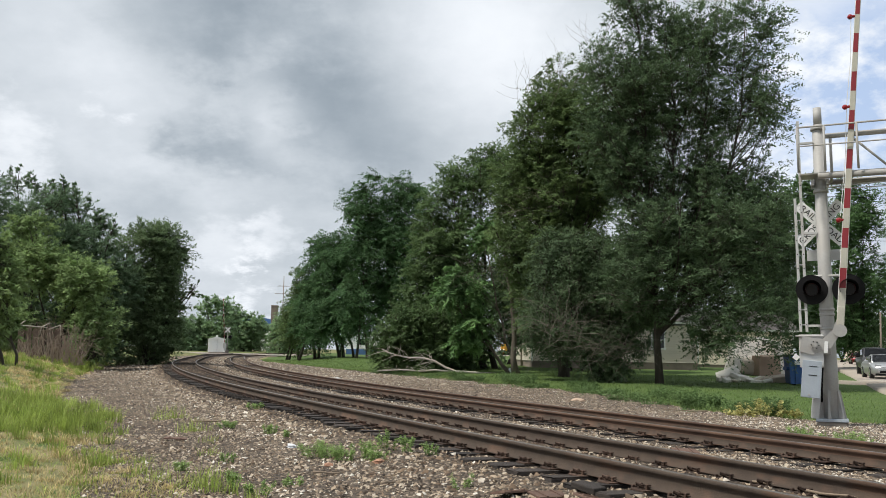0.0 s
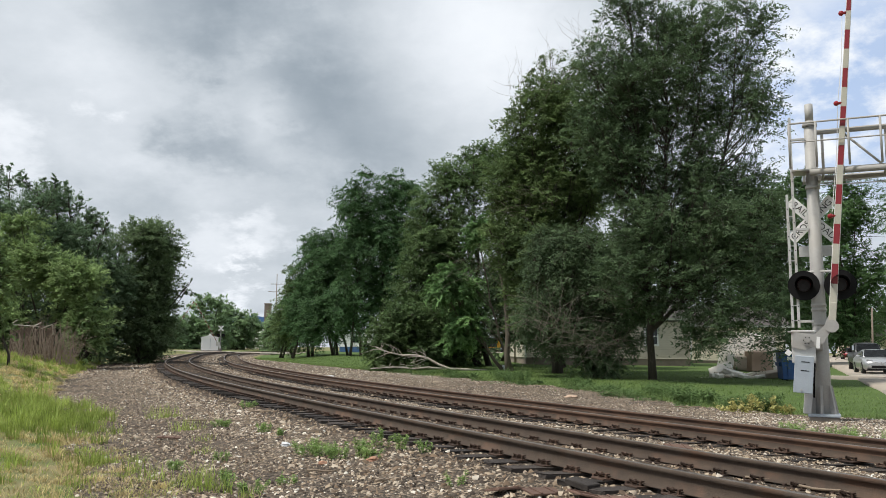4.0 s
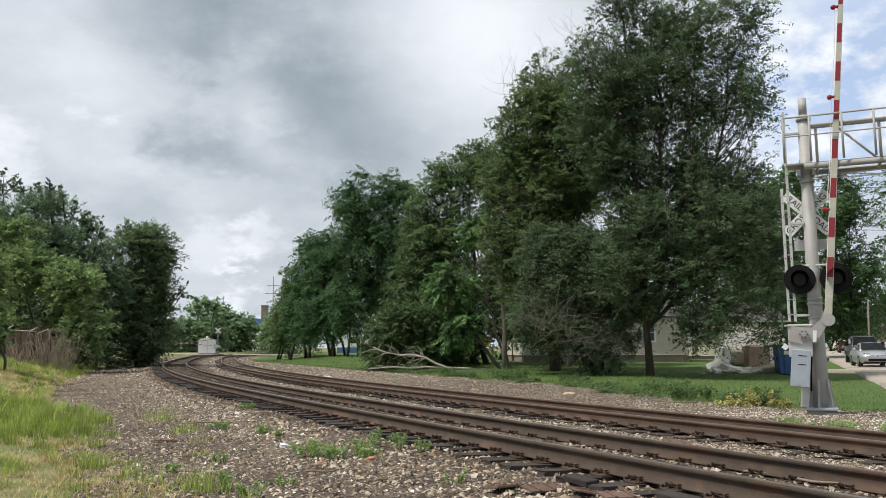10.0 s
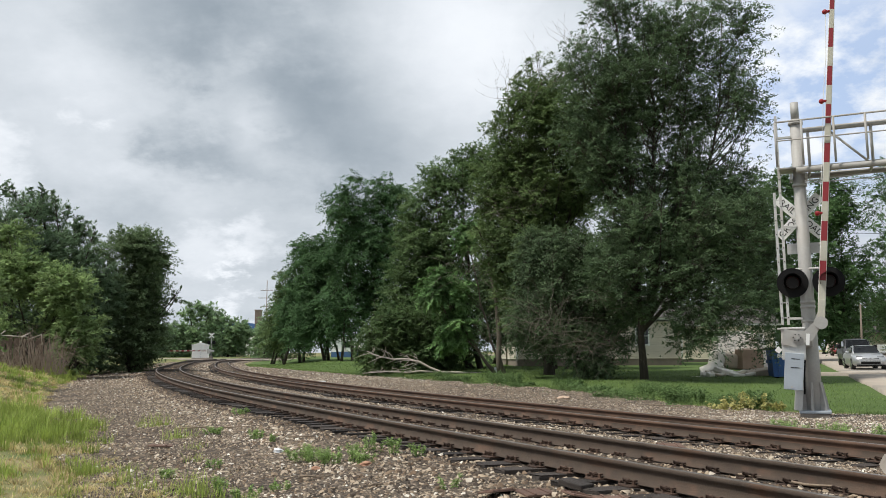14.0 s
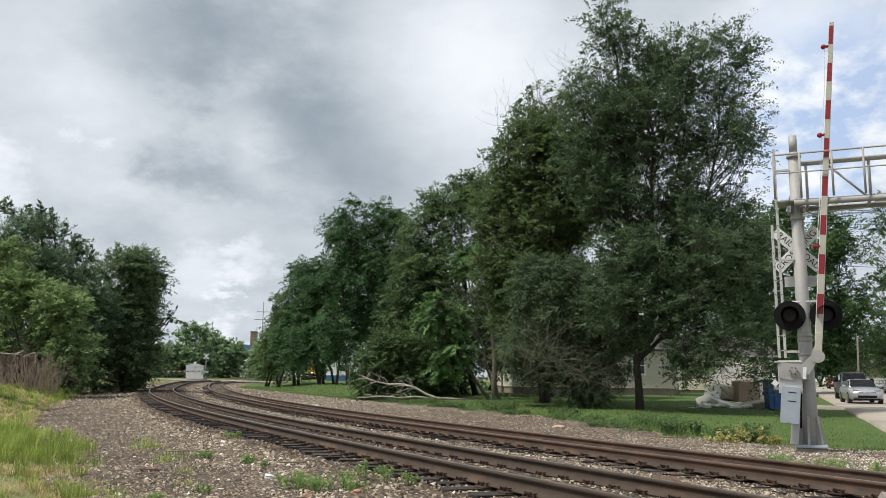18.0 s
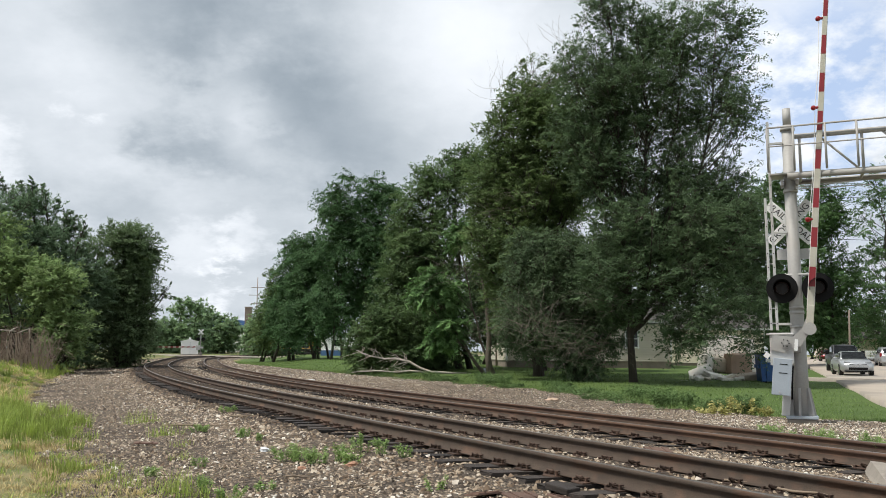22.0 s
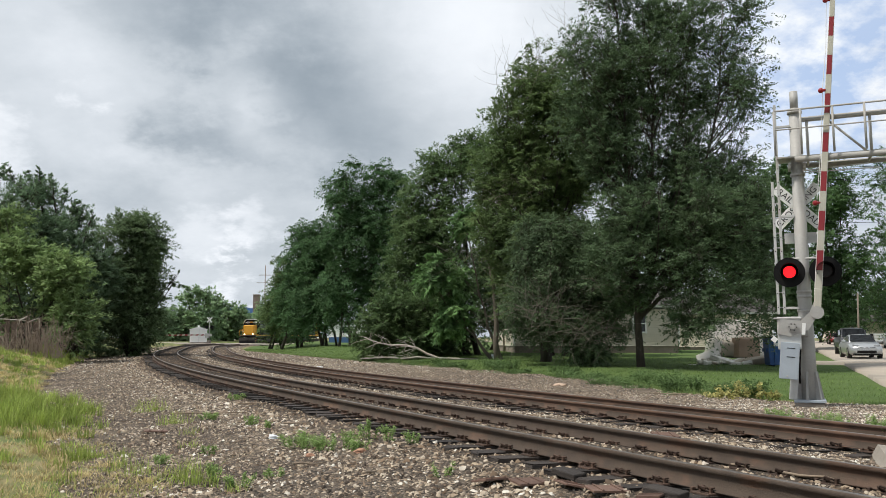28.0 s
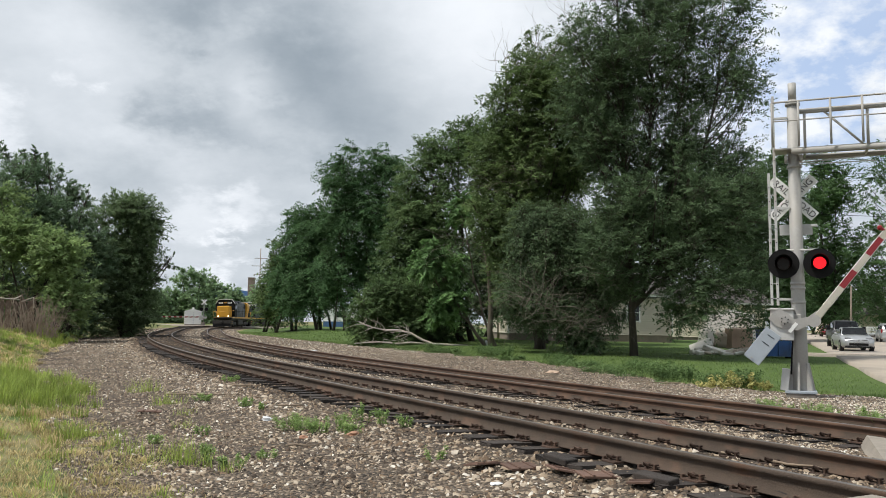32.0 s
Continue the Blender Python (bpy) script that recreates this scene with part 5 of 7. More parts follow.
    for z in (2.62, 5.02, 6.98):
        bm = B()
        bmesh.ops.create_uvsphere(bm, u_segments=12, v_segments=8, radius=0.055, matrix=Matrix.Translation((0.40, -0.03, z)))
        tube(bm, [(0.40, -0.03, z), (0.50, -0.03, z + 0.01)], 0.03, 8)
        part("gate_lamp", bm, M_RED_PLASTIC, arm, "small red lamp on the arm")
    part("lamp_wire", tube(B(), [(0.42, -0.03, 6.95), (0.455, -0.03, 6.0), (0.43, -0.03, 5.05), (0.46, -0.03, 3.9), (0.43, -0.03, 2.7)], 0.007, 5), M_WHITE, arm)
    arm.matrix_basis = pose(*GATE_PIVOT)
    return arm, lens_l, lens_r


GATE_ARM, LENS_L, LENS_R = crossing_signal()


# ---- locomotives ----
def wheelset(parent, y):
    bm = B()
    for x in (-0.75, 0.75):
        bmesh.ops.create_cone(bm, cap_ends=True, segments=20, radius1=0.5, radius2=0.5, depth=0.13, matrix=Matrix.Translation((x, y, 0.5)) @ Matrix.Rotation(radians(90), 4, "Y"))
    tube(bm, [(-0.75, y, 0.5), (0.75, y, 0.5)], 0.09, 8)
    part("wheelset", bm, M_GRIME, parent)


def locomotive(label, lead):
    """A six-axle road engine, nose towards +y, standing on the rails at z = 0, its front at y = 0."""
    top = thing("locomotive", Matrix(), label, "locomotive")
    part("underframe", box(box(B(), (0, -10.4, 1.42), (2.9, 18.6, 0.34), 0.03), (0, -10.4, 1.2), (1.8, 15, 0.3)), M_GRIME, top)
    part("fuel_tank", box(B(), (0, -10.2, 0.78), (2.6, 4.6, 0.95), 0.18), M_GRIME, top)
    for y in (-4.2, -16.4):
        tr = part("truck", box(box(box(B(), (-1.05, y, 0.62), (0.2, 4.6, 0.42), 0.06), (1.05, y, 0.62), (0.2, 4.6, 0.42), 0.06), (0, y, 0.7), (2.1, 1.2, 0.4), 0.05), M_GRIME, top)
        for k in (-1.7, 0, 1.7):
            wheelset(tr, y + k)
    part("side_sill", box(box(B(), (-1.47, -10.4, 1.55), (0.03, 18.4, 0.20)), (1.47, -10.4, 1.55), (0.03, 18.4, 0.20)), M_YELLOW, top, "yellow stripe along the frame")
    # pilot
    bm = prism(B(), ((-1.45, 0.18), (1.45, 0.18), (1.5, 1.15), (-1.5, 1.15)), -0.55, -0.40)
    part("pilot_plate", bm, M_GRIME, top)
    bm = prism(B(), ((-1.35, 0.12), (0, 0.16), (1.35, 0.12), (1.3, 0.62), (-1.3, 0.62)), -0.42, -0.22)
    part("snow_plough", bm, M_BLACK, top)
    part("coupler", box(B(), (0, -0.15, 0.88), (0.28, 0.55, 0.30), 0.05), M_GRIME, top)
    part("front_platform", box(B(), (0, -0.95, 1.50), (2.9, 1.0, 0.12), 0.02), M_GRIME, top)
    for x in (-1.35, 1.35):
        part("step_well", box(box(B(), (x, -0.95, 0.95), (0.25, 0.6, 0.05)), (x, -0.95, 0.55), (0.25, 0.6, 0.05)), M_YELLOW, top)
    # short hood
    nose_mat = M_YELLOW if lead else M_ENGINE
    nose = part("short_hood", box(B(), (0, -2.25, 2.50), (2.0, 1.75, 1.85), 0.16), nose_mat, top, "yellow nose" if lead else "dark nose")
    part("nose_door", box(B(), (-0.55, -1.365, 2.35), (0.55, 0.03, 1.35), 0.01), nose_mat, nose)
    # cab
    bm = prism(B(), ((-1.52, 1.6), (1.52, 1.6), (1.52, 3.75), (1.05, 4.42), (-1.05, 4.42), (-1.52, 3.75)), -5.2, -3.1)
    cab = part("cab", bm, M_BLACK if lead else M_ENGINE, top, "black cab")
    part("cab_roof", prism(B(), ((-1.56, 3.74), (-1.07, 4.44), (1.07, 4.44), (1.56, 3.74), (1.56, 3.80), (1.10, 4.50), (-1.10, 4.50), (-1.56, 3.80)), -3.16, -2.98), M_WHITE, cab, "white brow along the roof edge")
    for x0, x1 in ((-1.38, -0.52), (0.52, 1.38)):
        part("windscreen", box(B(), ((x0 + x1) / 2, -3.09, 3.32), (x1 - x0, 0.03, 0.55), 0.0), M_GLASS, cab)
    for x in (-1.53, 1.53):
        part("side_window", box(B(), (x, -4.2, 3.25), (0.03, 1.3, 0.62), 0.0), M_GLASS, cab)
        part("number_board", box(B(), (math.copysign(0.72, x), -3.05, 3.95), (0.66, 0.08, 0.24), 0.0), M_WHITE, cab, "white number board")
        part("board_marks", box(B(), (math.copysign(0.72, x), -3.005, 3.95), (0.46, 0.01, 0.11), 0.0), M_BLACK, cab)
    part("headlight", disc(disc(B(), (-0.13, -3.05, 3.98), 0.11, 0.12, 16), (0.13, -3.05, 3.98), 0.11, 0.12, 16), M_YELLOW, cab)
    for x in (-0.78, 0.78):
        part("ditch_light", disc(B(), (x, -1.32, 1.78), 0.11, 0.12, 14, Matrix()), M_DITCH if lead else M_BLACK, top, "lit round lamp" if lead else "")
    # handrails on the front
    for x in (-1.42, -0.9, 0.9, 1.42):
        part("handrail_post", tube(B(), [(x, -0.55, 1.5), (x, -0.55, 2.55)], 0.028, 6), M_YELLOW, top)
    part("handrail", tube(B(), [(-1.42, -3.0, 2.7), (-1.42, -0.55, 2.55), (-0.9, -0.55, 2.5), (0.9, -0.55, 2.5), (1.42, -0.55, 2.55), (1.42, -3.0, 2.7)], 0.028, 6), M_YELLOW, top)
    for x in (-1.45, 1.45):
        part("side_handrail", tube(B(), [(x, -5.3, 2.65), (x, -19.4, 2.65)], 0.024, 6), M_BLACK, top)
        for k in range(8):
            part("handrail_post", tube(B(), [(x, -5.6 - k * 1.9, 1.6), (x, -5.6 - k * 1.9, 2.65)], 0.02, 5), M_BLACK, top)
    # long hood with doors, radiators and fans
    bm = prism(B(), ((-0.95, 1.6), (0.95, 1.6), (0.95, 3.95), (0.75, 4.2), (-0.75, 4.2), (-0.95, 3.95)), -17.6, -5.2)
    long_hood = part("long_hood", bm, M_ENGINE, top, "dark blue-grey engine hood")
    for x in (-0.965, 0.965):
        for k in range(9):
            part("hood_door", box(B(), (x, -6.1 - k * 1.05, 2.65), (0.03, 0.94, 1.75), 0.008), M_ENGINE, long_hood)
        part("radiator", box(B(), (x, -16.3, 3.55), (0.05, 2.3, 0.75), 0.0), M_BLACK, long_hood)
    bm = prism(B(), ((-1.0, 1.6), (1.0, 1.6), (1.3, 3.3), (1.3, 4.0), (0.9, 4.3), (-0.9, 4.3), (-1.3, 4.0), (-1.3, 3.3)), -19.4, -17.0)
    part("hood_end", bm, M_YELLOW, top, "yellow rear hood end")
    for k in range(3):
        bm = B()
        bmesh.ops.create_cone(bm, cap_ends=True, segments=18, radius1=0.5, radius2=0.46, depth=0.22, matrix=Matrix.Translation((0, -13.6 - k * 1.15, 4.28)))
        part("roof_fan", bm, M_ENGINE, long_hood)
    part("exhaust_stack", box(B(), (0, -9.2, 4.32), (0.9, 0.5, 0.3), 0.04), M_BLACK, long_hood)
    part("dynamic_brake", box(B(), (0, -11.2, 4.12), (2.1, 2.4, 0.5), 0.12), M_ENGINE, long_hood)
    part("horn", tube(tube(B(), [(-0.1, -4.4, 4.55), (-0.1, -3.9, 4.6)], [0.03, 0.08], 8), [(0.1, -4.4, 4.55), (0.1, -3.95, 4.62)], [0.03, 0.07], 8), M_CHROME, cab)
    return top


M_DITCH = glow("lit_white_lamp", (1.0, 0.90, 0.72), 3.0)
LOCO = locomotive("road engine with yellow nose, black cab and dark blue hood", True)
LOCO_2 = locomotive("trailing engine, dark blue with a yellow rear end", False)


# ---- buildings ----
def clapboard(x0, x1, z0, z1, step=0.16, y=0.0):
    """A wall of overlapping boards facing -y."""
    bm = B()
    n = int((z1 - z0) / step)
    row = [bm.verts.new((x, y, z0)) for x in (x0, x1)]
    for k in range(n):
        for yy, z in ((y - 0.05, z0 + k * step + 0.004), (y, z0 + (k + 1) * step)):
            nxt = [bm.verts.new((x, yy, z)) for x in (x0, x1)]
            bm.faces.new((row[0], row[1], nxt[1], nxt[0]))
            row = nxt
    return bm


def house(at, w, depth, wall_h, siding, label, windows=(), found=0.45, roof_h=1.9):
    top = thing("house", at, label, "house")
    part("foundation", box(B(), (0, depth / 2, found / 2 - 0.3), (w - 0.06, depth - 0.06, found + 0.6)), M_BLOCK, top, "grey-brown block foundation")
    part("wall", clapboard(-w / 2, w / 2, found, found + wall_h), siding, top, "cream lap siding")
    for side in (-1, 1):
        bm = clapboard(-depth / 2, depth / 2, found, found + wall_h)
        ob = part("wall", bm, siding, top)
        ob.matrix_basis = pose(side * w / 2, depth / 2, 0, 0, 0, 90 if side > 0 else -90)
    ob = part("wall", clapboard(-w / 2, w / 2, found, found + wall_h), siding, top)
    ob.matrix_basis = pose(0, depth, 0, 0, 0, 180)
    for x in (-w / 2, w / 2):
        part("corner_board", box(B(), (x, -0.01, found + wall_h / 2), (0.11, 0.11, wall_h), 0.005), M_WHITE, top)
    z = found + wall_h
    bm = prism(B(), ((-w / 2 - 0.4, z - 0.02), (w / 2 + 0.4, z - 0.02), (w / 2 + 0.4, z + 0.16), (-w / 2 - 0.4, z + 0.16)), -0.4, depth + 0.4)
    part("eaves", bm, M_WHITE, top)
    bm = prism(B(), ((-0.5, z + 0.14), (depth + 0.5, z + 0.14), (depth / 2, z + roof_h)), -w / 2 - 0.45, w / 2 + 0.45, "yz")
    part("roof", bm, M_ROOF, top)
    for x, zc, ww, hh in windows:
        wn = part("window", box(B(), (x, -0.03, zc), (ww, 0.05, hh)), M_GLASS, top, "dark window pane")
        for dx, dz, sx, sz in ((-ww / 2, 0, 0.09, hh + 0.18), (ww / 2, 0, 0.09, hh + 0.18), (0, hh / 2, ww + 0.18, 0.09), (0, -hh / 2, ww + 0.18, 0.09), (0, 0, ww, 0.05)):
            part("window_frame", box(B(), (x + dx, -0.055, zc + dz), (sx, 0.05, sz), 0.006), M_WHITE, wn)
    return top


house(pose(12.0, 58.0, 0.42, 0, 0, 3), 11.6, 8.0, 2.7, M_SIDING, "low cream house with lap siding in deep tree shade", ((3.0, 2.0, 0.9, 1.2), (-3.2, 2.0, 1.1, 1.2)))
house(pose(25.2, 70.0, 0.42, 0, 0, -4), 8.0, 9.0, 2.8, M_SIDING_2, "pale cream house with lap siding beyond the lawn", ((1.4, 1.9, 1.0, 1.2),), 0.25)


def blue_building():
    top = thing("building", pose(-9.7, 138.0, 0.6, 0, 0, -6), "long white building with a blue painted base", "building")
    part("wall", box(B(), (3, 6, 2.0), (18, 12, 2.6), 0.02), M_WHITE, top, "white wall")
    part("wall_base", box(B(), (3, 6, 0.2), (18.1, 12.1, 1.4), 0.02), M_BLUE_BASE, top, "blue painted base")
    part("roof", box(B(), (3, 6, 3.4), (18.6, 12.6, 0.22), 0.03), M_ROOF, top)
    for k in range(4):
        part("window", box(B(), (-3 + 4 * k, -0.02, 2.1), (1.6, 0.06, 1.0)), M_GLASS, top)


def far_works():
    top = thing("warehouse", pose(-72, 330, -5.8), "far hall with a blue rounded roof", "warehouse")
    pts = [(-13 + 26 * k / 12, 15.5 + 3.6 * math.sin(math.pi * k / 12)) for k in range(13)]
    part("wall", prism(B(), ((-13, 0), (13, 0), (13, 15.4), (-13, 15.4)), 0, 24), M_WHITE, top)
    part("roof", prism(B(), [(-13.3, 15.3)] + pts + [(13.3, 15.3)], -0.4, 24.4), M_BLUE_ROOF, top, "rounded blue metal roof")
    st = thing("brick_stack", pose(-48.0, 240, 0), "square brown brick stack", "chimney")
    part("shaft", box(B(), (0, 0, 6.9), (1.7, 1.7, 13.4), 0.04), M_BRICK, st)
    part("cap", box(B(), (0, 0, 13.5), (1.9, 1.9, 0.3), 0.04), M_BLOCK, st)


def white_fence():
    top = thing("board_fence", pose(63.0, 110.0, 0.75, 0, 0, -8), "low white board fence at the end of the street", "fence")
    for k in range(8):
        part("post", box(B(), (-7 + 2 * k, 0, 0.6), (0.14, 0.14, 1.3), 0.01), M_WHITE, top)
        for z in (0.35, 0.75, 1.12):
            part("board", box(B(), (-6 + 2 * k, -0.09, z), (1.98, 0.04, 0.26), 0.005), M_WHITE, top)


white_fence()
house(pose(70.0, 128.0, 0.7, 0, 0, -12), 12.0, 8.0, 2.9, M_SIDING_2, "pale house at the end of the street", ((-2.5, 1.9, 1.2, 1.2), (2.5, 1.9, 1.2, 1.2)), 0.3)
blue_building()
far_works()


def power_pole(at, h, arms, label, name="power_pole", r=0.16, mat=None):
    top = thing(name, at, label, name.replace("_", " "))
    part("pole", tube(B(), [(0, 0, -0.3), (0, 0, h)], [r, r * 0.62], 10), mat or M_POLE, top)
    for z, w in arms:
        arm = part("crossarm", box(B(), (0, 0, z), (w, 0.14, 0.16), 0.01), M_POLE, top)
        for k in (-0.45, -0.2, 0.2, 0.45):
            part("insulator", tube(B(), [(w * k, 0, z + 0.08), (w * k, 0, z + 0.32)], 0.07, 6), M_WHITE, arm)
    return top


power_pole(pose(-49.5, 260, 0.5), 23.3, ((20.2, 3.8), (17.8, 5.2), (15.2, 3.8), (12.8, 3.8)), "tall power pole with four crossarms", r=0.18)
power_pole(pose(39.2, 75, 0.2, 0, 1.5, 0), 5.3, (), "bare leaning wooden pole beside the street", r=0.11)
power_pole(pose(58.5, 100, 0.2), 6.0, (), "bare wooden pole on the grass verge", r=0.16)
power_pole(pose(61.5, 101, 0.2), 6.5, (), "bare wooden pole on the grass verge", r=0.18)
power_pole(pose(-39.9, 112, 0.6), 9.0, (), "slim grey lamp post beyond the cedar", "lamp_post", 0.09, M_ALU)


def wires():
    top = thing("overhead_wires", Matrix(), "thin black overhead wires crossing behind the signal", "wires")
    for z0, z1, y in ((15.3, 15.6, 62.0), (14.2, 14.6, 62.0), (11.0, 11.2, 62.0)):
        pts = [(6 + 5.93 * k, y, z0 + (z1 - z0) * k / 14 - 1.1 * math.sin(math.pi * k / 14)) for k in range(15)]
        part("wire", tube(B(), pts, 0.016, 5), M_BLACK, top)


wires()
power_pole(pose(6.0, 62.12, 0.3), 15.6, (), "wooden power pole hidden behind the trees")
power_pole(pose(89.0, 62.12, 0.3), 16.0, (), "wooden power pole along the street")


# ---- the far crossing: cabinet, signals, gates ----
def cabinet(at):
    top = thing("signal_cabinet", at, "white metal signal cabinet beside the far crossing", "cabinet")
    part("plinth", box(B(), (0, 0, 0.05), (3.0, 2.5, 0.22), 0.02), M_CONCRETE, top)
    part("body", box(B(), (0, 0, 1.28), (2.9, 2.4, 2.24), 0.03), M_CABINET, top)
    part("roof", prism(B(), ((-1.6, 2.36), (1.6, 2.36), (1.6, 2.42), (0, 2.86), (-1.6, 2.42)), -1.3, 1.3), M_CABINET, top)
    part("door", box(B(), (-0.75, -1.215, 1.25), (1.1, 0.03, 2.05), 0.01), M_CABINET, top)
    part("vent", tube(B(), [(0, 0, 2.6), (0, 0, 3.1)], 0.2, 10), M_WHITE, top)
    part("seam", box(B(), (0.1, -1.212, 1.25), (0.03, 0.02, 2.1)), M_BLUE_GREY, top)


def far_signal(at, arm_dir, name_label):
    """A small crossing signal with a gate; returns the arm."""
    top = thing("crossing_signal", at, name_label, "crossing signal")
    part("mast", tube(B(), [(0, 0, 0), (0, 0, 4.5)], 0.07, 10), M_ALU, top)
    part("foundation", box(B(), (0, 0, 0.2), (0.6, 0.6, 0.5), 0.02), M_CONCRETE, top)
    for lean in (45, -45):
        b = part("crossbuck_blade", box(B(), (0, 0, 0), (1.22, 0.02, 0.23)), M_WHITE, top)
        b.matrix_basis = pose(0, -0.1 - 0.02 * (lean > 0), 4.0, 0, lean, 0)
    for x in (-0.42, 0.42):
        part("flashing_lamp", disc(B(), (x, -0.12, 2.75), 0.30, 0.14, 18), M_BLACK, top)
    part("lamp_pipe", tube(B(), [(-0.42, 0, 2.75), (0.42, 0, 2.75)], 0.04, 6), M_ALU, top)
    part("gate_mechanism", box(B(), (0.42 * arm_dir, 0, 1.25), (0.55, 0.5, 0.8), 0.02), M_PAINT_GREY, top)
    arm = part("gate_arm", box(B(), (0, 0, -0.5), (0.34, 0.1, 0.9), 0.01), M_PAINT_GREY, top, "far striped gate arm")
    for k in range(18):
        part("stripe", box(B(), (0, 0, 0.3 + 0.45 * k), (0.10, 0.05, 0.44)), M_RED if k % 2 else M_SHEET, arm)
    arm.matrix_basis = pose(0.42 * arm_dir, -0.35, 1.3)
    return arm


cabinet(pose(-40.1, 150.0, 0.45, 0, 0, 14))
FAR_ARM = far_signal(pose(-37.7, 148.0, 0.5, 0, 0, 8), -1, "far crossing signal with lamps and a striped gate")
FAR_ARM_2 = far_signal(pose(-45.5, 141.0, 0.5, 0, 0, 8), 1, "far crossing signal half hidden by the cedar")


# ---- road and crossings ----
def strip(name, p0, p1, half, z, mat, label, category, lift=0.06, n=40, rise=None):
    """A paved strip between two points, following the ground's height z(x, y)."""
    d = Vector((p1[0] - p0[0], p1[1] - p0[1])).normalized()
    nx, ny = d.y, -d.x
    V, F = [], []
    cols = (-half - 0.03, -half, -half * 0.5, 0, half * 0.5, half, half + 0.03)
    for i in range(n + 1):
        f = i / n
        x, y = p0[0] + (p1[0] - p0[0]) * f, p0[1] + (p1[1] - p0[1]) * f
        for j, c in enumerate(cols):
            V.append((x + nx * c, y + ny * c, z(f) - (0.25 if j in (0, 6) else 0) + 0.02 * (1 - (c / half) ** 2)))
    k = len(cols)
    for i in range(n):
        for j in range(k - 1):
            F.append((i * k + j, i * k + j + 1, (i + 1) * k + j + 1, (i + 1) * k + j))
    ob = mesh_np(name, V, F, mat, smooth=False)
    return tagged(ob, label, category, kind="structure")


def street_z(f):
    return float(np.interp(f, (0, 0.10, 0.3, 0.34, 1), (0.14, 0.13, 0.22, 0.26, 0.9)))


# the street runs away from the crossing past the parked cars
strip("road", (14.6, 16.0), (71.0, 146.0), 4.3, street_z, M_ROAD, "pale worn street of patched concrete", "road")
strip("driveway", (16.0, 44.0), (27.5, 42.0), 0.5, lambda f: 0.27 - 0.08 * f, M_ROAD, "pale concrete driveway crossing the lawn", "driveway", n=8)
strip("far_road", (-75.0, 147.0), (12.0, 158.0), 3.2, lambda f: float(np.interp(f, (0, 0.36, 0.42, 0.56, 0.62, 1), (0.55, 0.52, 0.42, 0.32, 0.45, 0.85))), M_ROAD, "pale road over the far crossing", "road", n=30)


def crossing_panels():
    """Concrete slabs between and beside the rails at the near crossing."""
    top = thing("grade_crossing", Matrix(), "worn concrete crossing panels between the rails", "crossing", kind="structure")
    spans = ((-1.5, -0.12, 0.385, 2.35), (0.12, 1.385, 0.36, 1.5), (2.1, 4.1, 0.195, 0), (4.36, 5.60, 0.19, 0), (5.87, 9.2, 0.17, 0))
    for k, (a, b, z, s1) in enumerate(spans):
        s0 = -12.0
        bm = B()
        n = 24
        ring = []
        for i in range(n + 1):
            row = []
            for d, dz in ((a, -0.3), (a, 0), (b, 0), (b, -0.3)):
                end = s1 or float(np.interp(d, (2.1, 3.46, 4.87, 5.5, 9.2), (3.7, 5.0, 5.7, 5.75, 6.0)))
                wob = 0.06 * math.sin(d * 5 + k) if i == n else 0
                x, y, _ = on_line(s0 + (end - 0.12 - s0) * i / (n - 1) if i < n else end + wob, d)
                row.append(bm.verts.new((float(x), float(y), z + dz - (0.13 if i == n and dz == 0 else 0))))
            ring.append(row)
        for r0, r1 in zip(ring[:-1], ring[1:]):
            for j in range(3):
                bm.faces.new((r0[j], r0[j + 1], r1[j + 1], r1[j]))
        bm.faces.new(ring[-1])
        part("concrete_panel", bm, M_CONCRETE, top)


crossing_panels()


# ---- vehicles ----
def wheel(parent, x, y, r=0.34, w=0.22):
    bm = B()
    bmesh.ops.create_cone(bm, cap_ends=True, segments=24, radius1=r, radius2=r, depth=w, matrix=Matrix.Translation((x, y, r)) @ Matrix.Rotation(radians(90), 4, "Y"))
    wh = part("wheel", bm, M_RUBBER, parent)
    bm = B()
    bmesh.ops.create_cone(bm, cap_ends=True, segments=16, radius1=r * 0.64, radius2=r * 0.64, depth=w + 0.02, matrix=Matrix.Translation((x, y, r)) @ Matrix.Rotation(radians(90), 4, "Y"))
    part("rim", bm, M_CHROME, wh)


def loft(sections):
    """A closed skin over cross sections; each section is a list of (x, z) at a y."""
    bm = B()
    rings = [[bm.verts.new((x, y, z)) for x, z in sec] for y, sec in sections]
    n = len(rings[0])
    for a, b in zip(rings[:-1], rings[1:]):
        for k in range(n):
            f = bm.faces.new((a[k], a[(k + 1) % n], b[(k + 1) % n], b[k]))
            f.smooth = True
    bm.faces.new(rings[0])
    bm.faces.new(rings[-1][::-1])
    bmesh.ops.recalc_face_normals(bm, faces=bm.faces)
    return bm


def shell(w, z0, z1, round_=0.12):
    """A rounded cross section of half width w between two heights."""
    return [(-w + round_, z0), (w - round_, z0), (w, z0 + round_), (w, z1 - round_ * 1.4), (w - round_ * 0.7, z1 - 0.02), (0, z1 + 0.015), (-w + round_ * 0.7, z1 - 0.02), (-w, z1 - round_ * 1.4), (-w, z0 + round_)]


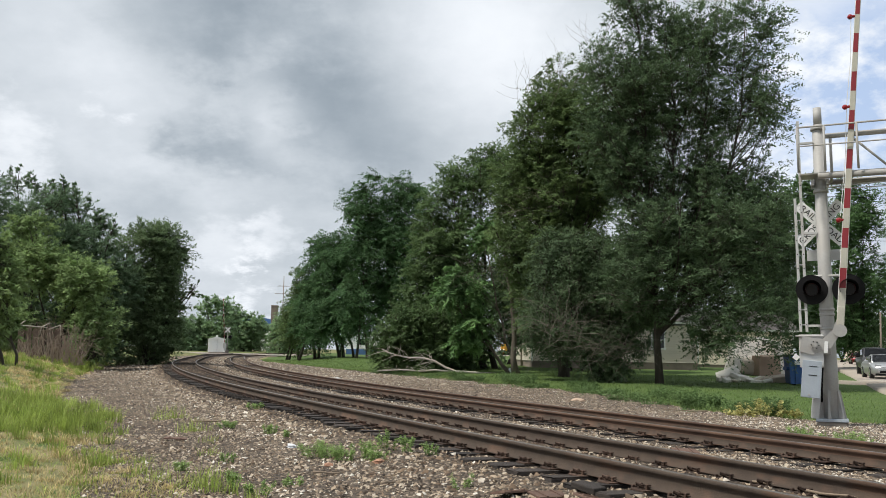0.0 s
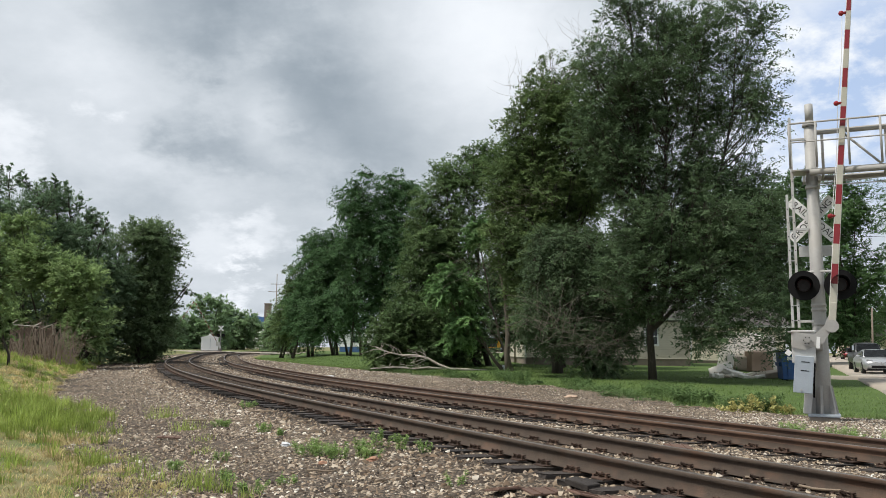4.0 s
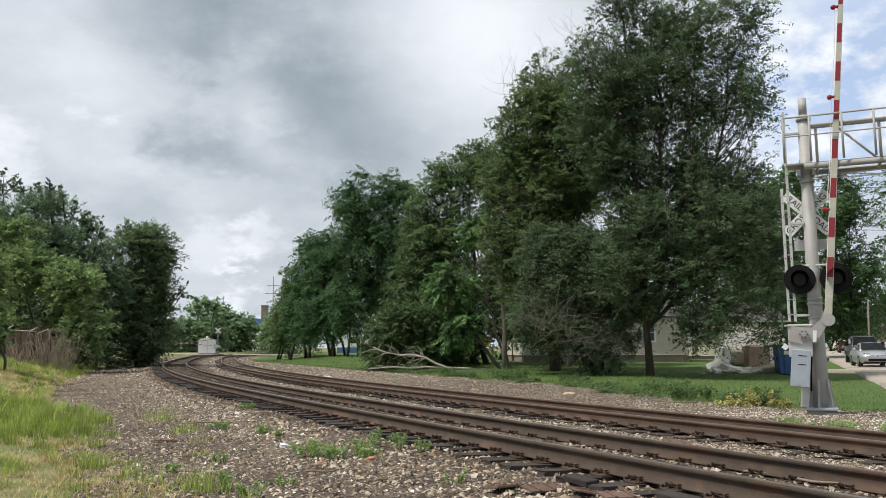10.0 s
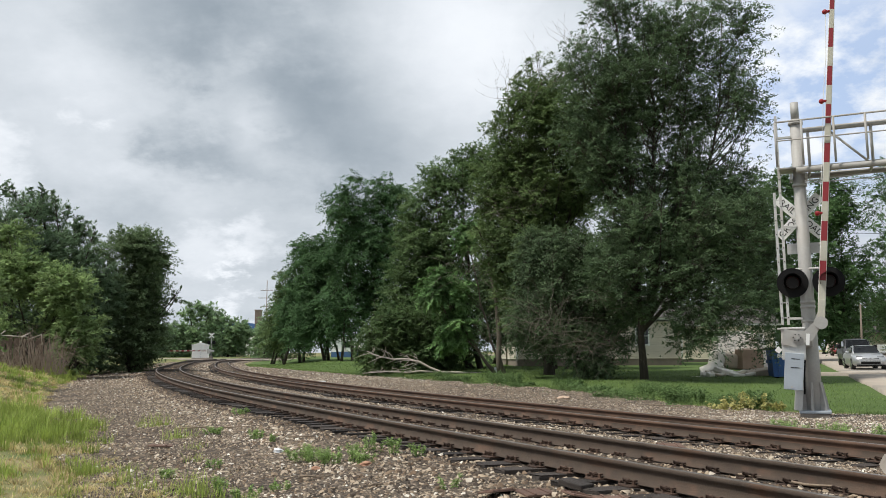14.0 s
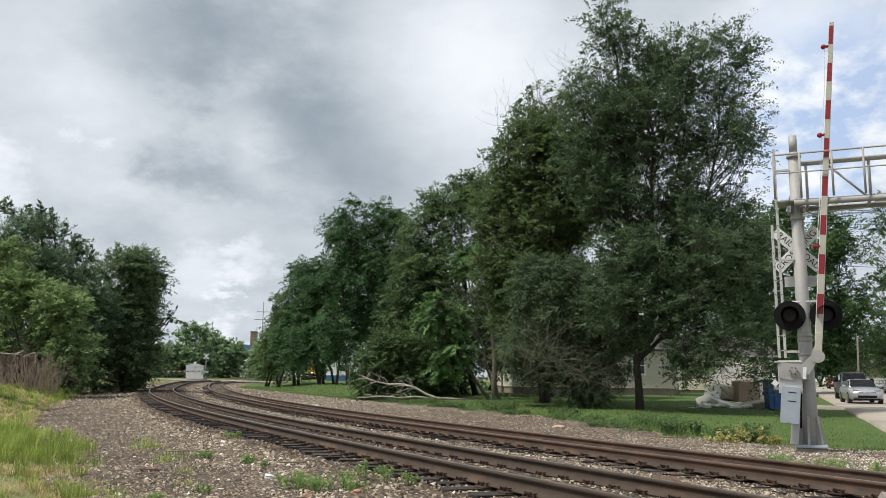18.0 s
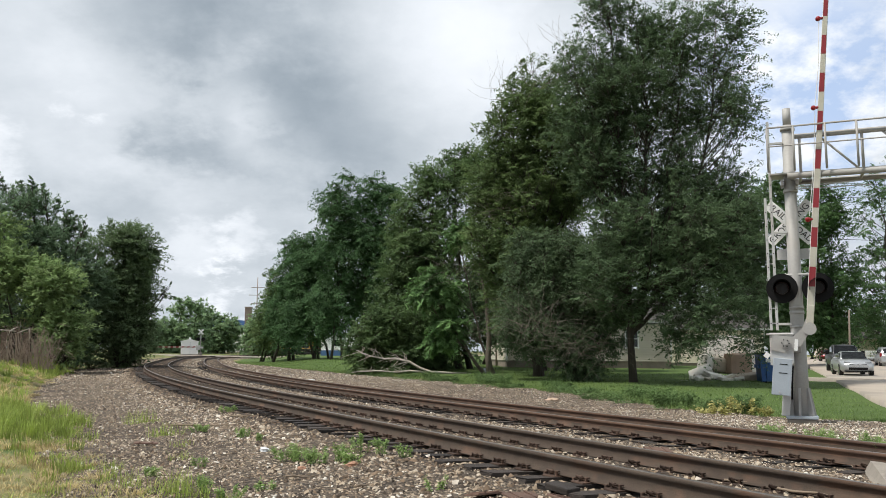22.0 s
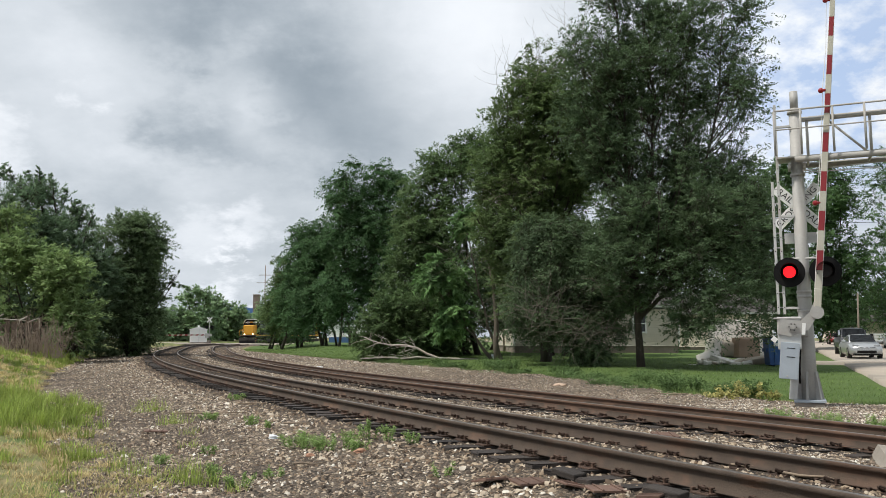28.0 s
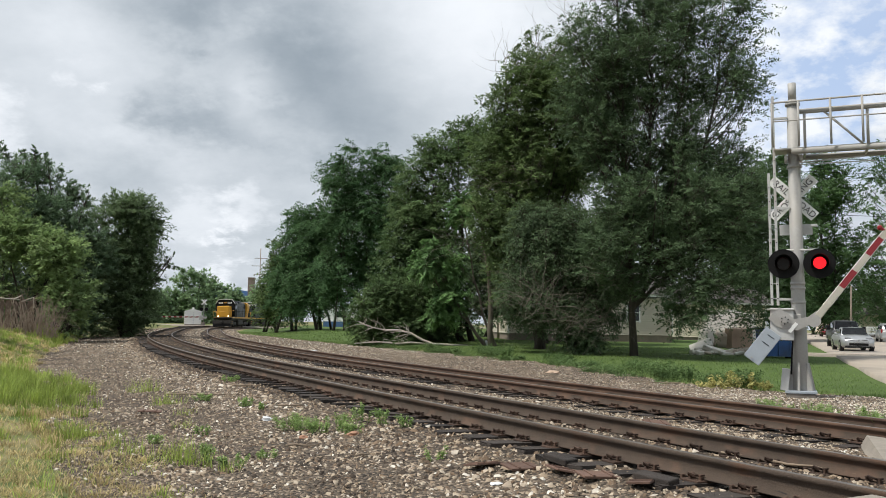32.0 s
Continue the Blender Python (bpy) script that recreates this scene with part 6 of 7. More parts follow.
def sedan(at, paint, label):
    """A saloon car, front towards -y."""
    top = thing("car", at, label, "car")
    part("body", loft([(-2.38, shell(0.62, 0.36, 0.66)), (-2.30, shell(0.80, 0.26, 0.74)), (-2.0, shell(0.90, 0.22, 0.84)), (-1.0, shell(0.92, 0.20, 0.98)), (0.2, shell(0.92, 0.20, 1.0)),
                      (1.6, shell(0.92, 0.22, 1.02)), (2.25, shell(0.88, 0.26, 1.0)), (2.42, shell(0.72, 0.36, 0.86))]), paint, top)
    cabin = part("cabin", loft([(-1.05, shell(0.78, 0.9, 1.0, 0.04)), (-0.25, shell(0.66, 0.9, 1.40, 0.10)), (0.5, shell(0.64, 0.9, 1.455, 0.10)), (1.1, shell(0.64, 0.9, 1.40, 0.10)), (1.95, shell(0.72, 0.9, 1.02, 0.04))]), paint, top)
    bm = B()
    v = [bm.verts.new(p) for p in ((-0.72, -1.10, 1.02), (0.72, -1.10, 1.02), (0.58, -0.32, 1.425), (-0.58, -0.32, 1.425))]
    bm.faces.new(v)
    bmesh.ops.solidify(bm, geom=bm.faces[:], thickness=-0.03)
    part("windscreen", bm, M_GLASS, cabin)
    for sx in (-1, 1):
        part("side_window", box(B(), (sx * 0.70, 0.45, 1.19), (0.05, 1.75, 0.28), 0.02, pose(0, 0, 0, 0, 0, 0)), M_GLASS, cabin)
        part("headlight", box(B(), (sx * 0.68, -2.20, 0.70), (0.34, 0.16, 0.10), 0.03, pose(0, 0, 0, 0, sx * -8, 0)), M_LAMP_GLASS, top)
        part("wing_mirror", box(B(), (sx * 1.0, -0.72, 1.02), (0.20, 0.10, 0.13), 0.03), paint, top)
        for y in (-1.45, 1.40):
            wheel(top, sx * 0.83, y)
    part("upper_grille", box(B(), (0, -2.345, 0.62), (0.95, 0.06, 0.13), 0.02), M_BLACK, top)
    part("lower_grille", box(B(), (0, -2.36, 0.42), (1.05, 0.06, 0.15), 0.02), M_BLACK, top)
    part("grille_bar", box(B(), (0, -2.385, 0.545), (1.1, 0.03, 0.025), 0.005), M_CHROME, top)
    part("bumper_lip", box(B(), (0, -2.30, 0.27), (1.5, 0.16, 0.07), 0.02), M_BLACK, top)
    part("badge", disc(B(), (0, -2.39, 0.66), 0.05, 0.02, 12), M_CHROME, top)


def pickup(at, paint, label):
    top = thing("pickup_truck", at, label, "pickup")
    part("body", loft([(-2.85, shell(0.80, 0.55, 1.0)), (-2.75, shell(0.96, 0.45, 1.12)), (-1.2, shell(1.0, 0.42, 1.22)), (0.9, shell(1.0, 0.42, 1.22)), (2.8, shell(1.0, 0.45, 1.25)), (2.95, shell(0.95, 0.5, 1.2))]), paint, top)
    cabin = part("cabin", loft([(-1.35, shell(0.84, 1.1, 1.22, 0.04)), (-0.7, shell(0.74, 1.1, 1.80, 0.1)), (0.6, shell(0.74, 1.1, 1.88, 0.1)), (1.3, shell(0.76, 1.1, 1.80, 0.1)), (1.45, shell(0.8, 1.1, 1.22, 0.04))]), paint, top)
    bm = B()
    bm.faces.new([bm.verts.new(p) for p in ((-0.77, -1.40, 1.24), (0.77, -1.40, 1.24), (0.66, -0.78, 1.80), (-0.66, -0.78, 1.80))])
    bmesh.ops.solidify(bm, geom=bm.faces[:], thickness=-0.03)
    part("windscreen", bm, M_GLASS, cabin)
    for sx in (-1, 1):
        part("side_window", box(B(), (sx * 0.80, 0.2, 1.52), (0.05, 1.7, 0.40), 0.02), M_GLASS, cabin)
        part("wing_mirror", box(B(), (sx * 1.13, -1.0, 1.32), (0.22, 0.12, 0.26), 0.03), M_BLACK, top)
        part("headlight", box(B(), (sx * 0.78, -2.80, 0.92), (0.30, 0.12, 0.18), 0.03), M_LAMP_GLASS, top)
        for y in (-1.85, 1.75):
            wheel(top, sx * 0.88, y, 0.41, 0.27)
    part("grille", box(B(), (0, -2.86, 0.86), (1.1, 0.08, 0.34), 0.02), M_BLACK, top)
    part("bumper", box(B(), (0, -2.90, 0.58), (1.85, 0.18, 0.2), 0.03), M_CHROME, top)


sedan(pose(27.0, 51.5, 0.20, 0, 0, -19), M_SILVER, "silver saloon car parked at the kerb, facing the crossing")
pickup(pose(30.3, 58.8, 0.28, 0, 0, -22), M_PICKUP, "dark grey pickup truck parked behind the silver car")
sedan(pose(52.0, 105.0, 0.64, 0, 0, -22), M_CAR_RED, "red car far down the street")


def minivan(at, paint, label):
    """A tall family van, tail towards -y."""
    top = thing("minivan", at, label, "van")
    part("body", loft([(-2.5, shell(0.86, 0.34, 1.0)), (-2.4, shell(0.97, 0.26, 1.08)), (-1.0, shell(1.0, 0.24, 1.08)), (1.2, shell(1.0, 0.24, 1.05)), (2.2, shell(0.96, 0.28, 0.92)), (2.5, shell(0.8, 0.36, 0.78))]), paint, top)
    cabin = part("cabin", loft([(-2.42, shell(0.9, 1.0, 1.12, 0.04)), (-2.1, shell(0.80, 1.0, 1.72, 0.1)), (0.2, shell(0.80, 1.0, 1.76, 0.1)), (0.8, shell(0.78, 1.0, 1.64, 0.1)), (1.7, shell(0.84, 1.0, 1.06, 0.04))]), paint, top)
    rear = part("rear_window", box(B(), (0, 0, 0), (1.3, 0.04, 0.46), 0.02), M_GLASS, cabin)
    rear.matrix_basis = pose(0, -2.30, 1.40, -26, 0, 0)
    for sx in (-1, 1):
        part("side_window", box(B(), (sx * 0.86, -0.6, 1.38), (0.05, 2.5, 0.38), 0.02, pose(0, 0, 0, 0, 0, 0)), M_GLASS, cabin)
        part("tail_light", box(B(), (sx * 0.88, -2.42, 1.02), (0.16, 0.14, 0.34), 0.03), M_RED_PLASTIC, top, "red tail light")
        part("wing_mirror", box(B(), (sx * 1.1, 1.0, 1.08), (0.2, 0.12, 0.16), 0.03), paint, top)
        for y in (-1.5, 1.5):
            wheel(top, sx * 0.88, y)
    part("bumper", box(B(), (0, -2.5, 0.46), (1.75, 0.16, 0.24), 0.05), paint, top)


minivan(pose(45.0, 79.0, 0.42, 0, 0, -23), M_SILVER, "silver minivan parked across the street, seen from behind")


# ---- yard: dumpster, discarded furniture ----
def dumpster(at):
    top = thing("dumpster", at, "blue steel dumpster with a white notice", "dumpster")
    bm = prism(B(), ((-0.72, 0.12), (0.72, 0.12), (0.80, 1.30), (-0.80, 1.42)), -0.62, 0.62)
    part("bin", bm, M_DUMP, top)
    for y, z in ((-0.64, 1.26), (0.64, 1.36)):
        part("rim", box(B(), (0, y, z), (1.62, 0.06, 0.08), 0.01), M_DUMP, top)
    for x in (-0.5, 0.0, 0.5):
        part("rib", box(B(), (x, -0.645, 0.68), (0.06, 0.05, 1.0), 0.008), M_DUMP, top)
    for s_ in (-1, 1):
        part("lift_pocket", box(B(), (s_ * 0.80, 0, 0.8), (0.12, 0.9, 0.16), 0.01), M_DUMP, top)
    part("lid", box(B(), (0, 0, 1.43), (1.62, 1.3, 0.05), 0.01, pose(0, 0, 0, 0, -4, 0)), M_BLACK, top, "black plastic lid")
    part("notice", box(B(), (-0.05, -0.68, 1.06), (1.0, 0.01, 0.16)), M_WHITE, top, "white notice strip")
    for x in (-0.55, 0.55):
        part("foot", box(B(), (x, 0, 0.06), (0.1, 1.2, 0.12), 0.01), M_BLACK, top)


dumpster(pose(16.65, 38.6, 0.08, 0, 0, -12))


def cushion(bm, c, s, tilt=(0, 0, 0)):
    box(bm, (0, 0, 0), s, min(s) * 0.2, pose(*c, *tilt))
    return bm


def junk_pile():
    so = thing("sofa", pose(15.15, 41.6, 0.14, 0, 0, 8), "torn cream sofa dumped upright on the lawn", "sofa")
    part("back", cushion(B(), (0.45, 0.45, 1.25), (2.3, 0.5, 1.9), (-12, 5, 0)), M_FABRIC_W, so)
    part("seat", cushion(B(), (0.35, -0.25, 0.75), (2.0, 1.0, 0.7), (10, 4, 0)), M_FABRIC, so)
    part("armrest", cushion(B(), (-0.85, -0.1, 0.70), (0.42, 1.0, 1.05), (0, 14, 0)), M_FABRIC_W, so)
    part("armrest", cushion(B(), (1.55, 0.1, 1.15), (0.45, 1.0, 1.8), (0, -8, 0)), M_FABRIC_W, so)
    for x, y, turn, c, s_, tilt, mat, lab in ((15.6, 39.9, -8, (0, 0, 0.20), (1.9, 0.8, 0.30), (6, -8, 0), M_FABRIC, "loose cream cushion on the grass"),
                                              (14.3, 39.9, 25, (0, 0, 0.26), (1.2, 0.6, 0.22), (16, 10, 0), M_FABRIC_W, "loose white cushion on the grass"),
                                              (13.85, 40.7, -20, (0, 0, 0.42), (1.1, 0.7, 0.24), (30, -22, 0), M_FABRIC_W, "white cushion leaning on the sofa"),
                                              (14.8, 39.5, 12, (0, 0, 0.12), (1.0, 0.5, 0.16), (8, 5, 0), M_FABRIC_W, "flat white pad on the grass")):
        cu = thing("cushion", pose(x, y, 0.12, 0, 0, turn), lab, "cushion", "dumped cushions")
        part("pad", cushion(B(), c, s_, tilt), mat, cu)
    bx = thing("carton", pose(15.75, 40.8, 0.12, 0, 0, 8), "open brown cardboard carton among the dumped furniture", "carton")
    part("box", box(B(), (0, 0, 0.85), (1.1, 0.7, 0.95), 0.01), M_CARTON, bx)
    part("flap", box(B(), (-0.1, -0.5, 1.46), (1.2, 0.4, 0.012), 0.0, pose(0, 0, 0, 12, 0, 0)), M_CARTON, bx)
    pl = thing("plank", pose(13.4, 39.6, 0.12, 0, 0, 15), "pale plank lying on the lawn", "plank")
    part("board", box(B(), (0, 0, 0.05), (1.9, 0.2, 0.05), 0.005), M_FABRIC_W, pl)

    rng = random.Random(31)
    for k in range(14):
        x, y = rng.uniform(12.9, 16.0), rng.uniform(39.0, 40.0)
        sc = thing("foam_scrap", pose(x, y, gz(x, y) + 0.02, rng.uniform(-25, 25), rng.uniform(-20, 20), rng.uniform(0, 180)), "torn white foam scrap on the lawn", "scrap", "scraps round the sofa")
        part("foam", box(B(), (0, 0, 0.10), (rng.uniform(0.3, 0.8), rng.uniform(0.15, 0.35), rng.uniform(0.06, 0.2)), 0.03), (M_FABRIC_W, M_FABRIC, M_FABRIC_W)[k % 3], sc)


junk_pile()


# ---- grass, weeds, bushes, litter ----
def blades(rng, x, y, z, h, w, lean=0.5, turn=None):
    """Upright grass blades, each a narrow bent leaf of two triangles' worth."""
    n = len(x)
    a = rng.uniform(0, math.tau, n) if turn is None else turn
    l = rng.uniform(0.1, 1.0, n) * lean * h
    bx, by = np.cos(a + 1.57) * w / 2, np.sin(a + 1.57) * w / 2
    base = np.c_[x, y, z - 0.02]
    side = np.c_[bx, by, np.zeros(n)]
    mid = base + np.c_[np.cos(a) * l * 0.35, np.sin(a) * l * 0.35, h * 0.6]
    tip = base + np.c_[np.cos(a) * l, np.sin(a) * l, h]
    V = np.stack((base - side, base + side, mid + side * 0.8, tip, mid - side * 0.8), 1).reshape(-1, 3)
    i = np.arange(n)[:, None] * 5
    F = np.concatenate((i + np.array((0, 1, 2)), i + np.array((0, 2, 4)), i + np.array((4, 2, 3))))
    return V, F


def bank_spots(rng, n):
    """Places on the grassy bank, closer together near the crossing."""
    s = 0.3 + 64 * rng.random(n) ** 2.2
    d = -3.0 - np.interp(s, (4, 12, 30), (4.4, 6.5, 10.8)) * rng.random(n) ** 1.2
    x, y, _ = on_line(s, d)
    edge = np.interp(s, (4, 7, 10.0, 14.5, 18.5, 20, 22, 31, 42, 62), (-3.7, -3.75, -3.95, -3.7, -3.5, -4.1, -4.4, -4.5, -4.1, -4.9)) + 0.16 * wavy(x, y, 0.7, 1.0) + 0.16 * rng.normal(size=n)
    keep = (y > 2.2) & (x > -0.62 * y - 3.5) & (d < edge)
    s, d, x, y = s[keep], d[keep], x[keep], y[keep]
    return s, d, x, y, np.maximum(ground_z(x, y), np.where(d > -5.3, bed_z(d, x, y, s), -9))


def near_grass():
    rng = np.random.default_rng(17)
    # tufts: blades that lean outwards from one root
    s, d, x, y, z = bank_spots(rng, 5200)
    fresh = np.interp(s, (3, 9, 12.5, 15, 19, 22, 26, 34, 60), (-0.4, -0.3, 0.0, 0.35, 0.4, -0.1, -0.4, 0.0, 0.15)) + 0.4 * np.interp(d, (-5.6, -4.6), (0, 1)) * np.interp(s, (12, 14, 19, 21), (0, 1, 1, 0)) + 0.55 * wavy(x, y, 1.5, 9.0) + 0.3 * wavy(x, y, 0.5, 2.0) + rng.normal(0, 0.32, len(s)) > 0.0
    bare = (0.5 + 0.5 * wavy(x, y, 0.9, 14.0)) * np.interp(s, (9, 18, 22, 30), (0.4, 0.3, 0.9, 0.7)) > rng.uniform(0.35, 0.9, len(s))
    tall = np.clip(0.55 + 0.45 * wavy(x, y, 0.8, 6.0) + rng.normal(0, 0.2, len(s)), 0.1, 1.2)
    for name, pick, mat, label, height, lean in (("green_grass", fresh & ~bare, G_GREEN, "fresh green grass tufts on the bank", 0.36, 0.75), ("dry_grass", ~fresh & ~bare, G_STRAW, "dry straw-coloured grass on the bank", 0.17, 1.5)):
        k = rng.integers(30, 62, pick.sum())
        who = np.repeat(np.flatnonzero(pick), k)
        far = np.interp(s[who], (5, 20, 60), (0.8, 1.0, 1.5))
        a, q = rng.uniform(0, math.tau, len(who)), 0.16 * far * rng.random(len(who)) ** 0.8
        h = height * (0.25 + 0.75 * tall[who]) * rng.uniform(0.3, 1.0, len(who)) * far * np.interp(s[who], (4, 9, 13, 15, 19, 22), (0.6, 0.75, 1.0, 1.35, 1.35, 0.9))
        mixed = rng.random(len(who)) < 0.22
        V, F = blades(rng, x[who] + np.cos(a) * q, y[who] + np.sin(a) * q, z[who], h, 0.0035 + 0.003 * rng.random(len(who)) + 0.0004 * s[who], lean, a + rng.normal(0, 0.7, len(who)))
        ob = mesh_np(name, V, F, mat, tone=np.repeat(np.clip(rng.normal(0.5, 0.2, len(s))[who] + rng.normal(0, 0.15, len(who)) - 0.15 * mixed, 0, 1), 5))
        tagged(ob, label, "grass", kind="stuff")
    # a matted layer of short lying blades between the tufts
    s, d, x, y, z = bank_spots(rng, 130000)
    keep = (0.6 + 0.4 * wavy(x, y, 0.5, 21.0)) > rng.uniform(0.0, 0.9, len(s))
    s, x, y, z = s[keep], x[keep], y[keep], z[keep]
    green = 0.5 * wavy(x, y, 0.9, 31.0) + rng.normal(0, 0.5, len(s)) > 0.25
    for pick, mat, label in ((green, G_GREEN, "short green grass mat on the bank"), (~green, G_STRAW, "matted dead grass on the bank")):
        m = int(pick.sum())
        V, F = blades(rng, x[pick], y[pick], z[pick], rng.uniform(0.02, 0.09, m), 0.0035 + 0.003 * rng.random(m) + 0.0004 * s[pick], 2.4)
        tagged(mesh_np("matted_grass", V, F, mat, tone=np.repeat(rng.random(m), 5)), label, "grass", kind="stuff")


def lawn_grass():
    rng = np.random.default_rng(18)
    n = 72000
    s = 6 + 95 * rng.random(n) ** 1.7
    d = bed_edge(s) + 0.1 + 16 * rng.random(n) ** 1.8
    x, y, _ = on_line(s, d)
    rx = (x - 14.6) * 0.917 - (y - 16.0) * 0.40
    keep = (rx < -4.6) | (rx > 4.6)
    s, d, x, y = s[keep], d[keep], x[keep], y[keep]
    z = ground_z(x, y)
    h = (rng.uniform(0.03, 0.10, len(x)) + 0.03 * wavy(x, y, 0.6, 4.0)).clip(0.02) + 0.14 * np.clip(1.2 - (d - bed_edge(s)), 0, 1) * rng.random(len(x)) ** 2
    V, F = blades(rng, x, y, z, h, 0.006 + 0.0005 * s, 1.9)
    ob = mesh_np("lawn_grass", V, F, G_LAWN, tone=np.repeat(rng.random(len(x)), 5))
    tagged(ob, "short green lawn grass, ragged at the gravel", "grass", kind="stuff")


G_LAWN = leaf("lawn_blade", (0.180, 0.258, 0.080), (0.122, 0.188, 0.060), 0.4)
near_grass()
lawn_grass()


def weed(x, y, z, r, h, n, mat, label, seed, size=0.02, name="weed", group="", long=2.6):
    """A low plant: stems from one root with small leaves along them."""
    rng = random.Random(seed)
    top = thing(name, pose(x, y, z), label, name.replace("_", " "), group)
    bm, pts = B(), []
    for _ in range(max(5, int(14 * r / 0.3))):
        a, q = rng.uniform(0, math.tau), rng.uniform(0.2, 1.0)
        root = Vector((math.cos(a) * r * 0.6 * q, math.sin(a) * r * 0.6 * q, -0.03))
        tip = Vector((math.cos(a) * r * q * 1.1, math.sin(a) * r * q * 1.1, h * rng.uniform(0.55, 1.0)))
        mid = root.lerp(tip, 0.5) + Vector((0, 0, h * 0.12))
        tube(bm, [root, mid, tip], [0.004, 0.003, 0.001], 4, False)
        pts += [(root.lerp(mid, f * 2) if f < 0.5 else mid.lerp(tip, f * 2 - 1)) for f in (0.3, 0.5, 0.65, 0.8, 0.9, 1.0)]
    part("stem", bm, mat, top)
    g = np.random.default_rng(seed)
    V, F, tone = leaf_bunch(g, [tuple(p) for p in pts], max(0.03, r * 0.2), n, size, long)
    mesh_np("leaves", V, F, mat, top, tone)


def bed_at(x, y):
    d, s = beside(x, y)
    return float(bed_z(d, np.array([x]), np.array([y]), s)[0])


# weeds in the cinders beside the near track
WEEDS = ((-1.62, 10.9, 0.26, 0.20), (-1.35, 10.75, 0.22, 0.17), (-1.15, 10.55, 0.20, 0.18), (-0.92, 10.5, 0.20, 0.24), (-0.78, 10.15, 0.18, 0.14), (-0.66, 10.95, 0.16, 0.26),
         (-0.42, 10.7, 0.16, 0.20), (-0.10, 10.3, 0.13, 0.15), (-2.75, 13.6, 0.20, 0.16), (-2.3, 12.9, 0.12, 0.10), (-3.6, 14.6, 0.2, 0.12), (-2.6, 10.6, 0.12, 0.13),
         (0.22, 8.35, 0.11, 0.14), (-2.05, 8.6, 0.16, 0.20), (-1.75, 8.3, 0.14, 0.12), (-1.5, 8.75, 0.10, 0.09), (-3.0, 9.9, 0.14, 0.10), (-3.9, 17.8, 0.2, 0.14))
for i, (x, y, r, h) in enumerate(WEEDS):
    weed(x, y, bed_at(x, y), r, h, int(900 * (r / 0.2) ** 1.5), L_WEED, "small green weed growing in the ballast", 200 + i, 0.013, group="weeds in the ballast")
# grass tufts standing in the gravel
def tuft(x, y, r, h, n, seed, mat):
    rng = np.random.default_rng(seed)
    z = bed_at(x, y)
    a, q = rng.uniform(0, math.tau, n), r * rng.random(n) ** 0.7
    V, F = blades(rng, np.cos(a) * q, np.sin(a) * q, np.zeros(n), h * rng.uniform(0.15, 1.0, n) ** 1.3, np.full(n, 0.006), 1.1)
    ob = mesh_np("grass_tuft", V, F, mat, None, np.repeat(rng.random(n), 5))
    ob.matrix_basis = pose(x, y, z)
    tagged(ob, "loose green grass tuft in the gravel", "grass", "grass tufts")


for i, (x, y, r, h, n) in enumerate(((-2.95, 9.0, 0.16, 0.30, 90), (-2.55, 8.75, 0.20, 0.26, 110), (-2.25, 8.5, 0.22, 0.34, 140), (-2.0, 8.35, 0.14, 0.2, 60), (-3.35, 9.6, 0.14, 0.32, 60), (-3.1, 11.4, 0.16, 0.16, 60),
                                     (-4.1, 14.2, 0.3, 0.3, 170), (-3.4, 12.6, 0.2, 0.18, 70), (-5.2, 16.4, 0.35, 0.34, 200), (-1.75, 8.1, 0.12, 0.16, 50), (-3.6, 8.7, 0.2, 0.22, 90))):
    tuft(x, y, r, h, n, 400 + i, G_GREEN)
# weeds against the far rail by the signal
for i in range(9):
    s, d = 6.2 + i * 0.3, 6.0 + 0.2 * ((i * 7) % 3)
    x, y, _ = (float(v) for v in on_line(s, d))
    weed(x, y, bed_at(x, y), 0.26, 0.16 + 0.05 * (i % 3), 800, L_WEED, "low green weed along the rusty rail", 240 + i, 0.015, group="weeds along the rusty rail")
# leafy growth where the gravel meets the lawn
rngw = random.Random(77)
for i in range(56):
    s = 13.5 + (i / 56) ** 1.3 * 36 + rngw.uniform(-0.5, 0.5)
    d = float(bed_edge(s)) + rngw.uniform(-0.6, 1.3)
    x, y, _ = (float(v) for v in on_line(s, d))
    weed(x, y, gz(x, y) + 0.0, rngw.uniform(0.3, 0.75), rngw.uniform(0.15, 0.5), 900, L_EDGE, "leafy weed at the edge of the gravel", 270 + i, 0.032, group="weeds at the lawn edge")
for i, (x, y, r, h) in enumerate(((7.35, 19.8, 0.42, 0.52), (7.7, 20.1, 0.40, 0.50), (7.0, 20.0, 0.38, 0.40), (8.15, 19.8, 0.3, 0.22), (7.3, 19.4, 0.3, 0.26))):
    weed(x, y, gz(x, y), r, h * 0.85, 420, L_YELLOW, "wilting yellow-green bush beside the signal", 310 + i, 0.062, "bush", "wilting bushes", 1.5)


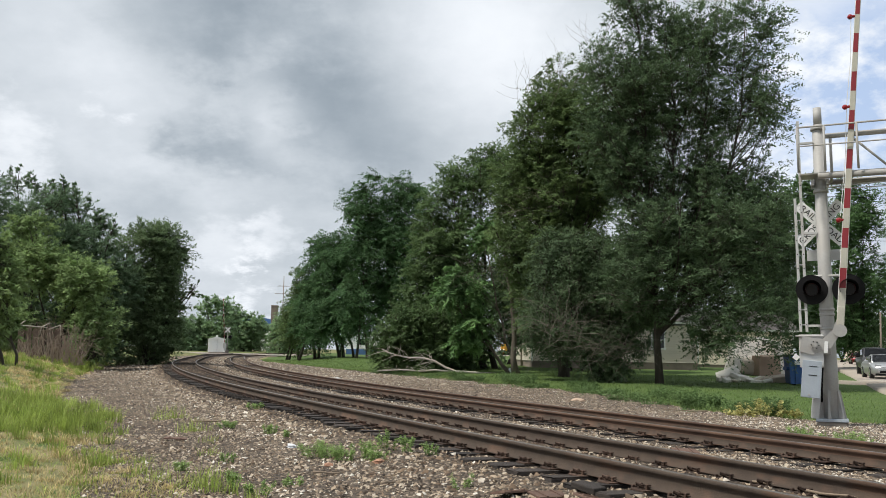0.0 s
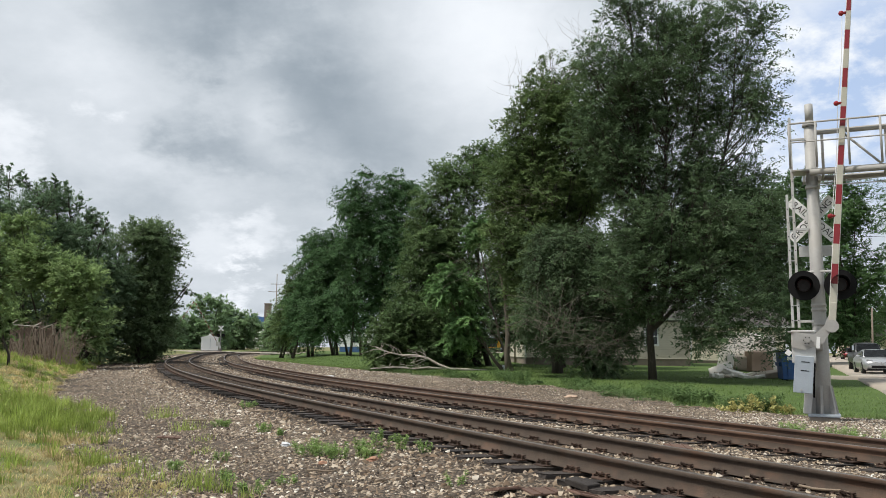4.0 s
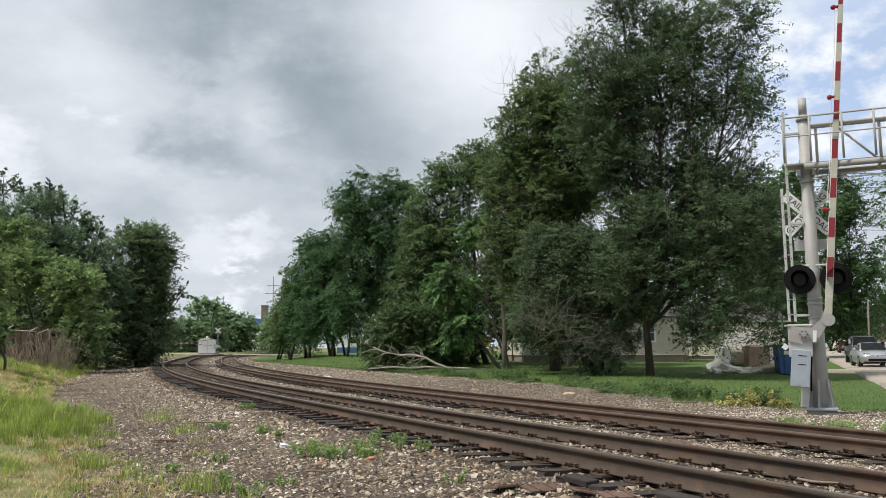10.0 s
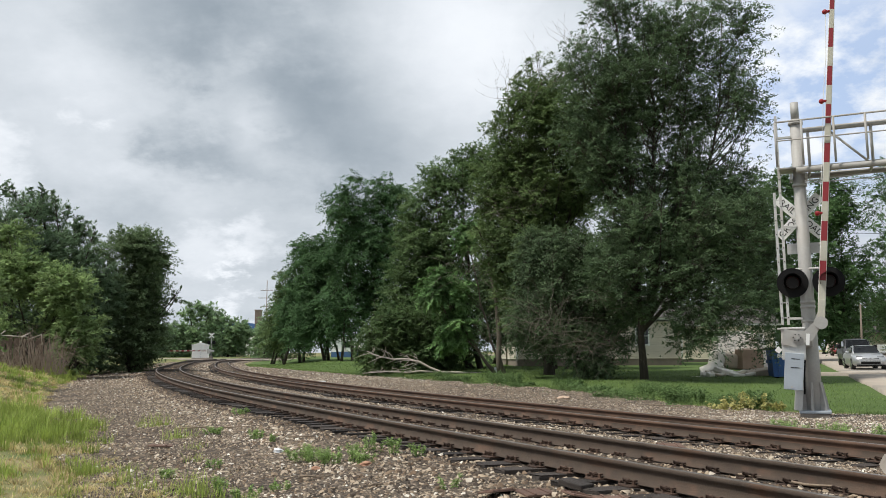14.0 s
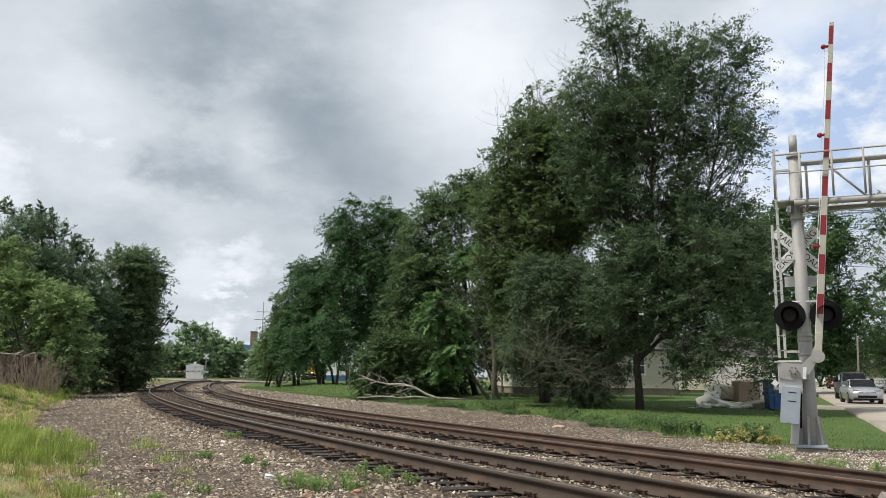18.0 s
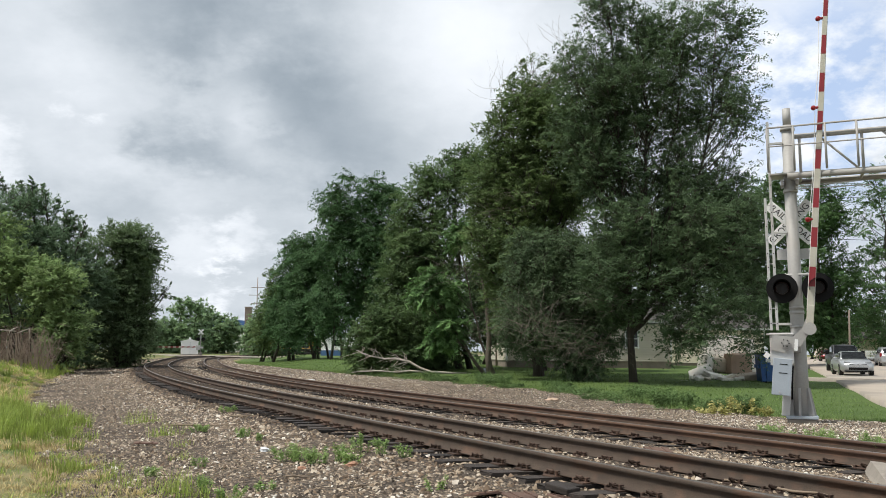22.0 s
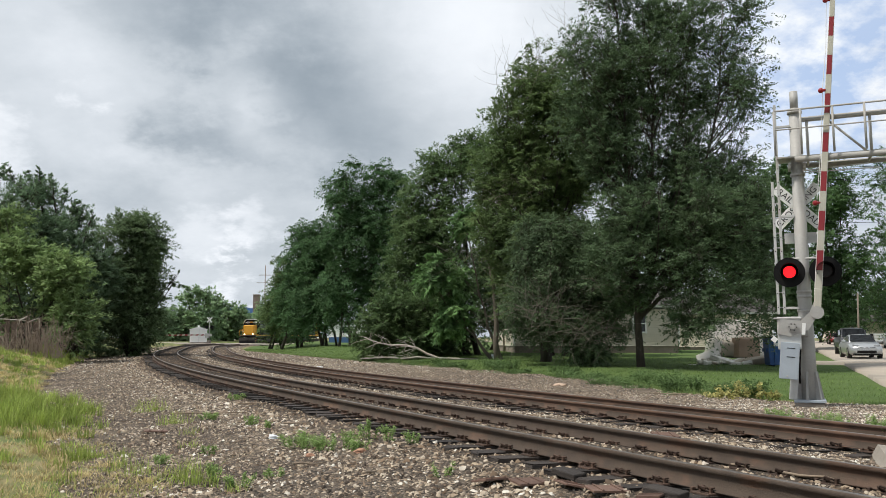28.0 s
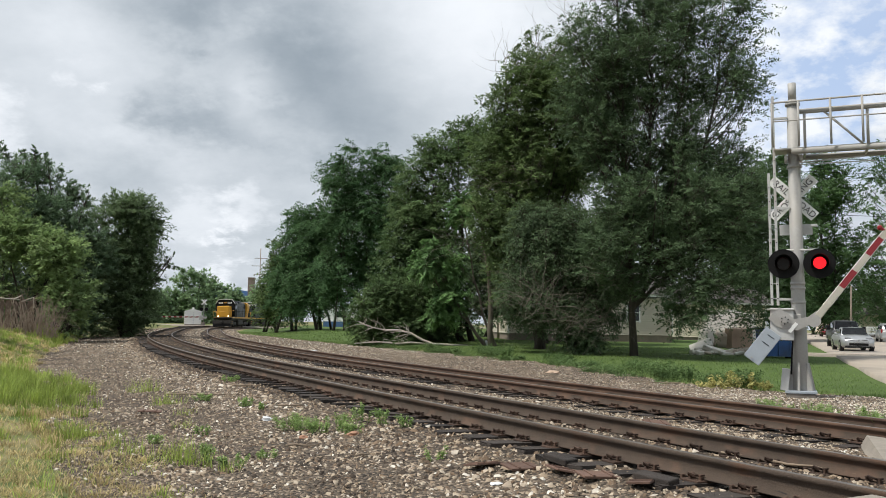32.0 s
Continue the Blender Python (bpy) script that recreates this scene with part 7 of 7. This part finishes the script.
def fallen_branch():
    """A bleached branch lying along the gravel's edge with its twigs in the air."""
    top = thing("fallen_branch", pose(-0.1, 46.4, 0.16, 0, 0, 0), "bleached bare branch fallen beside the track", "branch")
    part("limb", tube(B(), [(3.1, 0, 0.08), (1.9, -0.1, 0.12), (0.9, -0.05, 0.16), (0.3, 0.05, 0.38), (-0.3, 0, 0.72), (-1.0, 0.05, 0.88), (-1.7, 0.1, 0.86), (-2.4, 0.1, 1.0), (-3.2, 0.2, 1.3)], [0.045, 0.06, 0.068, 0.068, 0.062, 0.055, 0.045, 0.032, 0.015], 7), M_DEADWOOD, top)
    part("limb", tube(B(), [(0.7, 0, 0.14), (-0.3, -0.2, 0.22), (-1.0, -0.35, 0.14), (-2.0, -0.35, 0.22), (-3.4, -0.4, 0.12)], [0.055, 0.05, 0.042, 0.032, 0.015], 7), M_DEADWOOD, top)
    rng = random.Random(4)
    for k in range(46):
        x = -3.1 + rng.random() * 2.9
        hi = k % 3 > 0
        p = Vector((x, rng.uniform(-0.1, 0.1) if hi else -0.35, float(np.interp(x, (-3.2, -2.4, -1.7, -1.0, -0.3), (1.25, 1.0, 0.86, 0.88, 0.72))) - 0.02 if hi else 0.16))
        q = p + Vector((rng.uniform(-1.0, 0.2), rng.uniform(-0.3, 0.3), rng.uniform(-0.45, 0.7) if hi else rng.uniform(-0.05, 0.4)))
        part("twig", tube(B(), [p, p.lerp(q, 0.5) + Vector((0.1, 0, 0.06)), q], [0.018, 0.012, 0.005], 5, False), M_DEADWOOD, top)


fallen_branch()


def vine_heap():
    """Dead vines over an old board fence on the bank."""
    fe = thing("board_fence", pose(-22.0, 46.0, gz(-22.0, 46.0) - 0.15, 0, 0, 14) @ Matrix.Scale(1.5, 4), "dark rotten board fence with bent pipes on top", "fence")
    for k in range(6):
        part("board", box(B(), (-0.62 + 0.24 * k, 0.012 * (k % 3), 0.55), (0.20, 0.03, 1.1 + 0.12 * ((k * 5) % 3)), 0.006), M_BOARD, fe)
    part("rail", box(B(), (0, 0.05, 1.0), (1.5, 0.06, 0.10), 0.006), M_BOARD, fe)
    for x in (-0.68, 0.02, 0.66):
        part("post", box(B(), (x, 0.09, 0.62), (0.09, 0.09, 1.24), 0.008), M_BOARD, fe)
    for pts in (((-0.72, -0.06, 1.25), (0.1, -0.06, 1.20), (0.25, -0.06, 1.18)), ((-0.72, -0.06, 1.25), (-0.5, -0.06, 1.42)), ((0.0, -0.06, 0.9), (0.05, -0.06, 1.2), (0.3, -0.06, 1.34)), ((0.3, -0.06, 1.12), (0.68, -0.06, 1.28), (0.72, -0.06, 0.9))):
        part("pipe", tube(B(), pts, 0.022, 6), M_DEADWOOD, fe, "bent pale pipe")
    vi = thing("dead_vine", pose(-20.0, 44.0, gz(-20.0, 44.0)) @ Matrix.Scale(1.55, 4), "heap of dead reddish brown vines", "vine")
    rng = random.Random(9)
    for k in range(150):
        x, y = rng.uniform(-1.2, 0.8), rng.uniform(-0.5, 0.5)
        h = rng.uniform(0.6, 1.75) * (1 - 0.4 * abs(x))
        p = Vector((x, y, -0.05))
        q = p + Vector((rng.uniform(-0.45, 0.45), rng.uniform(-0.3, 0.3), h))
        e = q + Vector((rng.uniform(-0.6, 0.6), rng.uniform(-0.2, 0.2), rng.uniform(-0.6, 0.1)))
        part("stem", tube(B(), [p, p.lerp(q, 0.6) + Vector((rng.uniform(-0.12, 0.12), 0, 0)), q, e], [0.010, 0.008, 0.006, 0.003], 4, False), M_VINE, vi)


M_VINE = material("dead_vine_bark", (0.36, 0.285, 0.225), (0.22, 0.165, 0.13), 0.9, scale=5, fine=50, bump=0.4)
vine_heap()


# ---- litter and loose iron on the ballast ----
M_LITTER = material("crumpled_paper", (0.72, 0.73, 0.74), (0.6, 0.62, 0.64), 0.8, scale=9, fine=60, bump=0.3)
M_ORANGE = material("orange_rag", (0.46, 0.26, 0.17), (0.35, 0.19, 0.12), 0.9, scale=9, fine=60, bump=0.3)
M_CAST = material("rusty_iron", (0.19, 0.115, 0.085), (0.13, 0.08, 0.062), 0.85, 0.1, scale=8, fine=70, bump=0.5, random=0.3)


def crumple(name, x, y, z, size, mat, label, seed, flat=0.5):
    rng = random.Random(seed)
    bm = B()
    bmesh.ops.create_icosphere(bm, subdivisions=2, radius=size)
    for v in bm.verts:
        v.co *= rng.uniform(0.6, 1.2)
        v.co.z *= flat
    ob = part(name, bm, mat)
    ob.matrix_basis = pose(x, y, z + size * flat * 0.4, 0, 0, rng.uniform(0, 360))
    return tagged(ob, label, name.replace("_", " "))


crumple("paper_scrap", -2.05, 11.75, bed_at(-2.05, 11.75), 0.075, M_LITTER, "crumpled white paper scrap on the ballast", 1)
crumple("paper_scrap", -4.75, 38.6, bed_at(-4.75, 38.6), 0.16, M_LITTER, "white plastic bag lying beside the far rail", 2)
crumple("paper_scrap", -8.3, 30.2, bed_at(-8.3, 30.2), 0.10, M_LITTER, "small white wrapper by the near rail", 3)
crumple("paper_scrap", 0.72, 7.2, bed_at(0.72, 7.2), 0.06, M_LITTER, "flat white paper scrap on the stones", 4, 0.25)
crumple("rag", -0.72, 10.05, bed_at(-0.72, 10.05), 0.07, M_ORANGE, "small orange rag among the weeds", 5)
crumple("rag", -1.3, 10.0, bed_at(-1.3, 10.0), 0.06, M_ORANGE, "small orange rag among the weeds", 6)
crumple("rag", 4.05, 24.9, bed_at(4.05, 24.9), 0.22, M_CARTON, "tan scrap on the gravel shoulder", 7, 0.35)
crumple("plastic_jug", 3.9, 47.0, gz(3.9, 47.0), 0.20, M_LITTER, "white plastic jug under the trees", 8, 1.1)


def loose_iron(x, y, turn, tilt, kind):
    z = bed_at(x, y)
    if kind == 0:
        bm = box(B(), (0, 0, 0), (0.34, 0.19, 0.02), 0.004)
        box(bm, (0.085, 0, 0.014), (0.02, 0.19, 0.012))
        box(bm, (-0.085, 0, 0.014), (0.02, 0.19, 0.012))
        ob = part("tie_plate", bm, M_CAST)
        tagged(ob, "loose rusty tie plate lying on the stones", "tie plate", "loose tie plates")
    else:
        ob = part("tie_stub", box(B(), (0, 0, 0), (0.34, 0.15, 0.06), 0.012), M_TIE)
        tagged(ob, "broken end of an old timber tie", "timber", "old timber stubs")
    ob.matrix_basis = pose(x, y, z + (0.035 if kind == 0 else 0.05), tilt, 3, turn)


for x, y, turn, tilt, kind in ((0.98, 7.65, 30, 8, 0), (0.66, 7.9, 40, -10, 0), (1.55, 7.05, 15, 5, 0), (1.85, 6.75, 60, -6, 0), (1.3, 7.4, 100, 12, 0), (3.2, 11.1, 10, 14, 0), (3.05, 10.6, 75, 5, 0),
                               (1.35, 7.75, -62, 3, 1), (1.95, 6.75, -50, 4, 1), (2.75, 6.3, -75, 0, 1), (-4.0, 12.9, 10, 0, 0), (3.9, 8.6, 20, 4, 0)):
    loose_iron(x, y, turn, tilt, kind)


M_STICK = material("weathered_stick", (0.30, 0.235, 0.17), (0.19, 0.145, 0.105), 0.9, scale=6, fine=60, bump=0.4)


def stick(x, y, turn, length, seed):
    rng = random.Random(seed)
    pts = [(-length / 2 + length * k / 4, rng.uniform(-0.04, 0.04) * length, 0.02 + rng.uniform(0, 0.03)) for k in range(5)]
    ob = part("stick", tube(B(), pts, [0.013, 0.014, 0.012, 0.010, 0.006], 6), M_STICK)
    ob.matrix_basis = pose(x, y, bed_at(x, y), 0, 0, turn)
    tagged(ob, "dry brown stick lying on the gravel", "stick", "sticks on the gravel")


for i, (x, y, turn, length) in enumerate(((-3.7, 15.2, 8, 1.5), (-3.3, 16.4, -20, 0.7), (-1.9, 12.9, 5, 0.4), (-1.2, 9.3, 15, 0.35), (3.55, 7.7, -50, 0.5), (3.25, 8.4, -40, 0.35), (4.0, 7.2, -30, 0.4), (6.0, 21.2, 160, 1.3), (-4.6, 19.2, 30, 0.6), (-0.5, 8.6, 60, 0.3))):
    stick(x, y, turn, length, 600 + i)


# ---- movement ----
def train_pose(s, back):
    """The pose of an engine whose front stands at length s on the far track, back metres behind that."""
    a = Vector((*(float(v) for v in on_line(s + back + 4.2, 4.98)[:2]), 0))
    b = Vector((*(float(v) for v in on_line(s + back + 16.4, 4.98)[:2]), 0))
    d = (a - b).normalized()
    p = a + d * 4.2
    return pose(p.x, p.y, 0.258, 0, 1.8, math.degrees(math.atan2(-d.x, d.y)))


TRAIN = ((0, 266), (5, 245), (10, 224.5), (15, 204.5), (20, 184.5), (23, 172.4), (25, 164.8), (26, 161.6), (27.5, 157.2), (28, 155.4), (29, 150.9), (30, 146.2), (31, 141.2), (32, 136.0))
GATE = ((0, 5), (28.8, 5), (29.1, 6), (29.3, 9), (29.5, 14), (29.7, 17.5), (29.9, 20), (30.1, 23), (30.3, 25.5), (30.5, 28.4), (31, 31.5), (31.5, 34.5), (32, 37))
LIT_L = ((24.75, 25.28), (25.9, 26.5), (27.0, 27.4), (27.88, 28.2), (29.08, 29.62), (30.05, 30.68), (31.15, 31.72))
LIT_R = ((25.33, 25.9), (26.5, 27.0), (27.42, 27.86), (28.47, 29.05), (29.63, 29.8), (30.7, 31.26), (31.76, 32.0))


def flips(spans):
    """Rows that turn a lens from its dark to its lit face and back at each flash."""
    rows, turn = [(0, 0)], 0
    for a, b in spans:
        for t in (a, b):
            if t >= 32:
                continue
            rows.append((t - 1 / 30, turn))
            rows += [(t, turn + 60), (t + 1 / 30, turn + 120), (t + 2 / 30, turn + 180)]
            turn += 180
    rows.append((32, turn))
    clean = []
    for t, v in rows:
        if not clean or frame(t) > frame(clean[-1][0]):
            clean.append((t, v))
    return clean


def motions():
    walk(LOCO, [(t, train_pose(s, 0)) for t, s in TRAIN])
    walk(LOCO_2, [(t, train_pose(s, 20.3)) for t, s in TRAIN])
    walk(GATE_ARM, [(t, pose(*GATE_PIVOT, 0, a + 0.5, 0)) for t, a in GATE])
    for lens, spans in ((LENS_L, LIT_L), (LENS_R, LIT_R)):
        walk(lens, [(t, pose(0, -0.12, 0, 0, 0, v)) for t, v in flips(spans)])
    walk(FAR_ARM, [(t, pose(-0.42, -0.35, 1.3, 0, a, 0)) for t, a in ((0, -4), (2.0, -8), (3.5, -25), (5.5, -45), (6.5, -60), (8, -75), (10, -84), (12, -90), (32, -90))])
    walk(FAR_ARM_2, [(t, pose(0.42, -0.35, 1.3, 0, a, 0)) for t, a in ((0, 8), (2.0, 12), (3.5, 28), (5.5, 42), (6.5, 55), (8, 68), (10, 82), (12, 89), (32, 89))])


motions()
